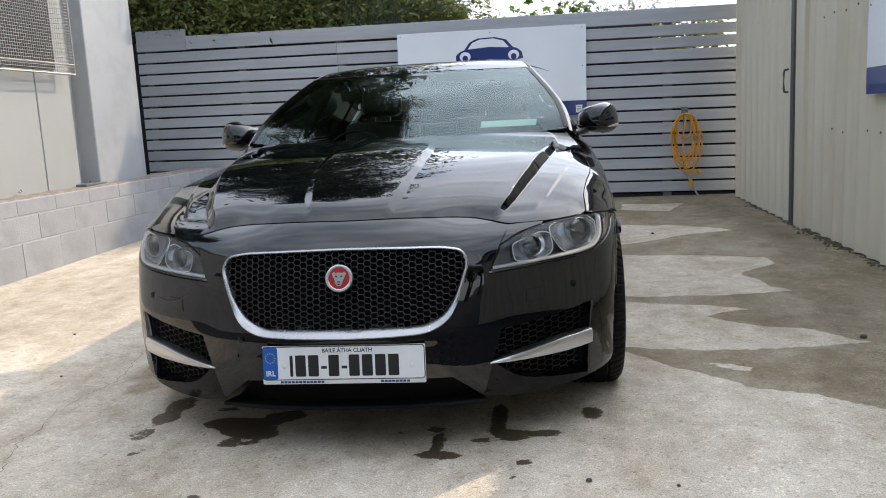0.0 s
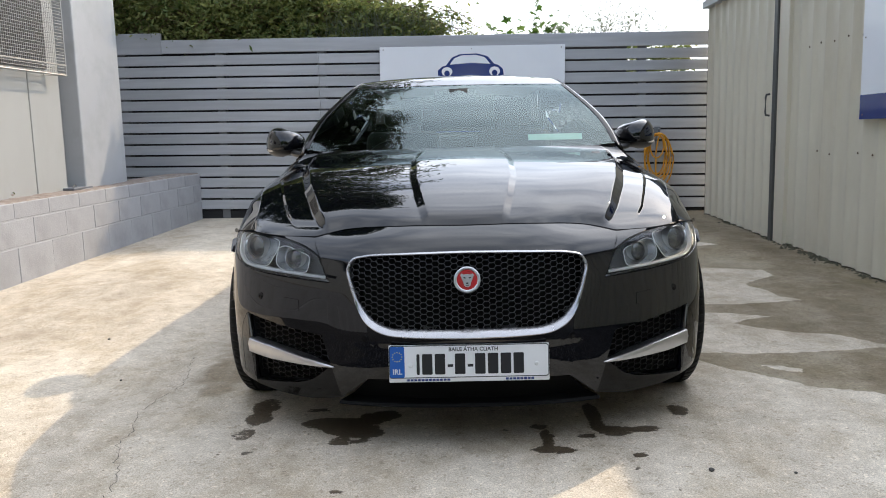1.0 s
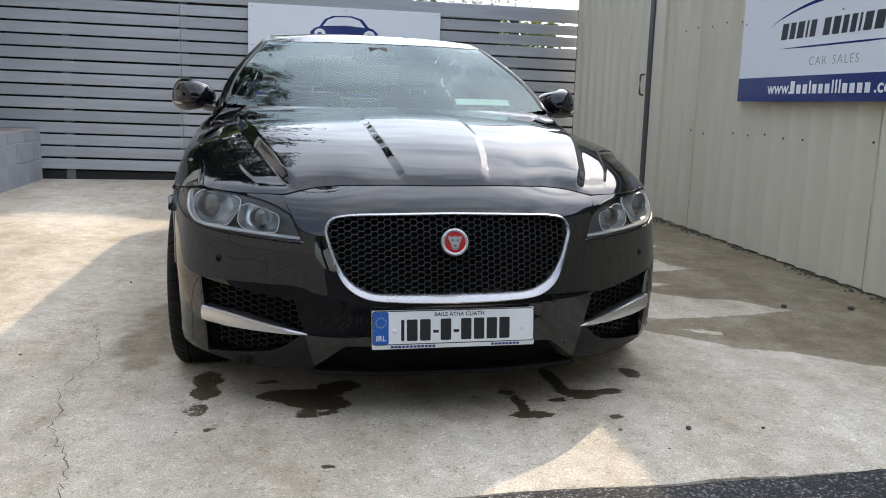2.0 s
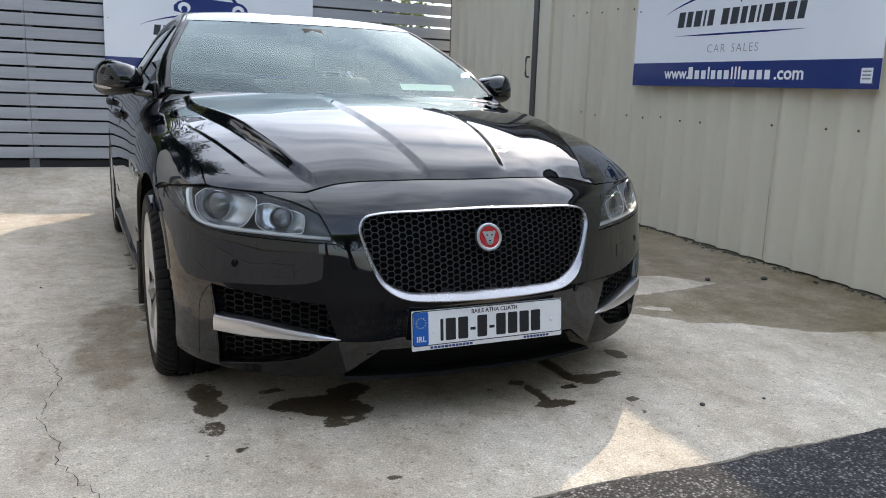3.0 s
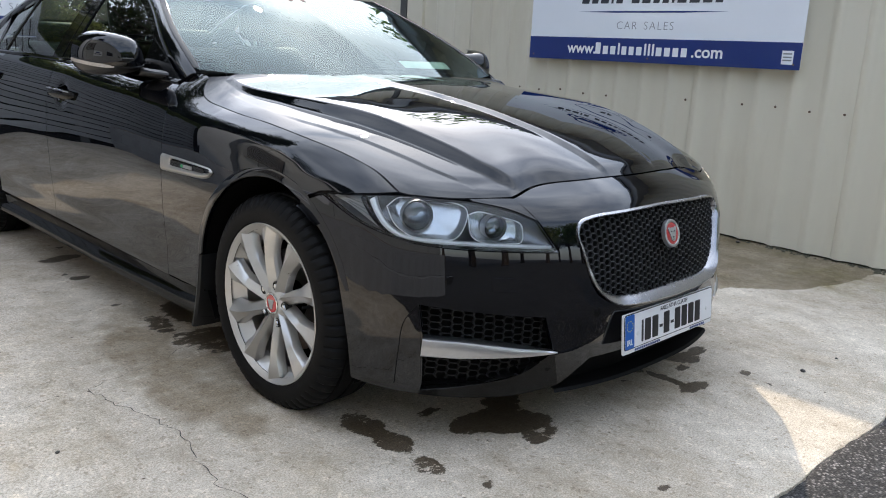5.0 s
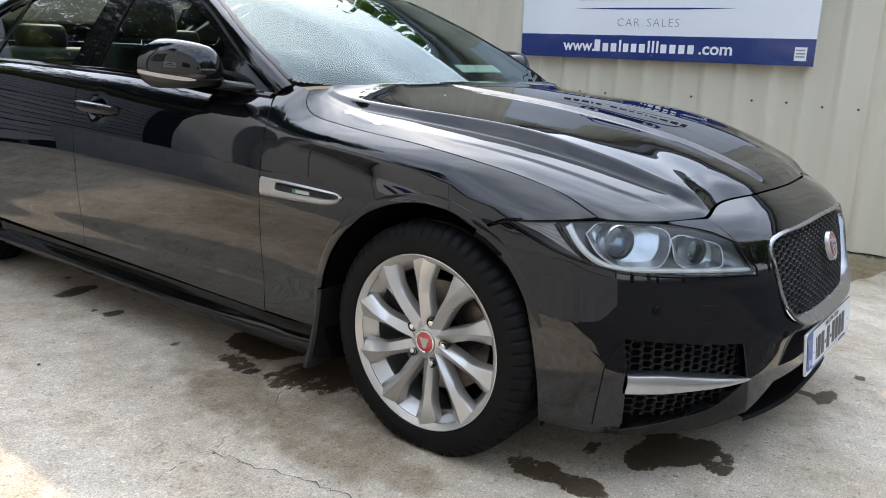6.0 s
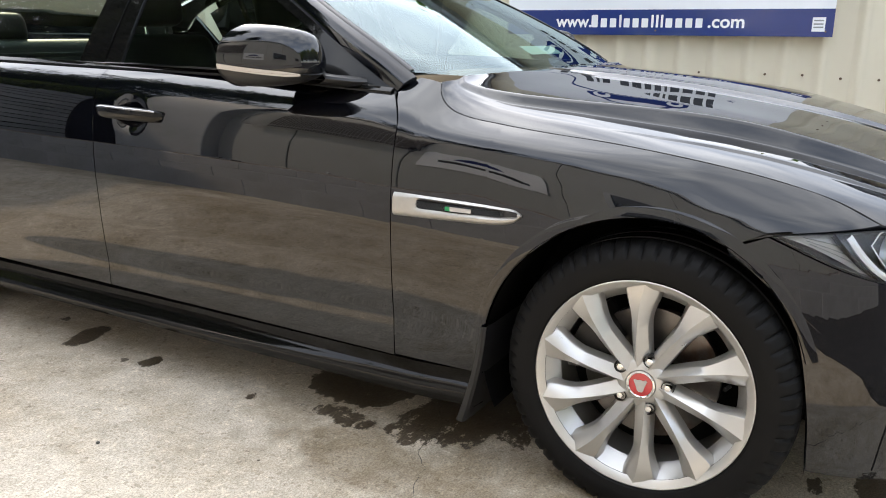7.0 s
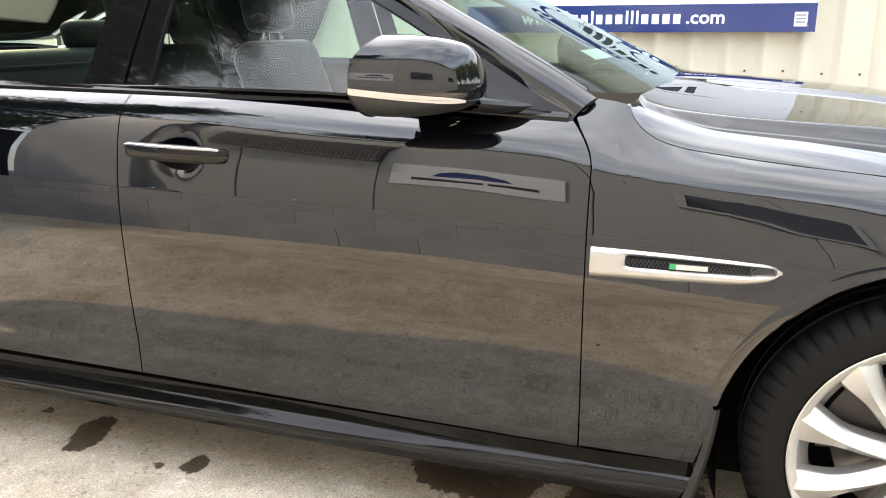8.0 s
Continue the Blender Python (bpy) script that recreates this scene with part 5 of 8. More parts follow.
GRILLE = [(0, 0.678), (0.2, 0.675), (0.34, 0.668), (0.385, 0.655), (0.402, 0.625), (0.394, 0.577), (0.370, 0.503), (0.345, 0.46), (0.315, 0.432), (0.27, 0.412), (0.18, 0.404), (0, 0.400)]
NOSE = [X(0, 0.750), X(0.22, 0.750), X(0.42, 0.737), C(X(0.526, 0.714)), X(0.503, 0.662), C(X(0.463, 0.574)), tuple((np.array(X(0.463, 0.574)) + np.array(X(0.50, 0.394))) / 2), C(X(0.50, 0.394)), C(X(0.468, 0.29)), C(X(0.435, 0.178)), C(X(0.34, 0.252)), X(0, 0.258)]
g_nose = S([X(*p) for p in GRILLE], NOSE, 14, 8)
g_brow = S([X(0.505, 0.662), X(0.56, 0.690), X(0.64, 0.710)], [C(X(0.526, 0.714)), X(0.58, 0.715), X(0.645, 0.7145)], 4, 8)
g_cheek = S([X(0.50, 0.394), X(0.6, 0.405), X(0.7, 0.42), X(0.80, 0.437)], [X(0.463, 0.574), X(0.6, 0.580), X(0.72, 0.588), X(0.80, 0.599)], 16, 12)
g_corner = S([X(0.80, 0.437), X(0.797, 0.40), X(0.793, 0.36), X(0.791, 0.335), X(0.79, 0.31), X(0.786, 0.26), X(0.783, 0.215), X(0.78, 0.17)],
             [X(0.80, 0.599), Y(0.45, 0.637), C(Y(0.604, 0.699)), C(Y(0.678, 0.669)), Y(0.590, 0.60), Y(0.533, 0.52), Y(0.4875, 0.33), Y(0.476, 0.19)], 16, 10)
g_lip = S([X(0.435, 0.178), X(0.55, 0.156), X(0.66, 0.155), X(0.78, 0.168)], [X(0.468, 0.29), X(0.55, 0.228), X(0.66, 0.200), X(0.783, 0.182)], 8, 12)
panel("front_bumper", [g_nose, g_cheek, g_corner], PAINT, car, 0.02)
for _sx in (-1, 1):
    panel("bumper_lip", [g_lip], GLOSS, car, 0.02, (_sx,))
    panel("lamp_brow", [g_brow], PAINT, car, 0.01, (_sx,))
splitter = np.stack([skin(np.array([X(x, 0.15)[0] for x in np.linspace(0, 0.44, 24)]), np.full(24, z), o) for z, o in ((0.150, 0.004), (0.157, 0.014), (0.165, 0.004), (0.165, -0.12))])
panel("front_splitter", [splitter], BLACK, car, 0.0)
inlet = S([X(0, 0.262), X(0.2, 0.262), X(0.34, 0.256)], [X(0, 0.16), X(0.25, 0.16), X(0.44, 0.16)], 4, 8, -0.06)
panel("lower_inlet", [inlet], BLACK, car, 0.0)

def flank(g):
    """Places on the flank for a grid of (y, z)."""
    sz = np.array([[Y(*p[:2]) for p in row] for row in g])
    return skin(sz[..., 0], sz[..., 1])


def resample(c, t):
    l = np.concatenate([[0], np.cumsum(np.linalg.norm(np.diff(c, axis=0), axis=1))])
    return np.stack([np.interp(t * l[-1], l, c[:, k]) for k in range(c.shape[1])], -1)


def coons(bottom, top, left, right, n, m, fz=2.0):
    a, b = np.linspace(0, 1, n + 1), np.linspace(0, 1, m + 1)
    Fr, Re, Ce, Si = resample(bottom, a), resample(top, a), resample(left, b), resample(right, b)
    A, B = a[None, :, None], b[:, None, None]
    lerp = lambda p, q: p * (1 - B) + q * B
    out = lerp(Fr[None], Re[None])
    f = np.concatenate([A, A, A ** fz], -1)
    return out + (1 - f) * (Ce[:, None] - lerp(Fr[0], Re[0])) + f * (Si[:, None] - lerp(Fr[-1], Re[-1]))


def door_cut(z):
    """Where the front door begins: upright, leaning back at its top corner."""
    return 1.502 + 0.049 * max(0.0, (z - 0.862) / 0.086) ** 1.8


wing1 = S([Y(0.604, 0.705), C(Y(0.683, 0.675)), arch(0.75), arch(0.84), arch(0.94), arch(1.04), arch(1.12)],
          [U(0.405), U(0.50), U(0.62), U(0.74), U(0.87), U(1.0), U(1.12)], 28, 10)
wing2 = S([arch(1.12), arch(1.16), arch(1.19), arch(1.215), arch(1.229), Y(1.236, 0.318)],
          [U(1.12), U(1.15), U(1.178), U(1.203), U(1.222), U(1.236)], 28, 6)
_zt = float(np.interp(1.236, _wing[:, 0], _wing[:, 1]))
_top = [(1.236, _zt, 0)] + [(y, z, 0) for y, z in _wing if y > 1.24] + [(1.475, 0.982, 0), (1.511, 0.987, 0)]
_right = [(door_cut(z) - 0.0028, z, 0) for z in np.linspace(0.318, 0.948, 60)] + [(1.53, 0.968, 0), (1.511, 0.987, 0)]
wing3 = flank(coons(np.array([(1.236, 0.318, 0), (1.4985, 0.318, 0)]), np.array(_top), np.array([(1.236, 0.318, 0), (1.236, _zt, 0)]), np.array(_right), 30, 28, 1.0))
wing4 = flank(np.array([[(y, z) for y in np.linspace(1.236 + 0.003 * (0.318 - z) / 0.05, 1.4985, 31)] for z in np.linspace(0.266, 0.318, 4)]))
WING = [wing1, wing2, wing3, wing4]
panel("front_wing", WING, PAINT, car, 0.014, (-1,))
panel("front_wing", WING, PAINT, car, 0.014, (1,))
for _sx in (-1, 1):
    _rows = []
    for _dr, _out in ((0.0, 0.0), (0.002, 0.0022), (0.018, 0.0026), (0.026, 0.0004)):
        _ring = []
        for _a in np.linspace(radians(0), radians(162), 60):
            _ry = (ARCH_R if math.cos(_a) > 0 else 0.352) + _dr
            _ring.append(skin(*Y(ARCH_Y + _ry * math.cos(_a), ARCH_Z + (ARCH_R + _dr) * math.sin(_a)), _out))
        _rows.append(_ring)
    panel("arch_lip", [np.array(_rows)], PAINT, car, 0.0, (_sx,))
Z_BELT = lambda y: 0.945 + 0.030 * min(1, max(0, (y - 1.5) / 0.6)) + 0.016 * max(0, y - 2.1)
_f = np.linspace(0, 1, 91)
door_f = flank(np.array([[(door_cut(z0) * (1 - u) + 2.622 * u, z0 + (Z_BELT(1.5 + 1.12 * u) - 0.948) * ((z0 - 0.262) / 0.686) + 0.017 * u * (1 - (z0 - 0.262) / 0.686)) for u in _f] for z0 in np.linspace(0.262, 0.948, 66)]))
door_r = S([Y(2.6255, 0.279), Y(3.0, 0.283), Y(3.25, 0.287), C(Y(3.39, 0.290)), Y(3.412, 0.40), Y(3.47, 0.538)],
           [Y(2.6255, Z_BELT(2.63)), Y(2.9, Z_BELT(2.9)), Y(3.1, Z_BELT(3.1)), Y(3.3, Z_BELT(3.3)), Y(3.45, Z_BELT(3.45)), Y(3.60, Z_BELT(3.6))], 60, 16)
wing_r = S([Y(3.476, 0.545), arch(3.6, REAR_Y), arch(3.8, REAR_Y), arch(4.0, REAR_Y), arch(4.14, REAR_Y), Y(4.198, 0.318)],
           [Y(3.606, 1.0), Y(3.75, 1.01), Y(3.95, 1.02), Y(4.2, 1.03), Y(4.5, 1.03), Y(4.72, 1.02)], 18, 12)
bump_r = S([Y(4.198, 0.318), C(Y(4.21, 0.2)), Y(4.55, 0.2), (S_END - 0.45, 0.2), (S_END, 0.2)],
           [Y(4.72, 1.02), Y(4.78, 1.02), Y(4.84, 1.02), (S_END - 0.45, 1.0), (S_END, 1.0)], 14, 10)
doors = {}
# hollow behind the handle
for g, yh in ((door_f, 2.455), (door_r, 3.40)):
    r2 = ((g[..., 1] - yh) / 0.050) ** 2 + ((g[..., 2] - (0.850 if yh < 3 else 0.886)) / 0.043) ** 2
    g[..., 0] -= 0.012 * np.exp(-r2 ** 2)
for _sx in (-1, 1):
    doors[_sx] = panel("front_door", [door_f], PAINT, car, 0.014, (_sx,))
    panel("rear_door", [door_r], PAINT, car, 0.014, (_sx,))
    panel("rear_wing", [wing_r], PAINT, car, 0.014, (_sx,))
panel("rear_bumper", [bump_r], PAINT, car, 0.014)

# bonnet: spanned between the nose edge, the wing tops and the scuttle
_fr = line([X(0, 0.753), X(0.22, 0.753), X(0.42, 0.740), C(X(0.528, 0.718)), X(0.66, 0.717), X(0.74, 0.721), U(0.40)], 10)
b_front = skin(_fr[:, 0], _fr[:, 1])
b_side = np.array([skin(*U(y)) for y in np.concatenate([np.linspace(0.40, 1.33, 60), np.linspace(1.335, 1.448, 40)])])
b_front[-1] = b_side[0]
b_mid = spline([tuple(b_front[0]), (0, 0.21, 0.786), (0, 0.30, 0.829), (0, 0.42, 0.872), (0, 0.60, 0.917), (0, 0.85, 0.958), (0, 1.10, 0.982), (0, 1.28, 0.994), (0, 1.40, 0.999)], 30)
b_rear = spline([(0, 1.40, 0.999), (0.30, 1.406, 0.998), (0.55, 1.42, 0.993), (0.70, 1.436, 0.985), tuple(b_side[-1])], 20)
b_side[:, 0] -= 0.0035
b_side[:, 2] += 0.0015
b_front[-1], b_rear[-1] = b_side[0], b_side[-1]
g_bonnet = coons(b_front, b_rear, b_mid, b_side, 160, 110, 2.2)


def bonnet_shape(g):
    """Raised centre between two creases, a near-level field, a facet folding down towards each lamp, an outer field with a fine crease, then the wing."""
    rows = g.shape[0]
    out = []
    crease = lambda y: np.interp(y, [0.10, 0.20, 0.34, 0.55, 0.85, 1.20, 1.45], [0.118, 0.128, 0.155, 0.182, 0.192, 0.175, 0.165])
    fold = lambda y: np.interp(y, [0.17, 0.24, 0.35, 0.60, 0.90, 1.05, 1.25, 1.45], [0.450, 0.478, 0.530, 0.600, 0.660, 0.685, 0.708, 0.705])
    fine = lambda y: np.interp(y, [0.30, 0.36, 0.42, 0.57, 0.72, 0.87, 1.0, 1.15, 1.45], [0.605, 0.630, 0.655, 0.697, 0.735, 0.765, 0.774, 0.772, 0.750])
    for j in range(rows):
        gx, gy, gz = g[j].T
        xs = gx[-1]

        def find(fn):
            x = 0.4
            for _ in range(6):
                x = float(fn(np.interp(x, gx, gy)))
            return x
        xc, xr, xm = find(crease), find(fold), find(fine)
        ym = float(np.interp(xr, gx, gy))
        wide = float(np.interp(ym, [0.20, 0.30, 0.45, 0.80, 1.10], [0.015, 0.019, 0.023, 0.025, 0.018]))
        xr = min(xr, xs - wide - 0.075)
        xm = min(max(xm, xr + wide + 0.02), xs - 0.024)
        b = j / (rows - 1)
        amp = (1 - smooth01(1.26, 1.43, np.array(ym))) * (0.7 + 0.3 * smooth01(0.0, 0.05, np.array(b)))
        mino = smooth01(0.32, 0.37, np.array(float(np.interp(xm, gx, gy)))) * (1 - smooth01(0.62, 1.05, np.array(ym)))
        F, M = float(np.interp(ym, [0.24, 0.35, 0.48, 0.67, 1.0, 1.3], [1.0, 1.1, 1.25, 1.35, 1.25, 1.0])), 0.42 * mino
        knots = np.array([0, xc - 0.004, xc + 0.002, xc + 0.022, xc + 0.028, xr - 0.10, xr - 0.006, xr + 0.006, xr + wide, xr + wide + 0.010, xm - 0.002, xm + 0.002, xm + 0.010, xm + 0.014, xs])
        knots = np.maximum.accumulate(knots + np.arange(len(knots)) * 1e-6)
        fixed = np.array([0, 0.02, 0.40, 0.36, 0.0, 0.0, 0.0, F, F * 0.85, 0.05, 0.05, M, M, 0.05, 0.1]) * (np.array([0.35 + 0.65 * amp]))
        free = np.array([0, 0.02, 0.03, 0.03, 0.035, 0.075, 0.11, 0.11, 0.13, 0.15, 0.26, 0.28, 0.30, 0.31, 0.55])
        xx = np.concatenate([np.linspace(knots[i], knots[i + 1], n, endpoint=False) for i, n in enumerate((14, 4, 6, 4, 26, 10, 6, 12, 5, 10, 4, 4, 4, 12))] + [[xs]])
        integ = lambda sl: np.concatenate([[0], np.cumsum(0.5 * (np.interp(xx[1:], knots, sl) + np.interp(xx[:-1], knots, sl)) * np.diff(xx))])
        D0, D1 = integ(fixed), integ(free)
        drop = gz[0] - gz[-1]
        k0 = min(1.0, 0.84 * drop / D0[-1])
        D = D0 * k0 + (drop - k0 * D0[-1]) / D1[-1] * D1
        zz = np.interp(xx, gx, gz)
        rel = D0 - D0[-1] * (xx / xs) ** 1.7
        w = float(smooth01(0.12, 0.50, np.array(b)))
        near = zz - rel * float(smooth01(0.0, 0.05, np.array(b)))
        out.append(np.stack([xx, np.interp(xx, gx, gy), near * (1 - w) + (gz[0] - D) * w], -1))
    return np.array(out)


panel("bonnet", [bonnet_shape(g_bonnet)], PAINT, car, 0.012, sharp=60)

# upper body
RAIL = spline([(1.512, 0.989), (1.62, 1.053), (1.80, 1.146), (2.0, 1.243), (2.23, 1.338), (2.45, 1.385), (2.75, 1.403), (3.1, 1.392), (3.4, 1.355), (3.7, 1.285), (4.0, 1.19), (4.25, 1.10), (4.42, 1.055)], 20)
FRAME = spline([(1.553, 0.950), (1.65, 1.006), (1.75, 1.065), (1.97, 1.182), (2.25, 1.300), (2.5, 1.345), (2.8, 1.358), (3.1, 1.345), (3.4, 1.302), (3.65, 1.235), (3.82, 1.165), (3.92, 1.10)], 20)


def rail_z(y):
    return float(np.interp(y, RAIL[:, 0], RAIL[:, 1]))


def frame_z(y):
    return float(np.interp(y, FRAME[:, 0], FRAME[:, 1]))


def cabin(y, z, out=0.0):
    """Skin of the side windows and pillars."""
    y, z = np.asarray(y, float), np.asarray(z, float)
    h = z - 0.96
    x = 0.868 - 0.55 * h - 0.30 * np.maximum(h, 0) ** 2 - 0.062 * np.clip((1.9 - y) / 0.4, 0, 1.2) ** 2 - 0.085 * np.clip((y - 3.2) / 1.0, 0, 2) ** 1.6
    return np.stack([x + out, y, z], -1)


def K(A, B, m, n=10, out=0.0):
    g = strip(A, B, m, n)
    return cabin(g[..., 0], g[..., 1], out)


ys = (1.513, 1.62, 1.80, 2.0, 2.23, 2.45, 2.75, 3.1, 3.4, 3.7, 4.0, 4.25)
fy = (1.554, 1.68, 1.90, 2.10, 2.32, 2.50, 2.78, 3.1, 3.38, 3.62, 3.80, 3.92)
_cg = strip([(y, frame_z(y)) for y in fy], [(y, rail_z(y)) for y in ys], 10, 6)
cant = cabin(_cg[..., 0], _cg[..., 1]) + (0.011 * (1 - np.linspace(-1, 1, 11) ** 2))[:, None, None] * np.array((0.75, -0.15, 0.5))
cpil = K([(3.72, 1.005), (3.85, 1.015), (4.0, 1.025), (4.2, 1.03), (4.42, 1.035)], [(3.80, frame_z(3.80)), (3.92, frame_z(3.92)), (4.05, 1.10), (4.22, 1.06), (4.42, 1.045)], 6, 8)
for _sx in (-1, 1):
    panel("pillar_and_roof_rail", [cant], PAINT, car, 0.02, (_sx,))
    panel("rear_pillar", [cpil], PAINT, car, 0.02, (_sx,))
w_side = np.array([cabin(y, rail_z(y), -0.012) for y in np.linspace(1.53, 2.215, 40)])
w_base = spline([(0, 1.36, 0.985), (0.35, 1.385, 0.985), (0.62, 1.46, 0.987), tuple(w_side[0])], 12)
w_top = spline([(0, 2.135, 1.337), (0.3, 2.152, 1.336), (0.5, 2.186, 1.334), tuple(w_side[-1])], 12)
w_mid = spline([(0, 1.36, 0.985), (0, 1.75, 1.172), (0, 2.135, 1.337)], 20)
g_ws = coons(w_base, w_top, w_mid, w_side, 40, 24, 3.0)
panel("windscreen", [g_ws], WS_GLASS, car, 0.0).visible_shadow = False
for _sx in (-1, 1):
    _yw = np.linspace(1.535, 2.215, 40)
    panel("windscreen_seal", [np.stack([np.array([cabin(y, rail_z(y) + 0.001, -0.001) for y in _yw]), np.array([cabin(y, rail_z(y) + 0.005, -0.010) for y in _yw]),
                                        np.array([cabin(y, rail_z(y) + 0.0035, -0.024) for y in _yw]), np.array([cabin(y, rail_z(y) - 0.012, -0.026) for y in _yw])])], GLOSS, car, 0.0, (_sx,))
r_side = np.array([cabin(y, rail_z(y), -0.008) for y in np.linspace(2.225, 3.45, 60)])
r_front = spline([(0, 2.142, 1.341), (0.3, 2.159, 1.340), (0.5, 2.193, 1.338), tuple(r_side[0])], 12)
r_rear = spline([(0, 3.45, 1.375), (0.35, 3.45, 1.37), tuple(r_side[-1])], 12)
r_mid = spline([(0, 2.142, 1.341), (0, 2.35, 1.393), (0, 2.7, 1.428), (0, 3.1, 1.42), (0, 3.45, 1.375)], 20)
panel("roof", [coons(r_front, r_rear, r_mid, r_side, 30, 40, 2.4)], PAINT, car, 0.012)
q_side = np.array([cabin(y, rail_z(y), -0.012) for y in np.linspace(3.46, 4.30, 30)])
q_mid = spline([(0, 3.46, 1.373), (0, 3.9, 1.24), (0, 4.32, 1.085)], 12)
q_top, q_base = spline([tuple(q_mid[0]), (0.35, 3.46, 1.367), tuple(q_side[0])], 12), spline([tuple(q_mid[-1]), (0.4, 4.32, 1.08), tuple(q_side[-1])], 12)
panel("rear_window", [coons(q_top, q_base, q_mid, q_side, 20, 16, 2.2)], SIDE_GLASS, car, 0.0).visible_shadow = False
d_side = np.array([(0.80 - 0.10 * t, 4.31 + 0.52 * t, 1.042 - 0.022 * t) for t in np.linspace(0, 1, 12)])
d_mid = spline([(0, 4.33, 1.08), (0, 4.6, 1.07), (0, 4.88, 1.055)], 10)
panel("boot_lid", [coons(spline([(0, 4.33, 1.08), (0.5, 4.33, 1.07), tuple(d_side[0])], 8), spline([(0, 4.88, 1.055), (0.45, 4.86, 1.045), tuple(d_side[-1])], 8), d_mid, d_side, 16, 10, 2.2)], PAINT, car, 0.05)

# side windows, frames and pillars in gloss black
belt = lambda y: Z_BELT(y) + 0.012
for _sx in (-1, 1):
    fw = panel("front_side_window", [K([(1.83, belt(1.83)), (2.1, belt(2.1)), (2.35, belt(2.35)), (2.575, belt(2.575))],
                                       [(1.86, frame_z(1.86) - 0.022), (2.1, frame_z(2.1) - 0.022), (2.33, frame_z(2.33) - 0.02), (2.59, frame_z(2.59) - 0.02)], 14, 8, -0.006)], SIDE_GLASS, car, 0.0, (_sx,))
    fw.visible_shadow = False
    rw = panel("rear_side_window", [K([(2.775, belt(2.775)), (3.0, belt(3.0)), (3.25, belt(3.25)), (3.48, belt(3.48))],
                                      [(2.765, frame_z(2.765) - 0.02), (3.0, frame_z(3.0) - 0.02), (3.2, frame_z(3.2) - 0.02), (3.44, frame_z(3.44) - 0.02)], 14, 8, -0.006)], SIDE_GLASS, car, 0.0, (_sx,))
    rw.visible_shadow = False
    qw = panel("quarter_window", [K([(3.51, belt(3.5)), (3.60, belt(3.6)), (3.70, belt(3.65))], [(3.47, frame_z(3.47) - 0.02), (3.58, frame_z(3.58) - 0.025), (3.70, frame_z(3.7) - 0.03)], 6, 8, -0.006)], SIDE_GLASS, car, 0.0, (_sx,))
    qw.visible_shadow = False
    upper = [K([(y, frame_z(y) - 0.024) for y in fy[:-2]], [(y, frame_z(y)) for y in fy[:-2]], 2, 8, 0.0)]
    panel("window_frame", upper, GLOSS, car, 0.012, (_sx,))
    panel("door_pillar_cover", [K([(2.577, belt(2.58)), (2.645, belt(2.64))], [(2.592, frame_z(2.59) - 0.018), (2.650, frame_z(2.65) - 0.018)], 8, 6, 0.001)], GLOSS, car, 0.012, (_sx,))
    panel("door_pillar_cover", [K([(2.655, belt(2.655)), (2.772, belt(2.77))], [(2.660, frame_z(2.66) - 0.018), (2.762, frame_z(2.76) - 0.018)], 8, 6, 0.001)], GLOSS, car, 0.012, (_sx,))
    panel("window_divider", [K([(3.48, belt(3.48)), (3.51, belt(3.5))], [(3.44, frame_z(3.44) - 0.02), (3.47, frame_z(3.47) - 0.02)], 8, 4, 0.001)], GLOSS, car, 0.01, (_sx,))
    panel("mirror_sail", [K([(1.575, 0.955), (1.70, 0.962), (1.825, belt(1.825))], [(1.59, frame_z(1.59) - 0.004), (1.72, frame_z(1.72) - 0.004), (1.855, frame_z(1.855) - 0.02)], 6, 6, 0.002)], GLOSS, car, 0.012, (_sx,))
    # bright strip along the sill of the windows
    yb = np.linspace(1.562, 3.72, 60)
    _ins = np.array([skin(*Y(y, Z_BELT(y))) for y in yb])
    strip_g = np.stack([_ins + np.array((0.004, 0, -0.004)), _ins + np.array((0.005, 0, 0.004)), _ins + np.array((-0.002, 0, 0.010)),
                        np.array([cabin(y, belt(y) + 0.002, 0.003) for y in yb])])
    panel("belt_moulding", [strip_g], GLOSS, car, 0.006, (_sx,))
# sill covers below the doors
for _sx in (-1, 1):
    yy = np.linspace(1.262, 3.395, 50)
    rows = []
    for z, o in ((0.268, -0.032), (0.252, -0.010), (0.234, -0.011), (0.214, -0.008), (0.207, 0.0), (0.197, 0.022), (0.187, 0.030), (0.169, 0.031), (0.156, 0.020), (0.148, -0.05)):
        zz = z + 0.008 * (yy - 1.5) / 1.1 + 0.010 * smooth01(1.45, 1.26, yy)
        flare = o * (1 - 0.6 * smooth01(2.3, 1.3, yy) * (o > 0))
        pts = np.array([skin(*Y(y, max(0.2, q)), f) for y, q, f in zip(yy, zz, flare)])
        pts[:, 2] = zz
        rows.append(pts)
    panel("side_skirt", [np.array(rows)], GLOSS, car, 0.0, (_sx,))


# ---- inner structure of the car, dark and mostly hidden ----
def sided(name, bm_fn, material, sx, label="", sharp=35):
    bm = bm_fn()
    if sx < 0:
        bmesh.ops.scale(bm, vec=(-1, 1, 1), verts=bm.verts)
        bmesh.ops.reverse_faces(bm, faces=bm.faces)
    return part(name, bm, material, car, label, sharp=sharp)


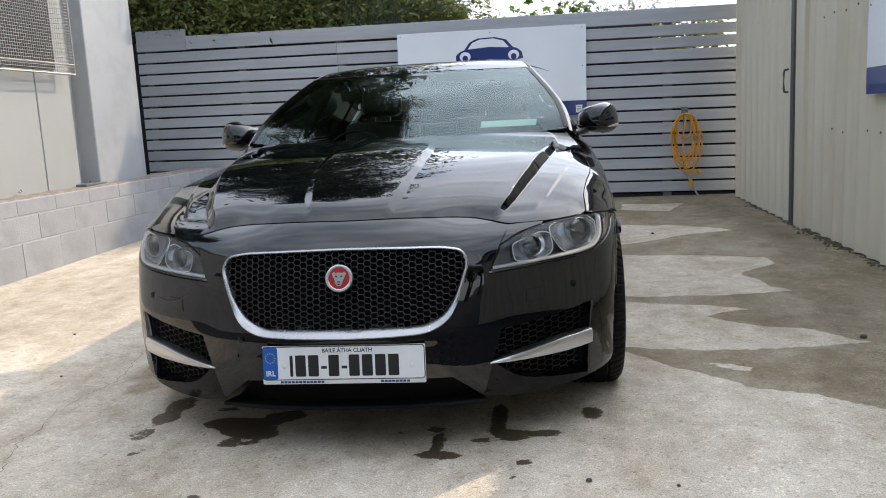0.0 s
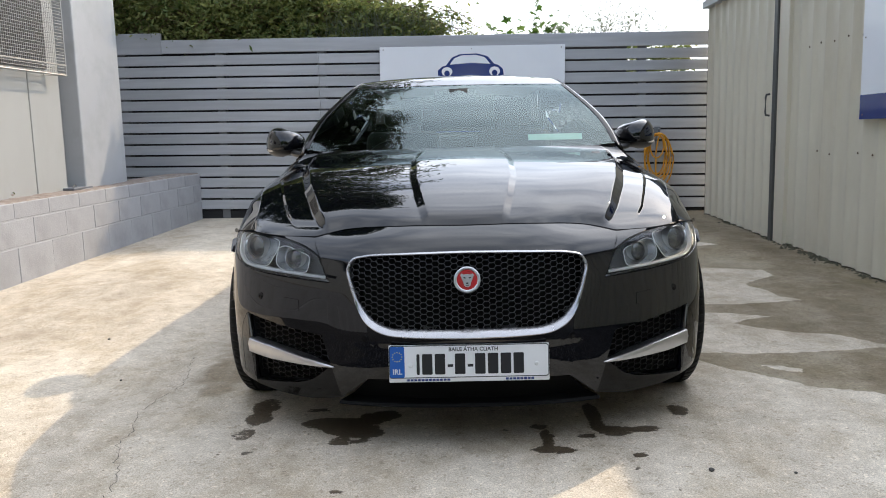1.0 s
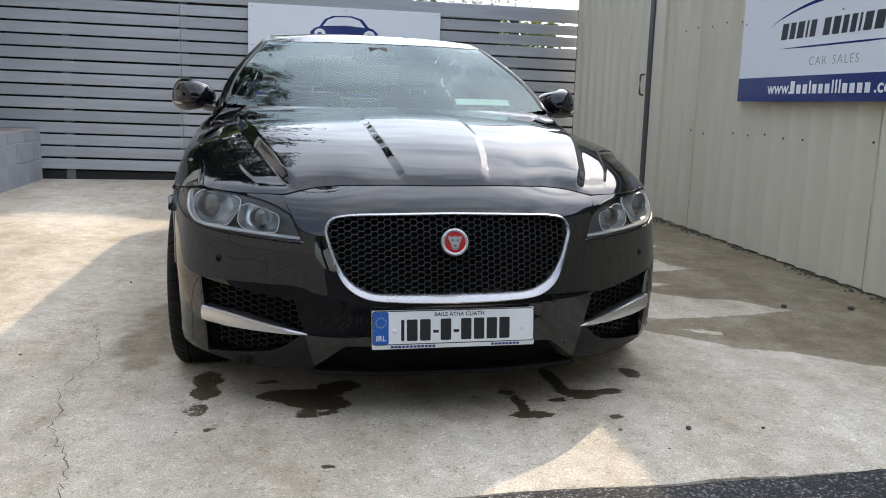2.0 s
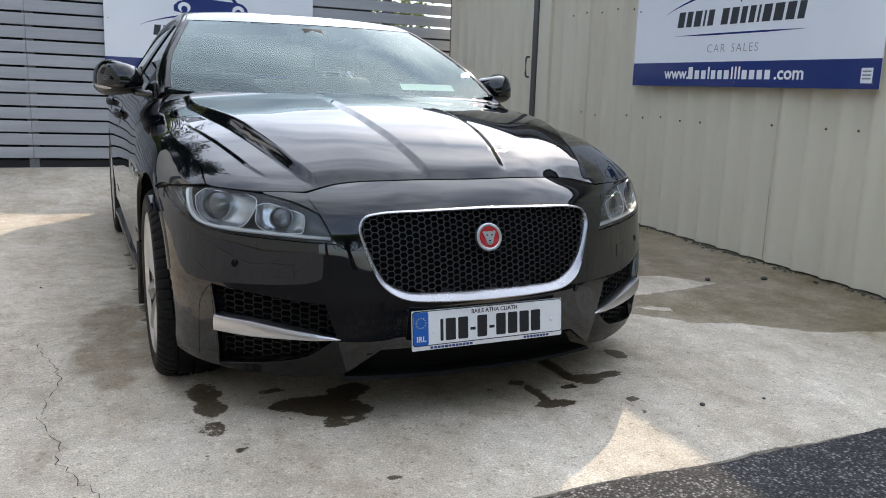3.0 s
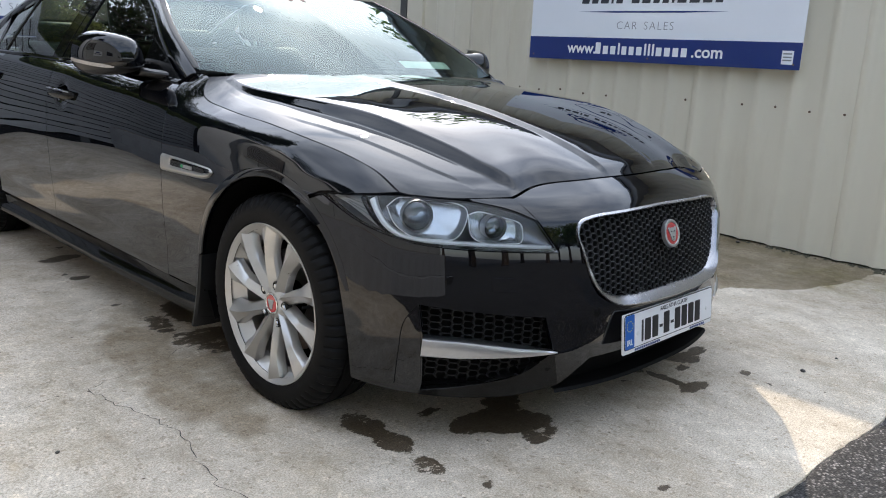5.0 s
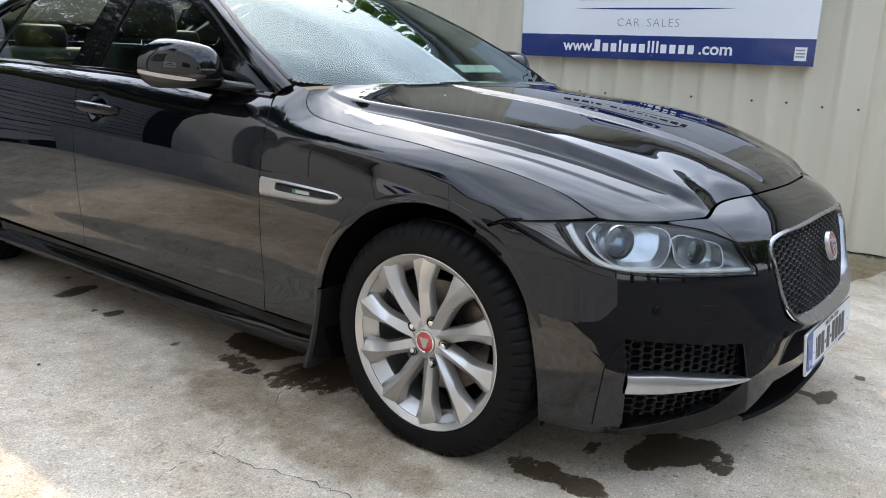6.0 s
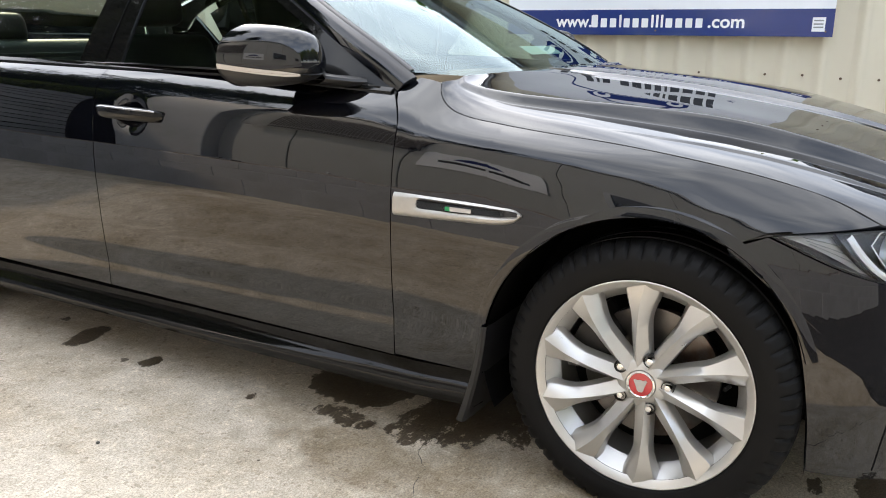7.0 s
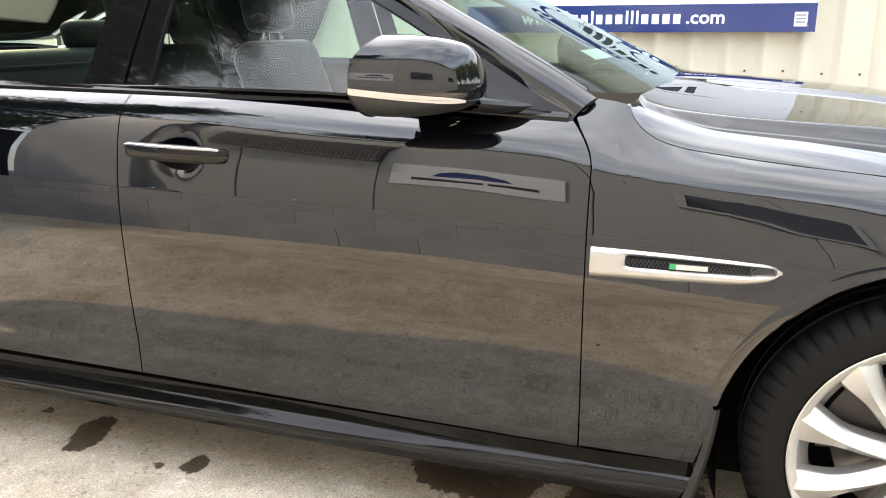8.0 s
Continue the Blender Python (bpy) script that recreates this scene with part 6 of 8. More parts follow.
for _sx in (-1, 1):
    panel("inner_side", [S([Y(1.27, 0.20), Y(2.0, 0.20), Y(2.8, 0.20), Y(3.38, 0.2)], [Y(1.30, 0.86), Y(2.0, 0.95), Y(2.8, 0.97), Y(3.38, 0.97)], 8, 8, -0.035)], VOID, car, 0.0, (_sx,))
    for yc in (ARCH_Y, REAR_Y):
        rows, lip = [], []
        for a in np.linspace(radians(-22), radians(202), 40):
            y, z = yc + ((0.358 if math.cos(a) < 0 and yc == ARCH_Y else ARCH_R + 0.006)) * (-1 if math.cos(a) < 0 and math.sin(a) < 0 else math.cos(a)), ARCH_Z + (ARCH_R + 0.006) * math.sin(a)
            lip.append((float(skin(*Y(y, max(z, 0.19)))[0]) - 0.014, y, z))
        rows.append(lip)
        rows.append([(0.60, y, z) for _, y, z in lip])
        rows.append([(0.59, yc + 0.01 * (-1 if math.cos(a) < 0 and math.sin(a) < 0 else math.cos(a)), ARCH_Z + 0.01 * math.sin(a)) for a in np.linspace(radians(-22), radians(202), 40)])
        panel("wheel_arch_liner", [np.array(rows)], VOID, car, 0.0, (_sx,))
_bm = bmesh.new()
for lo, hi in (((-0.57, 0.30, 0.17), (0.57, 4.75, 0.24)), ((-0.86, 1.27, 0.18), (0.86, 3.38, 0.25)), ((-0.57, 0.25, 0.2), (0.57, 1.30, 0.62)), ((-0.80, 1.26, 0.2), (0.80, 1.42, 0.86)), ((-0.57, 3.6, 0.2), (0.57, 4.8, 0.9))):
    add_box(_bm, lo, hi, 0.01, None, 1)
part("underbody", _bm, VOID, car)


# ---- grille, badge, plate ----
def inside(px, pz, poly):
    hit = False
    n = len(poly)
    for i in range(n):
        (ax, az), (bx, bz) = poly[i], poly[i - 1]
        if (az > pz) != (bz > pz) and px < (bx - ax) * (pz - az) / (bz - az) + ax:
            hit = not hit
    return hit


class Nose:
    """Quick map from x across and height to the skin of the nose."""
    def __init__(self):
        self.tab = np.array([[X(float(x), float(z))[0] for x in np.linspace(0, 0.86, 87)] for z in np.linspace(0.15, 0.76, 62)])

    def s(self, x, z):
        fx = np.clip(abs(x) / 0.01, 0, 85.99)
        fz = np.clip((z - 0.15) / 0.01, 0, 60.99)
        i, j = int(fx), int(fz)
        a, b = fx - i, fz - j
        t = self.tab
        return (1 - a) * (1 - b) * t[j, i] + a * (1 - b) * t[j, i + 1] + (1 - a) * b * t[j + 1, i] + a * b * t[j + 1, i + 1]

    def at(self, x, z, out=0.0):
        p = skin(np.array([self.s(x, z)]), np.array([z]), out)[0]
        return np.array((math.copysign(p[0], x) if x else p[0], p[1], p[2]))


nose = Nose()


def honeycomb(name, poly, out, depth, parent, w=0.0262, h=0.0190, bar=0.0008, slant=0.0, sxs=(1,), flat_half=0.0078, material=None):
    """Honeycomb bars filling an outline on the nose."""
    vs, fs = [], []
    x_lo, x_hi = min(p[0] for p in poly), max(p[0] for p in poly)
    z_lo, z_hi = min(p[1] for p in poly), max(p[1] for p in poly)
    pitch = w / 2 + flat_half
    for i in range(int(x_lo / pitch) - 1, int(x_hi / pitch) + 2):
        for j in range(int(z_lo / h) - 2, int(z_hi / h) + 3):
            cx, cz = pitch * i, h * (j + 0.5 * (i % 2))
            ring = [(cx + w / 2, cz), (cx + flat_half, cz + h / 2), (cx - flat_half, cz + h / 2), (cx - w / 2, cz)]
            for (ax, az), (bx, bz) in zip(ring, ring[1:]):
                az2, bz2 = az + slant * ax, bz + slant * bx
                if not inside((ax + bx) / 2, (az2 + bz2) / 2, poly):
                    continue
                d = Vector((bx - ax, bz2 - az2)).normalized() * bar
                for sx in sxs:
                    o = len(vs)
                    for (qx, qz) in ((ax, az2), (bx, bz2)):
                        for side in (-1, 1):
                            p = nose.at(qx - d.y * side, qz + d.x * side, out)
                            vs += [(sx * p[0], p[1], p[2]), (sx * p[0], p[1] + depth, p[2])]
                    fs += [(o, o + 4, o + 6, o + 2), (o, o + 1, o + 5, o + 4), (o + 2, o + 6, o + 7, o + 3)]
    return mesh(name, vs, fs, material or MESHBAR, parent, smooth=False)


INNER = [(0, 0.669), (0.2, 0.666), (0.335, 0.660), (0.377, 0.648), (0.392, 0.622), (0.383, 0.577), (0.357, 0.508), (0.330, 0.470), (0.299, 0.449), (0.258, 0.435), (0.17, 0.430), (0, 0.429)]
_o, _i = line([X(*p) for p in GRILLE], 10), line([X(*p) for p in INNER], 10)
_rows = []
for t, out in ((-0.06, -0.004), (0.0, 0.002), (0.12, 0.006), (0.5, 0.007), (0.85, 0.004), (1.0, -0.004), (1.04, -0.02)):
    q = _o * (1 - t) + _i * t
    # towards the bottom the ring becomes a ledge that faces up
    low = smooth01(0.53, 0.43, q[:, 1])
    _rows.append(skin(np.maximum(q[:, 0], 0), q[:, 1], out + low * (0.014 - 0.026 * max(0.0, t))))
grille = panel("grille", [np.array(_rows)], GRILLECHROME, car, 0.0, label="silver grille surround around a black honeycomb mesh")
_poly = [(x, z) for x, z in line(INNER, 6)]
_poly = _poly + [(-x, z) for x, z in _poly[::-1]]
honeycomb("grille_mesh", _poly, -0.012, 0.007, grille)
panel("grille_backing", [S([X(*p) for p in INNER[:6]], [X(*p) for p in INNER[:5:-1]], 8, 8, -0.045)], VOID, grille, 0.0)

_tilt = -math.degrees(math.atan2(0.030, 0.10))
badge = empty("badge", Matrix.Translation((0, 0.020, 0.589)) @ pose(0, 0, 0, 90 + _tilt, 0, 0))
badge.parent = car
v, f = lathe([(0.0, 0.0), (0.0, 0.0335), (0.0035, 0.0340), (0.0045, 0.0360), (0.0050, 0.0400), (0.0035, 0.0435), (-0.008, 0.0445)], 48, "z")
mesh("badge_ring", v, f, SATINCHROME, badge)
flat("badge_disc", ellipse(0, 0, 0.0337, 0.0337, 40), BADGE_RED, badge, pose(0, 0, 0.001), 0.002)
HEAD = [(-0.0225, 0.0155), (-0.0175, 0.0200), (-0.0110, 0.0165), (0.0, 0.0185), (0.0110, 0.0165), (0.0175, 0.0200), (0.0225, 0.0155), (0.0190, 0.0060), (0.0150, -0.0030),
        (0.0120, -0.0110), (0.0105, -0.0190), (0.0050, -0.0240), (-0.0050, -0.0240), (-0.0105, -0.0190), (-0.0120, -0.0110), (-0.0150, -0.0030), (-0.0190, 0.0060)]
flat("badge_emblem", HEAD, EMBLEM, badge, pose(0, 0, 0.003), 0.003)
for _pts in ([(-0.013, 0.006), (-0.006, 0.003), (-0.004, 0.006), (-0.010, 0.009)], [(0.013, 0.006), (0.006, 0.003), (0.004, 0.006), (0.010, 0.009)],
             [(-0.005, -0.010), (0.005, -0.010), (0.003, -0.014), (-0.003, -0.014)], [(-0.006, -0.018), (0.006, -0.018), (0.003, -0.0205), (-0.003, -0.0205)]):
    flat("badge_shade", _pts, BLACK, badge, pose(0, 0, 0.0062), 0.0004)

plate = empty("number_plate", Matrix.Translation((0, -0.012, 0.318)) @ pose(0, 0, 0, 90 - 6, 0, 0), "")
plate.parent = car
plate["label"] = "white number plate with a blue band in a white holder"
part("plate_holder", box_bm((-0.2635, -0.0615, -0.010), (0.2635, 0.0615, 0.0), 0.004, 2), PLATE_WHITE, plate)
flat("plate_border", rect(-0.2625, -0.0475, 0.2625, 0.0605, 0.010), PLATE_BLACK, plate, pose(0, 0, 0.0003), 0.0006)
flat("plate_face", rect(-0.2595, -0.0445, 0.2595, 0.0575, 0.008), PLATE_WHITE, plate, pose(0, 0, 0.0013), 0.0008)
flat("country_band", rect(-0.2595, -0.0445, -0.2115, 0.0575, 0.006), PLATE_BLUE, plate, pose(0, 0, 0.0024), 0.0006)
text_mesh("country_letters", "IRL", 0.024, STUD, plate, pose(-0.2355, -0.026, 0.0034), 0.0002, bold=0.0005)
for k in range(12):
    a = 2 * math.pi * k / 12
    flat("star", ellipse(-0.2355 + 0.0155 * math.cos(a), 0.024 + 0.0155 * math.sin(a), 0.0019, 0.0019, 5), STAR, plate, pose(0, 0, 0.0031), 0.0003)
text_mesh("county_letters", "BAILE \u00c1THA CLIATH", 0.0178, PLATE_BLACK, plate, pose(0.015, 0.0455, 0.0024), 0.0002, bold=0.0003)
_x = -0.172
for w in (0.016, 0.040, 0.040, -0.022, 0.040, -0.022, 0.040, 0.040, 0.040, 0.040):
    if w < 0:
        flat("plate_bar", rect(_x, -0.012, _x - w - 0.004, -0.003), PLATE_BLACK, plate, pose(0, 0, 0.0024), 0.0005)
    else:
        flat("plate_bar", rect(_x, -0.036, _x + w - 0.006, 0.032, 0.004), PLATE_BLACK, plate, pose(0, 0, 0.0024), 0.0005)
    _x += abs(w) + 0.002
for a, b in ((-0.205, -0.06), (0.12, 0.215)):
    n = 12 if a < 0 else 8
    for k in range(n):
        w = (b - a) / n
        flat("dealer_bar", rect(a + k * w, -0.0575, a + (k + 0.8) * w, -0.0505), PLATE_TEXT_BLUE, plate, pose(0, 0, 0.0004), 0.0004)
for x in (-0.192, 0.222):
    v, f = lathe([(0.003, 0.0), (0.0025, 0.005), (0.0, 0.0075)], 16, "z")
    mesh("plate_stud", [(p[0] + x, p[1] - 0.005, p[2] + 0.0022) for p in v], f, STUD, plate)

# ---- front lamps and side inlets ----
HB = [X(0.466, 0.577), X(0.6, 0.583), X(0.72, 0.591), X(0.80, 0.602), Y(0.45, 0.640), Y(0.598, 0.7005)]
HT = [X(0.506, 0.659), X(0.565, 0.687), X(0.645, 0.707), X(0.73, 0.7155), Y(0.40, 0.7195), Y(0.601, 0.7035)]


def build_lamp(sx):
    lamp = panel("headlight", [S(HB, HT, 10, 14, -0.002)], LAMP_GLASS, car, 0.0, (sx,), "clear headlight with two round projectors and a white light strip")
    lamp.visible_shadow = False
    g = strip(HB, HT, 12, 14)
    t = np.linspace(0, 1, g.shape[0])[:, None]
    u = np.linspace(0, 1, g.shape[1])[None, :]
    depth = 0.07 * np.clip(np.sin(math.pi * t) ** 0.45, 0, 1) * np.clip(np.sin(math.pi * np.clip(u, 0.0, 1)) ** 0.4, 0, 1) + 0.001
    panel("lamp_housing", [skin(g[..., 0], g[..., 1], -depth)], LAMP_GREY, lamp, 0.0, (sx,))
    # dark rim all round
    e = np.vstack([line(HB, 14), line(HT, 14)[::-1], line(HB, 14)[:1]])
    c = np.array([e[:, 0].mean(), 0.655])
    e2 = e + (c - e) / np.linalg.norm(c - e, axis=1)[:, None] * 0.006
    panel("lamp_rim", [np.array([skin(e[:, 0], e[:, 1], -0.0015), skin(e2[:, 0], e2[:, 1], -0.0015), skin(e2[:, 0], e2[:, 1], -0.012)])], GLOSS, lamp, 0.0, (sx,))
    def at(y, z, d=0.0):
        """Place along the plan of the lamp at y and z, d metres behind its lens."""
        q = skin(S_GRID[:260], np.full(260, z), -d)
        return (float(np.interp(y, q[:, 1], S_GRID[:260])), z)

    def ribbon(name, pts, w0, w1, deep, material, parent):
        j = line(pts, 10)
        d = np.gradient(j, axis=0)
        nrm = np.stack([-d[:, 1], d[:, 0]], -1)
        nrm /= np.linalg.norm(nrm, axis=1)[:, None]
        w = np.linspace(w0, w1, len(j))[:, None]
        return panel(name, [np.array([skin((j + nrm * w * a)[:, 0], (j + nrm * w * a)[:, 1], o - deep) for a, o in ((-1, -0.014), (-0.9, -0.003), (0, 0), (0.9, -0.003), (1, -0.014))])], material, parent, 0.0, (sx,))
    # J-shaped light strip, with a dark bar outside of it
    ribbon("light_strip", [X(0.482, 0.5895), X(0.6, 0.5955), X(0.70, 0.6020), at(0.315, 0.6085), at(0.352, 0.617), at(0.388, 0.637), at(0.424, 0.671), at(0.454, 0.707)], 0.0046, 0.0082, 0.005, DRL, lamp)
    ribbon("lamp_bar", [at(0.385, 0.622), at(0.415, 0.642), at(0.450, 0.673), at(0.484, 0.708)], 0.003, 0.006, 0.007, GLOSS, lamp)
    # side marker with fine cross bars
    a = [at(0.406, 0.622, 0.02), at(0.46, 0.652, 0.02), at(0.52, 0.680, 0.02), at(0.580, 0.699, 0.02)]
    b = [at(0.492, 0.711, 0.02), at(0.52, 0.710, 0.02), at(0.55, 0.708, 0.02), at(0.582, 0.703, 0.02)]
    mark = panel("side_marker", [S(a, b, 6, 6, -0.02)], LAMP_SMOKE, lamp, 0.0, (sx,))
    for k in (0.30, 0.50, 0.70):
        p = [(a[i][0] * (1 - k) + b[i][0] * k, a[i][1] * (1 - k) + b[i][1] * k) for i in (0, 1, 2)]
        ribbon("marker_rib", p, 0.0009, 0.0009, 0.017, LAMP_SILVER, mark)
    # projectors, each in a bright squared bowl with a fine white edge
    for ol, (lx, ly, lz), r, turn in (([at(0.418, 0.690, 0.02), at(0.405, 0.7125, 0.02), at(0.36, 0.7125, 0.02), at(0.312, 0.706, 0.02), at(0.276, 0.690, 0.02), at(0.263, 0.662, 0.02), at(0.268, 0.6150, 0.02), at(0.30, 0.6110, 0.02), at(0.345, 0.617, 0.02), at(0.385, 0.646, 0.02)], (0.768, 0.352, 0.669), 0.0430, 30),
                                      ([at(0.266, 0.676, 0.02), at(0.255, 0.6835, 0.02), at(0.22, 0.671, 0.02), at(0.184, 0.6535, 0.02), at(0.176, 0.640, 0.02), at(0.168, 0.6050, 0.02), at(0.185, 0.6005, 0.02), at(0.222, 0.6035, 0.02), at(0.245, 0.623, 0.02)], (0.603, 0.216, 0.6420), 0.0335, 22)):
        ring = spline(ol + ol[:1], 6)
        c = ring.mean(0)
        pt = lambda k, o: skin(c[0] + (ring[:, 0] - c[0]) * k, c[1] + (ring[:, 1] - c[1]) * k, o)
        tray = panel("projector_tray", [np.array([pt(1.0, -0.014), pt(0.97, -0.020), pt(0.88, -0.046), pt(0.4, -0.056), pt(0.02, -0.057)])], LAMP_SILVER, lamp, 0.0, (sx,))
        edge = [(sx * q[0], q[1], q[2]) for q in pt(1.0, -0.013)[:-1]]
        v, f = tube(edge, 0.0015, 6, True)
        # white stands in for the glint of a chrome edge
        mesh("bezel_edge", v, f, DRL, tray)
        face = Matrix.Translation((sx * lx, ly, lz)) @ pose(0, 0, 0, 90 - 4, 0, 0) @ pose(0, 0, 0, 0, sx * turn, 0)
        v, f = lathe([(-0.03, r * 0.98), (0.003, r * 1.015), (0.0045, r * 0.995), (0.002, r * 0.965), (-0.004, r * 0.94)], 48, "z")
        mesh("projector_ring", v, f, SATINCHROME, tray).matrix_world = face
        v, f = lathe([(-0.006 + 0.015 * math.sin(q), r * 0.95 * math.cos(q)) for q in np.linspace(0, math.pi / 2, 8)], 36, "z")
        mesh("projector_lens", v, f, BULB_GLASS, tray).matrix_world = face
        v, f = lathe([(-0.008, r * 0.94), (-0.024, r * 0.8), (-0.030, r * 0.35), (-0.026, 0.0)], 32, "z")
        mesh("projector_bowl", v, f, LAMP_GREY, tray).matrix_world = face
    return lamp


for _sx in (-1, 1):
    build_lamp(_sx)

FOG = [(0.50, 0.394), (0.60, 0.405), (0.70, 0.42), (0.80, 0.437), (0.793, 0.36), (0.786, 0.26), (0.783, 0.182), (0.66, 0.200), (0.55, 0.228), (0.468, 0.288)]


def build_inlet(sx):
    inl = panel("side_inlet", [S([X(0.466, 0.285), X(0.55, 0.226), X(0.66, 0.198), X(0.785, 0.18)], [X(0.498, 0.396), X(0.6, 0.407), X(0.7, 0.422), X(0.80, 0.439)], 6, 8, -0.06)],
                VOID, car, 0.0, (sx,), "black honeycomb side inlet with a silver blade")
    # walls of the recess
    e = line([C(X(*p)) for p in FOG] + [X(*FOG[0])], 6)
    panel("inlet_wall", [np.array([skin(e[:, 0], e[:, 1], o) for o in (-0.001, -0.03, -0.06)])], SATIN, inl, 0.0, (sx,))
    honeycomb("inlet_mesh", FOG, -0.028, 0.008, inl, 0.030, 0.0195, 0.0009, 0.10, (sx,), 0.0105, SATIN)
    # silver blade, pointed at its inner end
    n = 30
    xs = np.linspace(0.458, 0.792, n)
    t = (xs - 0.458) / 0.334
    zc_ = 0.2865 + 0.030 * t
    hh = 0.0255 * np.minimum(1, t / 0.75) ** 0.75 + 0.0012
    rows = []
    for a, o in ((-1, -0.03), (-1, 0.004), (-0.86, 0.010), (0.2, 0.013), (0.86, 0.008), (1, 0.002), (1, -0.03)):
        rows.append([nose.at(float(x), float(z + a * h), o * min(1, 0.35 + tt * 2)) for x, z, h, tt in zip(xs, zc_, hh, t)])
    panel("inlet_blade", [np.array(rows)], SATINCHROME, inl, 0.0, (sx,), "silver blade")
    # flush painted insert outside of the inlet, with a fine dark joint round it
    rim = [(0.880, 0.430), (0.911, 0.386), (0.924, 0.300), (0.934, 0.202)]
    panel("inlet_insert", [S([X(0.802, 0.434), X(0.797, 0.36), X(0.790, 0.27), X(0.784, 0.195)], rim, 6, 8, 0.0012)], PAINT, inl, 0.004, (sx,))
    q = line(rim, 10)
    v, f = tube([(sx * c[0], c[1], c[2]) for c in skin(q[:, 0] + 0.0015, q[:, 1], 0.0004)], 0.0013, 6)
    mesh("insert_joint", v, f, BLACK, inl)


for _sx in (-1, 1):
    build_inlet(_sx)


# ---- wheels ----
def build_wheel(sx, yc, turn):
    """Outer face towards +x of the wheel's own axes."""
    wz = 0.3215
    wheel = empty("wheel", pose(sx * 0.821, yc, wz, 0, 0, 0 if sx > 0 else 180) @ pose(0, 0, 0, turn, 0, 0))
    wheel.parent = car
    wheel["label"] = "ten-spoke silver alloy wheel with a black tyre"
    # tyre with tread notches at the shoulders
    prof = [(-0.098, 0.232), (-0.112, 0.254), (-0.119, 0.285), (-0.113, 0.312), (-0.098, 0.329), (-0.080, 0.3365), (-0.062, 0.338), (-0.060, 0.331), (-0.052, 0.331), (-0.050, 0.3385),
            (-0.006, 0.339), (-0.004, 0.331), (0.004, 0.331), (0.006, 0.339), (0.050, 0.3385), (0.052, 0.331), (0.060, 0.331), (0.062, 0.338), (0.080, 0.3365), (0.098, 0.329), (0.113, 0.312),
            (0.1175, 0.300), (0.1185, 0.292), (0.1195, 0.285), (0.118, 0.270), (0.115, 0.262), (0.114, 0.2575), (0.110, 0.2535), (0.105, 0.247), (0.098, 0.232)]
    n = 300
    vs, fs = [], []
    for k in range(n):
        a = 2 * math.pi * k / n
        notch = k % 5 == 0
        for x, r in prof:
            if notch and abs(x) > 0.063 and r > 0.310:
                r, x = r - 0.006, x * 0.98
            y, z = r * 1.008 * math.cos(a), r * 1.008 * math.sin(a)
            # flattened where it stands on the ground
            sink = -(wz - 0.001) - (y * math.sin(radians(turn)) + z * math.cos(radians(turn)))
            if sink > 0:
                y, z, x = y + sink * math.sin(radians(turn)), z + sink * math.cos(radians(turn)), x * (1 + 0.6 * sink)
            vs.append((x, y, z))
    m = len(prof)
    for k in range(n):
        q = (k + 1) % n
        for i in range(m - 1):
            fs.append((k * m + i, q * m + i, q * m + i + 1, k * m + i + 1))
    mesh("tyre", vs, fs, RUBBER, wheel, "black tyre", sharp=30)
    # rim barrel
    v, f = lathe([(0.100, 0.2285), (0.109, 0.238), (0.113, 0.2455), (0.1115, 0.2480), (0.1085, 0.2455), (0.1020, 0.2440), (0.0850, 0.2290), (0.0620, 0.2080), (0.0560, 0.2035), (0.040, 0.2030), (0.0, 0.2030), (-0.06, 0.205), (-0.095, 0.215), (-0.10, 0.23)], 96)
    v = [(x, y * 1.024, z * 1.024) for x, y, z in v]
    rim = mesh("rim", v, f, ALLOY, wheel, "silver alloy rim")
    # spokes
    for k in range(10):
        a0 = 2 * math.pi * k / 10
        vs, fs = [], []
        st = 16
        for i in range(st + 1):
            t = i / st
            r = 0.030 + 0.2200 * t
            wdt = 0.0190 + 0.0025 * t + 0.0210 * float(smooth01(0.55, 1.0, np.array(t)))
            xf = 0.087 + 0.012 * math.sin(math.pi * min(1, t * 0.8)) + 0.0120 * t
            th = 0.040 - 0.006 * t
            off = -0.006 * math.sin(math.pi * 0.9 * t) + 0.004 * t
            ridge = -0.55 + 0.75 * t
            for u, xx in ((-1.15, xf - th), (-1.0, xf - 0.014), (-0.88, xf - 0.008), (ridge, xf + 0.0040), (0.88, xf - 0.013), (1.0, xf - 0.019), (1.15, xf - th)):
                y, z = off + u * wdt, r
                vs.append((xx, y * math.cos(a0) - z * math.sin(a0), y * math.sin(a0) + z * math.cos(a0)))
        for i in range(st):
            for q in range(6):
                fs.append((i * 7 + q, i * 7 + q + 1, (i + 1) * 7 + q + 1, (i + 1) * 7 + q))
        fs.append(tuple(st * 7 + q for q in range(7)))
        mesh("spoke", vs, fs, ALLOY, rim, sharp=28)
    v, f = lathe([(0.05, 0.066), (0.078, 0.062), (0.086, 0.055), (0.091, 0.044), (0.094, 0.036), (0.090, 0.034), (0.05, 0.0)], 48)
    mesh("hub", v, f, ALLOY, rim)
    v, f = lathe([(0.090, 0.0345), (0.097, 0.0335), (0.098, 0.030), (0.096, 0.0275)], 40)
    mesh("cap_ring", v, f, CHROME, rim)
    v, f = lathe([(0.0955, 0.0285), (0.0975, 0.020), (0.098, 0.0)], 32)
    mesh("centre_cap", v, f, BADGE_RED, rim, "red centre cap")
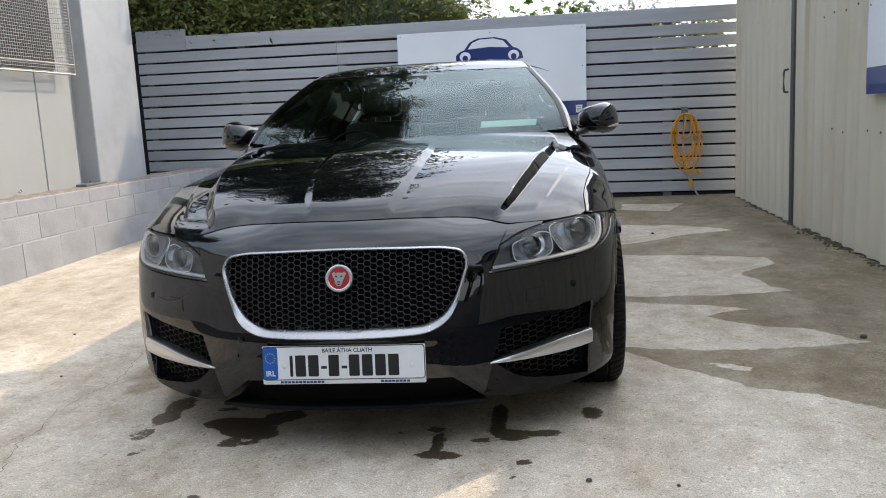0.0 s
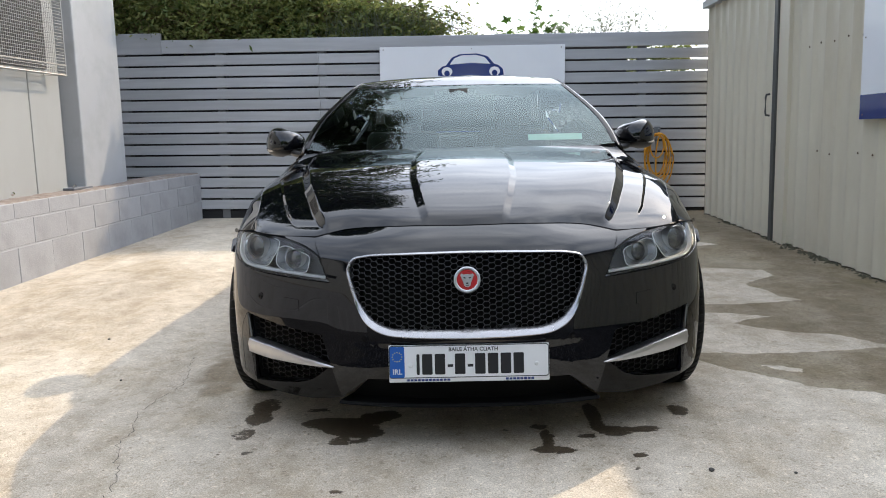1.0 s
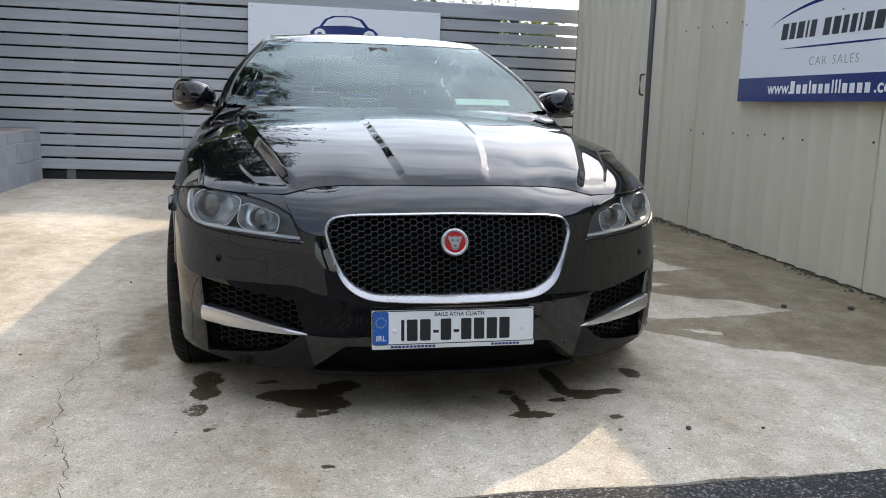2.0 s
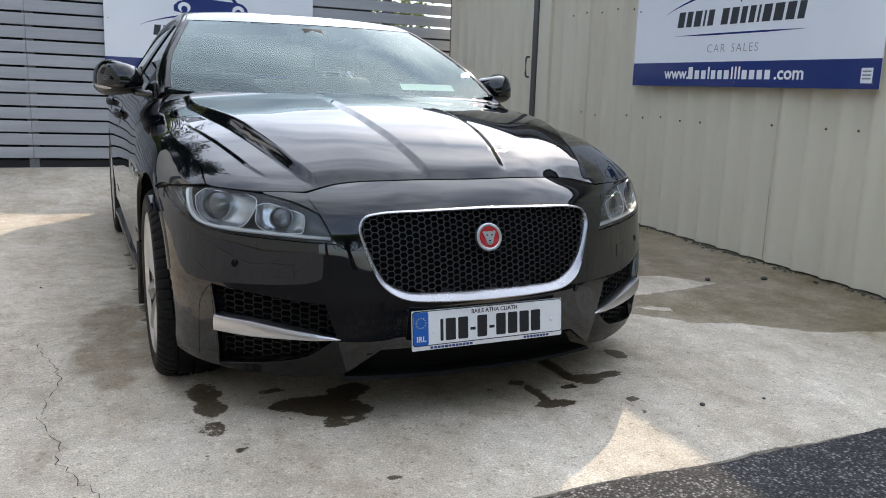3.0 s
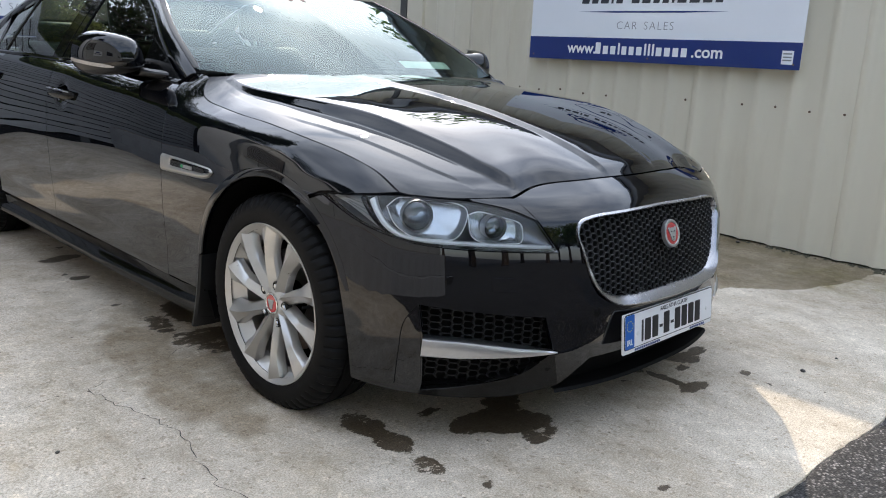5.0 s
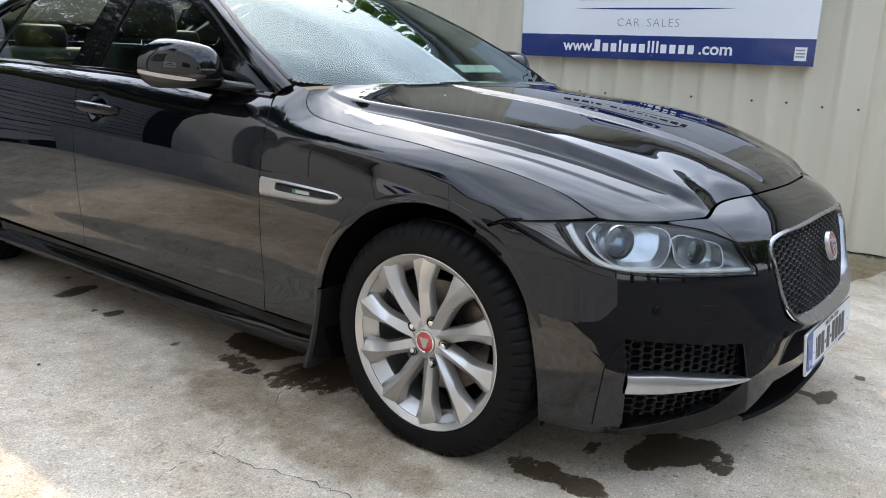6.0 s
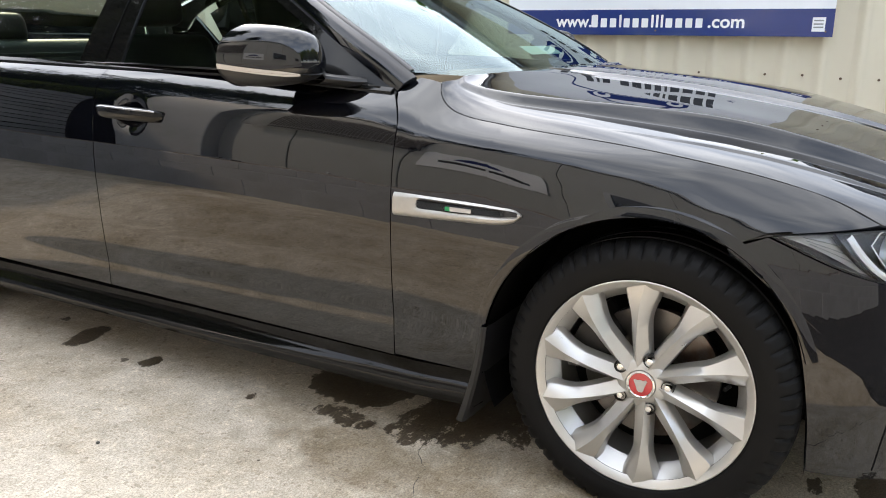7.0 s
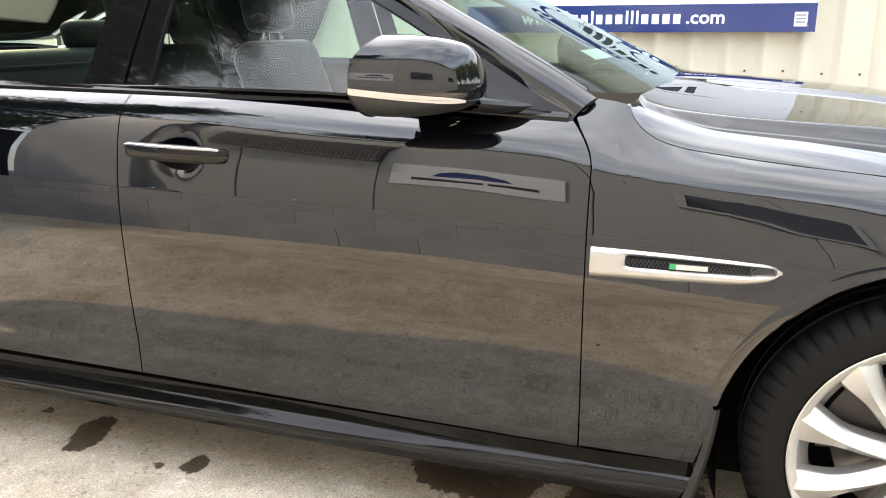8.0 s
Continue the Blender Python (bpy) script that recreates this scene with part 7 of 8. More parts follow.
    em = flat("cap_emblem", [(0.7 * x, 0.7 * y) for x, y in HEAD], EMBLEM, rim, pose(0.0978, 0, 0, 0, 0, 0) @ pose(0, 0, 0, 0, 90, 0) @ pose(0, 0, 0, 0, 0, 90), 0.0012)
    for k in range(5):
        a = 2 * math.pi * (k + 0.5) / 5 + radians(18)
        y, z = -0.061 * math.sin(a), 0.061 * math.cos(a)
        v, f = lathe([(0.070, 0.0150), (0.0915, 0.0152), (0.0925, 0.0135), (0.080, 0.0125)], 16)
        mesh("nut_pocket", [(p[0], p[1] + y, p[2] + z) for p in v], f, CAST, rim)
        v, f = lathe([(0.075, 0.0098), (0.091, 0.0095), (0.094, 0.0075), (0.0945, 0.0)], 6)
        mesh("wheel_nut", [(p[0], p[1] + y, p[2] + z) for p in v], f, CHROME, rim)
    v, f = tube([(0.092, 0.196, 0.03), (0.112, 0.188, 0.028)], 0.0045, 8)
    mesh("valve", v, f, BLACK, rim)
    v, f = lathe([(0.005, 0.06), (0.012, 0.155), (0.012, 0.162), (-0.012, 0.162), (-0.012, 0.06)], 64)
    mesh("brake_disc", v, f, IRON, wheel)
    v, f = lathe([(-0.04, 0.215), (-0.03, 0.0)], 48)
    mesh("back_plate", v, f, VOID, wheel)
    bm = bmesh.new()
    ri, ro = 0.105, 0.195
    ring = [(r * math.cos(a), r * math.sin(a)) for a in np.linspace(radians(-28), radians(28), 8) for r in (ri, ro)]
    for x in (-0.035, 0.045):
        for q in ring:
            bm.verts.new((x, *q))
    bmesh.ops.convex_hull(bm, input=bm.verts)
    cal = part("brake_caliper", bm, CAST, wheel)
    cal.matrix_local = pose(0, 0, 0, -turn + (25 if sx > 0 else 155), 0, 0)
    return wheel


for _sx in (-1, 1):
    build_wheel(_sx, ARCH_Y, 3.0)
    build_wheel(_sx, REAR_Y, 20.0)
for _sx in (-1, 1):
    # added black plate standing in for the shade between wheel and flap
    sided("arch_gap_blocker", lambda: box_bm((0.62, 1.06, 0.10), (0.65, 1.236, 0.36), 0.006, 1), VOID, _sx)
    # rubber flap that follows the arch down and backwards
    rows = []
    for z in np.linspace(0.128, 0.40, 12):
        k = (0.40 - z) / 0.272
        y = 1.222 + 0.022 * k + 0.034 * k * k
        rows.append([(0.72, y - 0.004, z), (0.90, y - 0.004, z), (0.945, y - 0.001, z), (0.952, y + 0.006, z), (0.948, y + 0.014 + 0.010 * k, z), (0.90, y + 0.012, z)])
    panel("mudflap", [np.array(rows)], SATIN, car, 0.0, (_sx,), "thin black mudflap behind the front wheel")


# ---- mirrors, handles, wing vents ----
def build_mirror(sx):
    def shell():
        g = []
        nu, nv = 24, 28
        for i in range(nu + 1):
            a = math.pi * i / nu - math.pi / 2          # up and down
            row = []
            for j in range(nv + 1):
                b = math.pi * j / nv                    # from outer edge over the front to inner edge
                ca = abs(math.cos(a)) ** 0.85
                sa = math.copysign(abs(math.sin(a)) ** 0.95, math.sin(a))
                cb = math.copysign(abs(math.cos(b)) ** 0.92, math.cos(b))
                sb = abs(math.sin(b)) ** 0.85
                tall = 1 - 0.22 * (0.5 - 0.5 * cb) ** 1.5
                x = 0.957 + 0.108 * cb * (0.25 + 0.75 * ca)
                lean = 0.5 + 0.5 * sa
                reach = 0.209 * (ca ** (0.80 if sa > 0 else 1.25))
                y = 1.926 - reach * sb + 0.024 * cb - 0.010 * sb * lean - 0.055 * max(0.0, sa) ** 3 - 0.02 * max(0.0, -sa) ** 2
                z = 1.028 + (0.092 * sa * tall if sa > 0 else 0.066 * sa * (1 - 0.25 * (0.5 - 0.5 * cb))) - 0.012 * sb * ca * max(0.0, 1 - sa)
                row.append((x, y, z))
            g.append(row)
        return np.array(g)
    g = shell()
    k = 10
    cover = panel("door_mirror", [g[k:]], PAINT, car, 0.004, (sx,), "black door mirror with a clear indicator strip")
    panel("mirror_base", [g[:k + 1]], SATIN, cover, 0.004, (sx,))
    # glass set in its open back
    back = np.array([[(0.957 + 0.100 * math.cos(a) * r, 1.905 + 0.020 * math.cos(a) * r, 1.035 + 0.060 * math.sin(a) * r) for a in np.linspace(0, 2 * math.pi, 33)] for r in (0.02, 0.5, 1.0)])
    panel("mirror_glass", [back], CHROME, cover, 0.0, (sx,))
    # indicator strip round the front
    st = []
    for dz in (-0.0062, -0.005, 0.005, 0.0062):
        row = []
        for j in range(0, 12):
            p = g[k][j]
            o = 0.0040 if abs(dz) < 0.007 else -0.002
            dz = dz * (1 - 0.7 * max(0, (j - 8) / 6))
            c = np.array((0.957, 1.93, p[2]))
            d = (p - c) / np.linalg.norm(p - c)
            row.append(p + d * o + np.array((0, 0, dz + 0.004 - 0.0006 * j)))
        st.append(row)
    panel("indicator_strip", [np.array(st)], AMBER, cover, 0.0, (sx,))
    # foot on the door
    v, f = [], []
    secs = [((0.828, 1.70, 0.972), 0.070, 0.016), ((0.865, 1.735, 0.975), 0.066, 0.0165), ((0.90, 1.79, 0.982), 0.060, 0.018)]
    n = 14
    for (cx, cy, cz), ry, rz in secs:
        for q in range(n):
            a = 2 * math.pi * q / n
            v.append((sx * cx, cy + ry * math.cos(a), cz + rz * math.sin(a)))
    for i in range(len(secs) - 1):
        for q in range(n):
            f.append((i * n + q, i * n + (q + 1) % n, (i + 1) * n + (q + 1) % n, (i + 1) * n + q))
    mesh("mirror_foot", v, f, SATIN, cover)


def build_handle(sx, y0, y1, z):
    n = 22
    rows = []
    for t in np.linspace(0, 1, n):
        y = y0 + (y1 - y0) * t
        lift = 0.034 * min(1, math.sin(math.pi * min(1, max(0, t))) ** 0.35) + 0.001
        h = 0.0205 * (0.80 + 0.20 * math.sin(math.pi * t) ** 0.5) * min(1, 0.55 + 7 * min(t, 1 - t))
        zz = z + 0.006 * (t - 0.5)
        p = skin(*Y(y, zz))
        rows.append([(p[0] + lift * c, y, zz + h * s) for c, s in ((0.45, -0.9), (0.8, -0.98), (1.0, -0.5), (1.04, 0.2), (1.0, 0.80), (0.80, 1.02), (0.45, 0.9), (0.4, 0.0), (0.45, -0.9))])
    hd = panel("door_handle", [np.array(rows)], GLOSS, car, 0.0, (sx,), "black door handle with a bright upper edge")
    r = np.array(rows)
    panel("handle_strip", [np.stack([r[1:-1, 4] * 0.72 + r[1:-1, 3] * 0.28 + (0.0015, 0, 0.0), r[1:-1, 4] + (0.0015, 0, 0.0006), r[1:-1, 5] * 0.3 + r[1:-1, 4] * 0.7 + (0.001, 0, 0.0010)], 1)], GRILLECHROME, hd, 0.0, (sx,))


def build_vent(sx):
    top = [Y(1.490, 0.712), Y(1.40, 0.7105), Y(1.30, 0.708), Y(1.20, 0.7045), Y(1.155, 0.701), Y(1.136, 0.692)]
    bot = [Y(1.490, 0.653), Y(1.40, 0.6545), Y(1.30, 0.657), Y(1.20, 0.662), Y(1.155, 0.673), Y(1.138, 0.688)]
    g = strip(bot, top, 10, 10)
    t = np.linspace(0, 1, g.shape[0])[:, None] * np.ones(g.shape[1])[None]
    u = np.linspace(0, 1, g.shape[1])[None] * np.ones(g.shape[0])[:, None]
    slot = smooth01(0.13, 0.18, u) * (1 - smooth01(0.84, 0.90, u)) * smooth01(0.36, 0.46, t) * (1 - smooth01(0.80, 0.88, t))
    out = 0.008 * np.clip(np.sin(math.pi * t) * 2.5, 0, 1) - 0.006 * slot * 2.0
    vent = panel("wing_vent", [skin(g[..., 0], g[..., 1], out)], VENTSILVER, car, 0.008, (sx,), "silver wing vent with a small badge")
    a = [Y(1.440, 0.673), Y(1.30, 0.678), Y(1.190, 0.682)]
    b = [Y(1.436, 0.699), Y(1.30, 0.697), Y(1.194, 0.694)]
    panel("vent_slot", [S(a, b, 3, 8, 0.003)], BLACK, vent, 0.0, (sx,))
    bars = []
    for k in range(33):
        for lean in (-0.006, 0.006):
            y = 1.188 + 0.0074 * k
            q = [skin(*Y(y - lean, 0.6785 + 0.0012 * math.sin(y)), 0.0042), skin(*Y(y + lean, 0.6955), 0.0042)]
            bars.append(tube([(sx * c[0], c[1], c[2]) for c in q], 0.0007, 4))
    v, f = merge(*bars)
    mesh("vent_mesh", v, f, MESHBAR, vent, smooth=False)
    panel("vent_badge", [S([Y(1.338, 0.6815), Y(1.268, 0.682)], [Y(1.338, 0.6915), Y(1.268, 0.6915)], 2, 6, 0.007)], SATINCHROME, vent, 0.003, (sx,))
    panel("badge_mark", [S([Y(1.338, 0.682), Y(1.326, 0.682)], [Y(1.338, 0.6915), Y(1.326, 0.6915)], 1, 2, 0.0085)], mat("green_badge_mark", (0.02, 0.28, 0.10), 0.3), vent, 0.002, (sx,))


for _sx in (-1, 1):
    build_mirror(_sx)
    build_handle(_sx, 2.318, 2.600, 0.856)
    build_handle(_sx, 3.30, 3.545, 0.892)
    build_vent(_sx)
# washer caps, tow cover and parking sensors on the bumper
for _sx in (-1, 1):
    for x, z in ((0.735, 0.505), (0.345, 0.395)):
        p = nose.at(x, z, 0.0005)
        v, f = lathe([(0.0, 0.0125), (0.0012, 0.0115), (0.0018, 0.0)], 20, "z")
        ob = mesh("parking_sensor", v, f, GLOSS, car)
        ob.matrix_world = Matrix.Translation((_sx * p[0], p[1], p[2])) @ pose(0, 0, 0, 90, 0, 0) @ pose(0, 0, 0, 0, _sx * 26, 0)
    panel("washer_cap", [S([X(0.582, 0.470), X(0.640, 0.474)], [X(0.582, 0.508), X(0.640, 0.512)], 2, 6, 0.0015)], PAINT, car, 0.004, (_sx,))

# scuttle and wipers
sc_a = np.stack([np.linspace(0, 0.74, 20), 1.30 + 0.10 * np.linspace(0, 1, 20) ** 2, np.full(20, 0.930)], -1)
sc_b = np.stack([np.linspace(0, 0.74, 20), 1.400 + 0.06 * np.linspace(0, 1, 20) ** 2, 0.972 - 0.02 * np.linspace(0, 1, 20) ** 2], -1)
panel("scuttle", [np.array([sc_a, sc_b])], BLACK, car, 0.0)
for x0, x1 in ((-0.62, -0.02), (0.02, 0.55)):
    pts = [(x0 + (x1 - x0) * t, 1.372 + 0.07 * abs(x0 + (x1 - x0) * t) ** 2, 0.977 - 0.02 * abs(x0 + (x1 - x0) * t) ** 2) for t in np.linspace(0, 1, 14)]
    v, f = tube(pts, 0.006, 6)
    wp = mesh("wiper", v, f, BLACK, car)
    v, f = tube([(x1, 1.34, 0.962), (x1 - 0.1 * math.copysign(1, x1 - x0), 1.36, 0.974), ((x0 + x1) / 2, 1.374, 0.978)], 0.007, 6)
    mesh("wiper_arm", v, f, BLACK, wp)


# ---- interior seen through the glass ----
def soft_box(name, lo, hi, bevel, material, parent, m=None, label=""):
    ob = part(name, box_bm(lo, hi, bevel, 3), material, parent, label)
    if m:
        ob.matrix_local = m
    return ob


_d = np.stack([np.stack([np.linspace(-0.72, 0.72, 24), np.full(24, y) - 0.0, np.full(24, z) - 0.02 * np.linspace(-1, 1, 24) ** 2], -1) for y, z in ((1.44, 0.965), (1.60, 0.975), (1.80, 0.972), (1.90, 0.955), (1.96, 0.90), (1.97, 0.70))])
panel("dashboard", [_d], DASH, car, 0.0, (1,))
part("floor_pan", box_bm((-0.78, 1.45, 0.26), (0.78, 3.9, 0.30), 0.0), VOID, car)
part("rear_shelf", box_bm((-0.68, 3.75, 0.96), (0.68, 4.28, 1.0), 0.01), DASH, car)
soft_box("centre_console", (-0.13, 1.85, 0.3), (0.13, 2.9, 0.62), 0.04, DASH, car)
v, f = lathe([(0.0, 0.185), (0.008, 0.177), (0.0, 0.168), (-0.010, 0.176)], 48, "z", True)
wh = mesh("steering_wheel", v, f, LEATHER, car)
wh.matrix_local = pose(-0.37, 2.02, 0.875, 62, 0, 0)
v, f = lathe([(-0.02, 0.07), (0.01, 0.06), (0.015, 0.0)], 24, "z")
mesh("wheel_boss", v, f, DASH, wh)
for a in (0, 180, 270):
    vv, ff = tube([(0.05 * math.cos(radians(a)), 0.05 * math.sin(radians(a)), 0), (0.172 * math.cos(radians(a)), 0.172 * math.sin(radians(a)), 0)], 0.015, 8)
    mesh("wheel_spoke", vv, ff, DASH, wh)


def build_seat(x, y):
    st = empty("seat", pose(x, y, 0))
    st.parent = car
    soft_box("cushion", (-0.26, -0.25, 0.36), (0.26, 0.26, 0.54), 0.06, LEATHER, st)
    soft_box("backrest", (-0.25, -0.06, 0.0), (0.25, 0.08, 0.62), 0.06, LEATHER, st, pose(0, 0.27, 0.50, -20, 0, 0))
    soft_box("headrest", (-0.13, -0.05, 0.0), (0.13, 0.06, 0.19), 0.045, LEATHER, st, pose(0, 0.485, 1.115, -10, 0, 0))
    for dx in (-0.05, 0.05):
        v, f = tube([(dx, 0.475, 1.05), (dx, 0.49, 1.14)], 0.007, 8)
        mesh("headrest_rod", v, f, CHROME, st)


for _x in (-0.37, 0.37):
    build_seat(_x, 2.45)
bench = empty("rear_seat", pose(0, 3.35, 0))
bench.parent = car
soft_box("cushion", (-0.66, -0.25, 0.36), (0.66, 0.25, 0.55), 0.06, LEATHER, bench)
soft_box("backrest", (-0.66, -0.05, 0.0), (0.66, 0.09, 0.60), 0.06, LEATHER, bench, pose(0, 0.26, 0.50, -22, 0, 0))
for _x in (-0.42, 0.42):
    soft_box("headrest", (-0.13, -0.05, 0.0), (0.13, 0.05, 0.13), 0.04, LEATHER, bench, pose(_x, 0.50, 1.04, -14, 0, 0))
_hl = coons(spline([(0, 2.22, 1.335), (0.3, 2.23, 1.333), (0.56, 2.26, 1.32)], 8), spline([(0, 3.45, 1.345), (0.3, 3.45, 1.34), (0.50, 3.45, 1.32)], 8),
            spline([(0, 2.22, 1.335), (0, 2.7, 1.39), (0, 3.45, 1.345)], 8), spline([(0.56, 2.26, 1.32), (0.58, 2.75, 1.365), (0.50, 3.45, 1.32)], 8), 8, 10, 2.2)
panel("headliner", [_hl], HEADLINER, car, 0.0)
soft_box("rear_view_mirror", (-0.12, -0.012, -0.035), (0.12, 0.02, 0.035), 0.012, BLACK, car, pose(-0.02, 2.10, 1.275, -8, 0, 0))
soft_box("mirror_sensor_box", (-0.06, -0.05, -0.05), (0.06, 0.05, 0.02), 0.012, BLACK, car, pose(0.0, 2.06, 1.283, 24, 0, 0))
permit = flat("paper_permit", rect(-0.14, -0.032, 0.14, 0.032), PAPER, car, pose(0.50, 1.70, 1.035, 28, 0, -4), 0.001)
permit["label"] = "pale green paper permit behind the windscreen"


# ---- plants ----
def leaf_cloud(points, size, rnd, elong=1.6, droop=0.3, spread=1.0):
    """Small pointed leaves, each of two triangles folded along its rib, at the given places."""
    vs, fs = [], []
    for p in points:
        s = size * rnd.uniform(0.55, 1.3)
        d = Vector((rnd.gauss(0, 1), rnd.gauss(0, 1), rnd.gauss(-droop, 0.6))).normalized()
        a = d.cross(Vector((rnd.gauss(0, 1), rnd.gauss(0, 1), rnd.gauss(0, 1)))).normalized()
        b = d.cross(a)
        o = len(vs)
        p = Vector(p)
        vs += [p, p + d * s * 0.5 * elong + a * s * 0.45 + b * s * 0.12, p + d * s * elong, p + d * s * 0.5 * elong - a * s * 0.45 + b * s * 0.12]
        fs += [(o, o + 1, o + 2), (o, o + 2, o + 3)]
    return vs, fs


# dark green that stands in for shade deep in the hedge
HEDGE_SHADE = mat("dark_hedge_shade", (0.034, 0.050, 0.018), 0.9, var=0.5, scale=22, bump=0.02, bscale=30)


def build_hedge():
    """Brambles spilling over the fence from the bank behind."""
    rnd = random.Random(21)
    pts, stems = [], []
    top = lambda x: 2.95 - 0.16 * max(0, x + 3.2) - 0.10 * max(0, x + 1.2) + 0.10 * math.sin(3.1 * x) + 0.06 * math.sin(8 * x)
    lip = lambda x: 2.20 - 0.014 * (x + 3.9) + (0.0 if x > -3.3 else 0.10)
    for _ in range(44000):
        x = rnd.uniform(-4.6, -0.15)
        y = 6.84 + abs(rnd.gauss(0, 0.55)) - 0.16 * rnd.random()
        hi = top(x) + 0.25 * (y - 6.8)
        lo = lip(x) - 0.10
        if hi < lo:
            continue
        z = lo + (hi - lo) * rnd.random() ** 0.8
        if noise.noise(Vector((x * 4.2, y * 4.2, z * 5.5))) < -0.12:
            continue
        if z < lip(x) + 0.0 and y < 6.9 and rnd.random() < 0.7:
            y = 6.95
        pts.append((x, y, z))
    for k in range(300):
        x = rnd.uniform(-4.5, -0.2)
        z0 = lip(x) + rnd.uniform(-0.05, 0.35)
        d = rnd.uniform(-0.6, 0.8)
        h = rnd.uniform(0.10, 0.60) * (0.5 + 0.5 * max(0, (top(x) - 2.2)))
        y = 6.84 + rnd.uniform(0, 0.4)
        path = [(x + d * t, y - 0.10 * t, z0 + h * (1 - (1 - t) ** 2) - 0.22 * t * t) for t in np.linspace(0, 1, 7)]
        stems.append(tube(path, 0.0042, 4))
        for q in path[1:]:
            for _ in range(5):
                pts.append((q[0] + rnd.gauss(0, 0.03), q[1] + rnd.gauss(-0.01, 0.03), q[2] + rnd.gauss(0, 0.03)))
    # greenery behind the gaps at the fence's far end
    for _ in range(2600):
        pts.append((rnd.uniform(1.75, 2.75), rnd.uniform(6.85, 7.4), rnd.uniform(1.55, 2.02) + 0.1 * rnd.random() ** 2))
    hedge = empty("bramble_hedge", label="tangled green bramble hedge hanging over the fence top", category="hedge")
    v, f = leaf_cloud(pts, 0.034, rnd, 2.1)
    tagged(mesh("foliage", v, f, BRAMBLE, hedge, smooth=False), kind="stuff")
    # dark sheet inside the hedge, painted for its shaded depth; closes sky gaps
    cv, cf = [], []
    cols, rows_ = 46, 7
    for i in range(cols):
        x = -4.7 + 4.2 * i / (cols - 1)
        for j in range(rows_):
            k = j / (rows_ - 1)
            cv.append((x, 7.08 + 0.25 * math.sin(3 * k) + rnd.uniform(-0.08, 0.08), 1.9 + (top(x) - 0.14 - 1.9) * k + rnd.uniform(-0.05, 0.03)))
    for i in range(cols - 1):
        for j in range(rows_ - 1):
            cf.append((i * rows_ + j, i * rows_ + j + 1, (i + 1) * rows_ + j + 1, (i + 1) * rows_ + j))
    mesh("hedge_shade_sheet", cv, cf, HEDGE_SHADE, hedge, smooth=False)
    v, f = merge(*stems)
    tagged(mesh("bramble_tangle", v, f, DRYSTEM, hedge, smooth=False), kind="stuff")
    # fine grasses and dry shoots at the thin end
    gv = []
    for _ in range(260):
        x = rnd.gauss(-0.75, 0.45)
        h = rnd.uniform(0.08, 0.34)
        b = rnd.uniform(-0.16, 0.16)
        gv.append(tube([(x, 6.78, 2.18), (x + b * 0.4, 6.76, 2.18 + h * 0.6), (x + b, 6.72, 2.18 + h)], 0.0028, 3, taper=[1, 0.8, 0.3]))
    v, f = merge(*gv)
    tagged(mesh("dry_grass", v, f, GREYSHRUB, hedge, smooth=False), kind="stuff")


def build_sapling(x, y, z0, spread, height, n, size, name, label, material, seed, wisp=False):
    rnd = random.Random(seed)
    t = empty(name, pose(x, y, z0), label, "shrub" if wisp else "sapling")
    tw, pts = [], []
    for k in range(n):
        a = rnd.uniform(0, 2 * math.pi)
        r = spread * rnd.random() ** 0.7
        h = height * rnd.uniform(0.45, 1.0) * (1 - 0.35 * r / spread)
        path = [(0, 0, -z0)] + [(0.25 * r * math.cos(a) * q + 0.75 * r * math.cos(a) * q * q, 0.6 * r * math.sin(a) * q, h * q) for q in (0, 0.35, 0.7, 1)]
        tw.append(tube(path, 0.006 if not wisp else 0.0035, 4, taper=[2, 1, 0.8, 0.6, 0.25]))
        for q in np.linspace(0.45, 1.0, 9 if not wisp else 16):
            pts.append((r * math.cos(a) * q + rnd.gauss(0, 0.02), 0.6 * r * math.sin(a) * q, h * q + rnd.gauss(0, 0.02)))
    v, f = merge(*tw)
    mesh("twigs", v, f, BARK if not wisp else GREYSHRUB, t, smooth=False)
    if wisp:
        v, f = leaf_cloud(pts, size, rnd, 3.0, -0.6)
    else:
        # lobed leaves
        vs, fs = [], []
        for p in pts:
            if rnd.random() < 0.35:
                continue
            s = size * rnd.uniform(0.6, 1.25)
            m = Matrix.Translation(p) @ Euler((rnd.uniform(-1.0, 1.0), rnd.uniform(-0.7, 0.7), rnd.uniform(0, 6.3))).to_matrix().to_4x4()
            o = len(vs)
            prof = (1.0, 0.45, 0.85, 0.42, 0.6, 0.2, 0.6, 0.42, 0.85, 0.45)
            vs.append(m @ Vector((0, 0, 0.1 * s)))
            for i, q in enumerate(prof):
                b = 2 * math.pi * i / len(prof) + math.pi / 2
                vs.append(m @ Vector((q * s * math.cos(b), q * s * math.sin(b), -0.15 * s * q)))
            for i in range(len(prof)):
                fs.append((o, o + 1 + i, o + 1 + (i + 1) % len(prof)))
        v, f = vs, fs
    mesh("leaves", v, f, material, t, smooth=False)


build_hedge()
build_sapling(0.95, 7.35, 1.7, 0.60, 1.10, 34, 0.085, "sycamore_sapling", "young sycamore with broad green leaves behind the fence", SYCAMORE, 5)
build_sapling(1.80, 7.45, 1.75, 0.95, 1.0, 110, 0.018, "wispy_shrub", "pale grey-green wispy shrub behind the fence", GREYSHRUB, 6, True)
build_sapling(-0.25, 7.1, 1.9, 0.25, 0.55, 4, 0.035, "bramble_shoot", "thin arching bramble shoot above the fence", BRAMBLE, 9)


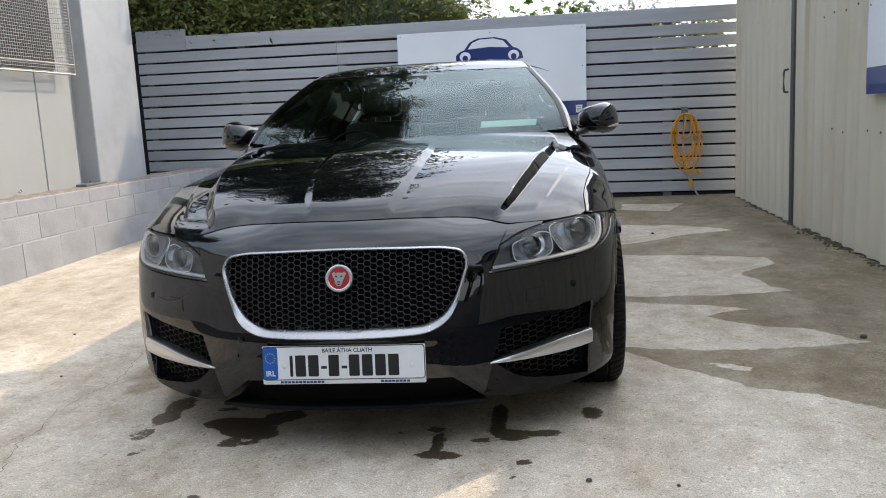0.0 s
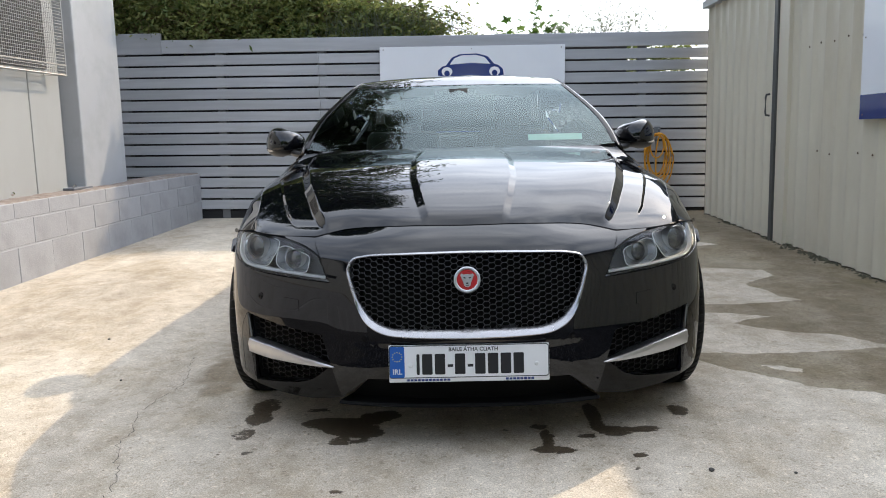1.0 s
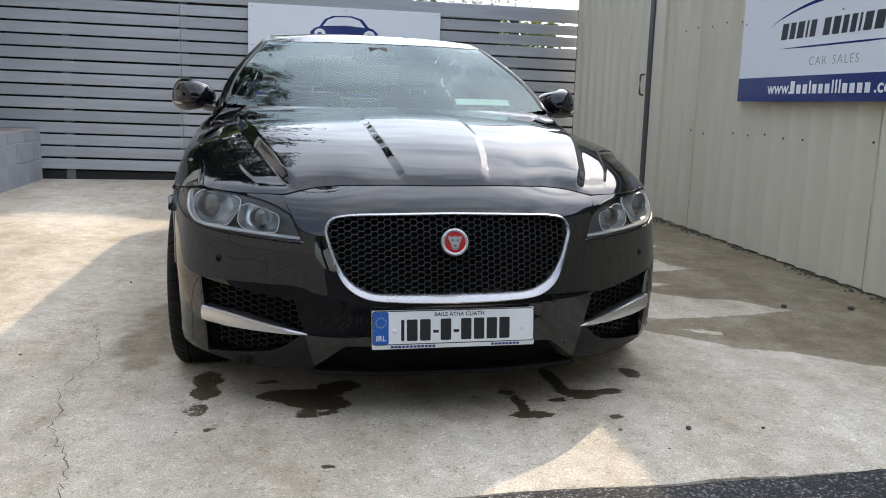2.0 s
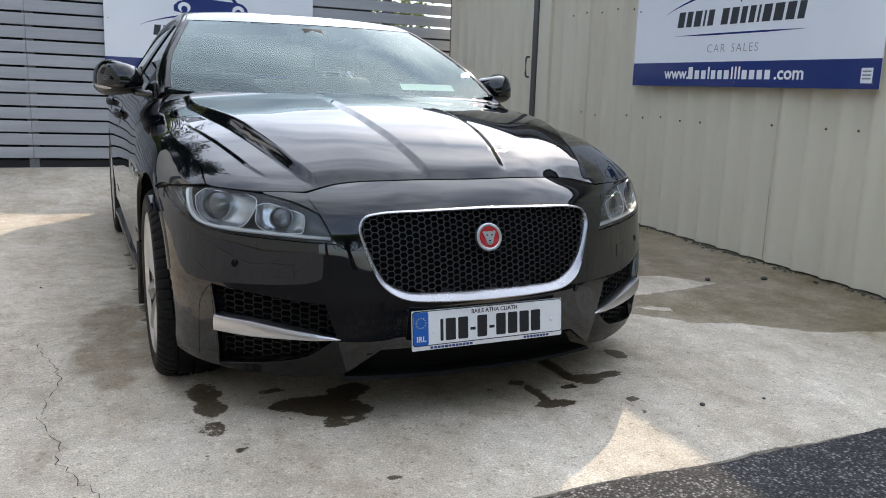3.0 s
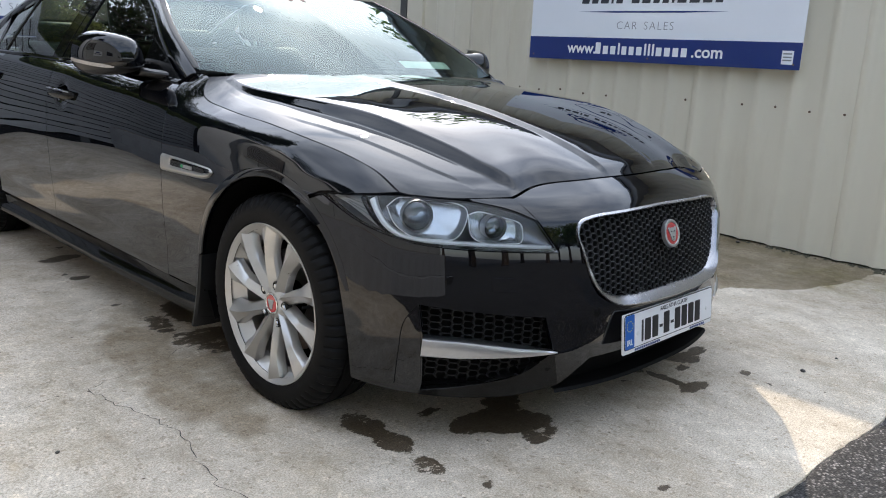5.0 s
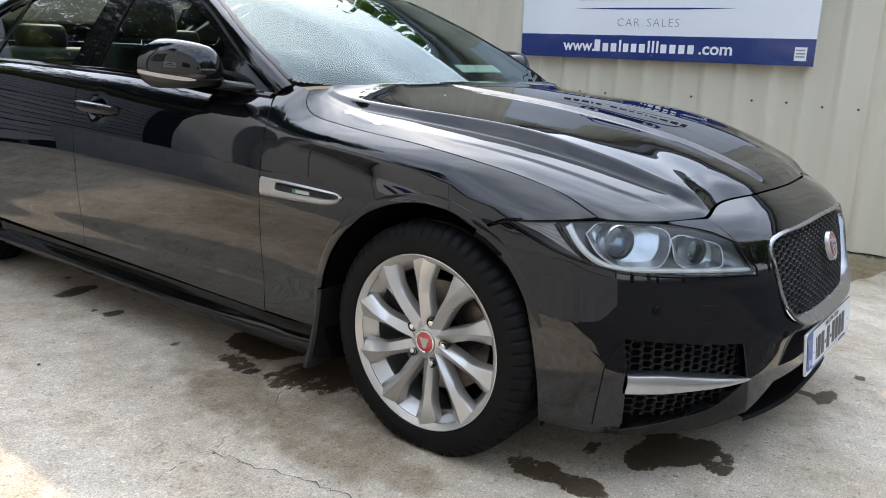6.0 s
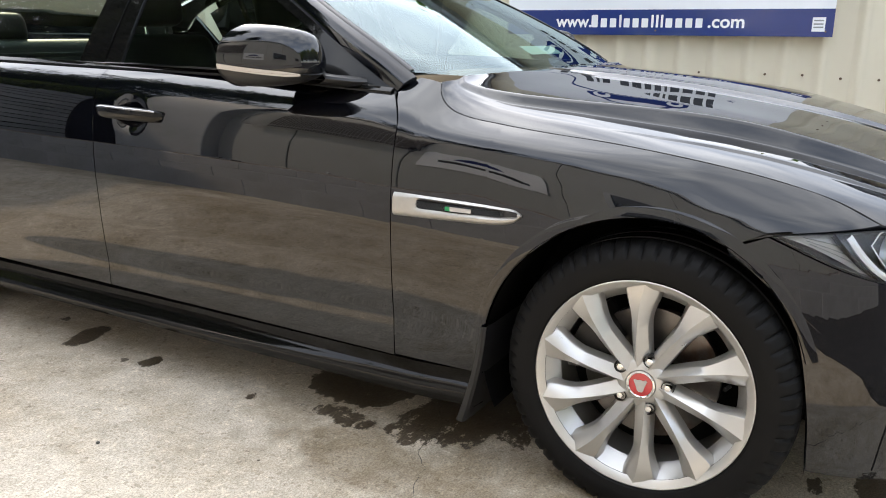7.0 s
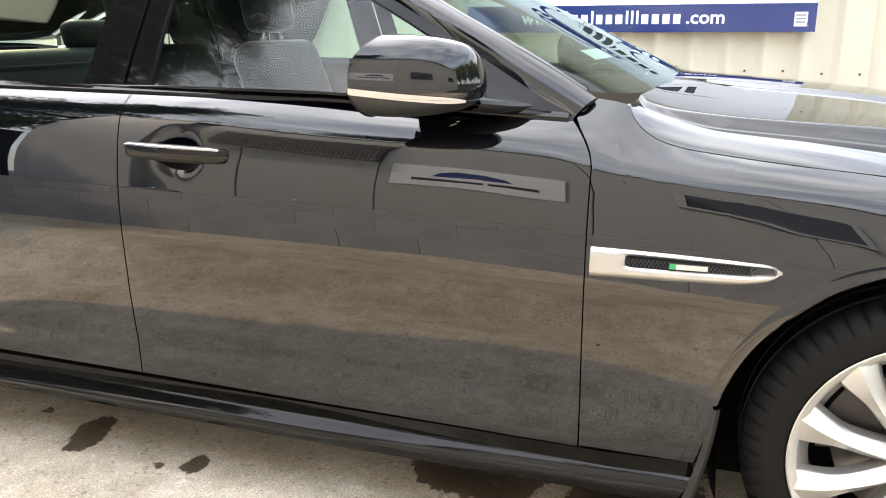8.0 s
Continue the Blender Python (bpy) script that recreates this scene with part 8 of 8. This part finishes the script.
def build_conifer(x, y, height, radius, seed, name="conifer_tree", label="tall dark conifer with drooping feathery branches"):
    """Trunk, limbs in whorls, and sprays of narrow needles hanging from them."""
    rnd = random.Random(seed)
    t = empty(name, pose(x, y, 0), label, "tree")
    v, f = tube([(0, 0, 0), (0.05, 0, height * 0.5), (0, 0, height)], 0.2, 8, taper=[1, 0.6, 0.08])
    mesh("trunk", v, f, BARK, t)
    limbs, pts = [], []
    for k in range(200):
        z = height * rnd.uniform(0.30, 0.98)
        r = radius * (1.05 - 0.58 * z / height) * rnd.uniform(0.65, 1.15)
        a = rnd.uniform(0, 2 * math.pi)
        path = [(r * q * math.cos(a), r * q * math.sin(a), z + 0.25 * r * q - 0.45 * r * q * q) for q in (0, 0.4, 0.75, 1.0)]
        limbs.append(tube(path, 0.028, 4, taper=[1, 0.7, 0.4, 0.15]))
        for q in np.linspace(0.22, 1.05, 170):
            w = 0.10 + 0.30 * (1 - q)
            if z - 0.4 * r * q < 3.4 and y + r * q * math.sin(a) < 7.5:
                continue
            pts.append((r * q * math.cos(a) + rnd.gauss(0, w), r * q * math.sin(a) + rnd.gauss(0, w), z + 0.25 * r * q - 0.45 * r * q * q - abs(rnd.gauss(0, 0.14))))
    v, f = merge(*limbs)
    mesh("limbs", v, f, BARK, t)
    v, f = leaf_cloud(pts, 0.056, rnd, 3.2, 0.7)
    tagged(mesh("crown", v, f, CONIFER, t, smooth=False), kind="stuff")
    return t


def build_broadleaf(x, y, height, radius, seed):
    rnd = random.Random(seed)
    t = empty("tree", pose(x, y, 0), "unseen leafy green tree beyond the yard", "tree", "roadside trees")
    v, f = tube([(0, 0, 0), (0.1, 0.05, height * 0.35), (0.0, 0.1, height * 0.7)], 0.22, 8, taper=[1, 0.7, 0.3])
    mesh("trunk", v, f, BARK, t)
    limbs, pts = [], []
    for k in range(26):
        a, e = rnd.uniform(0, 2 * math.pi), rnd.uniform(0.15, 1.3)
        r = radius * rnd.uniform(0.6, 1.0)
        c = Vector((r * math.cos(a) * math.cos(e), r * math.sin(a) * math.cos(e), height * 0.45 + height * 0.5 * math.sin(e) * rnd.uniform(0.7, 1.05)))
        limbs.append(tube([(0, 0, height * 0.33), tuple(c * 0.55 + Vector((0, 0, height * 0.12))), tuple(c)], 0.07, 5, taper=[1, 0.6, 0.2]))
        for _ in range(150):
            q = c + Vector((rnd.gauss(0, 0.42), rnd.gauss(0, 0.42), rnd.gauss(0, 0.34))) * (radius / 2.2)
            pts.append(tuple(q))
    v, f = merge(*limbs)
    mesh("limbs", v, f, BARK, t)
    v, f = leaf_cloud(pts, 0.15, rnd, 1.5, 0.2)
    tagged(mesh("crown", v, f, SYCAMORE if seed % 2 else BRAMBLE, t, smooth=False), kind="stuff")
    return t


_c1 = build_conifer(-3.3, 9.2, 11.8, 3.5, 31)
_t1 = build_broadleaf(9.5, 7.5, 7.0, 2.6, 41)
_t2 = build_broadleaf(-10.5, 3.0, 7.5, 2.8, 42)
_rnd = random.Random(77)
# trees out of view, for what the car's paint reflects
for _x, _y in ((-8.0, 8.0), (-12, -9), (-8, -17), (-3.5, -19), (1.5, -18), (6, -19), (11, -16), (15, -9), (14, 2)):
    copy_thing(_t1 if _rnd.random() < 0.5 else _t2, pose(_x, _y, 0, 0, 0, _rnd.uniform(0, 360)))
for _x, _y, _k in ((-8.8, 5.6, 0.85), (-9.6, 0.2, 0.5), (-9.8, -3.6, 0.5), (-9.4, 3.0, 0.62), (-5.0, 11.2, 1.12)):
    copy_thing(_c1, pose(_x, _y, 0, 0, 0, 50 * _y) @ Matrix.Scale(_k, 4))
# row of unseen trees added behind the camera to darken the nose's reflections
for _k in range(9):
    copy_thing(_t1 if _k % 2 else _t2, pose(-14 + 3.4 * _k, -13.5 - 1.2 * (_k % 3), 0, 0, 0, 83 * _k) @ Matrix.Scale(1.25, 4))
copy_thing(_t1, pose(9.2, 0.2, 0, 0, 0, 40) @ Matrix.Scale(0.8, 4))

# ---- small loose stones on the concrete ----
_rnd = random.Random(12)
_specks = [(2.05, 1.24, 0.016), (2.38, 1.15, 0.018), (2.62, 1.0, 0.014), (0.75, -0.17, 0.010), (1.1, 4.4, 0.02), (1.6, 4.5, 0.014), (1.0, -0.2, 0.006), (-1.55, 0.9, 0.006), (-1.9, 1.6, 0.008), (-1.35, 2.2, 0.006)]
for _x, _y, _s in _specks:
    bm = bmesh.new()
    bmesh.ops.create_icosphere(bm, subdivisions=2, radius=_s)
    for v in bm.verts:
        v.co *= 1 + 0.25 * noise.noise(v.co * 90 + Vector((_x, _y, 0)))
        v.co.z *= 0.6
    ob = part("pebble", bm, STONE)
    ob.location = (_x, _y, float(ground_z(_x, _y)) + _s * 0.45)
    tagged(ob, "small dark wet pebble lying on the concrete", "pebble", "pebbles")
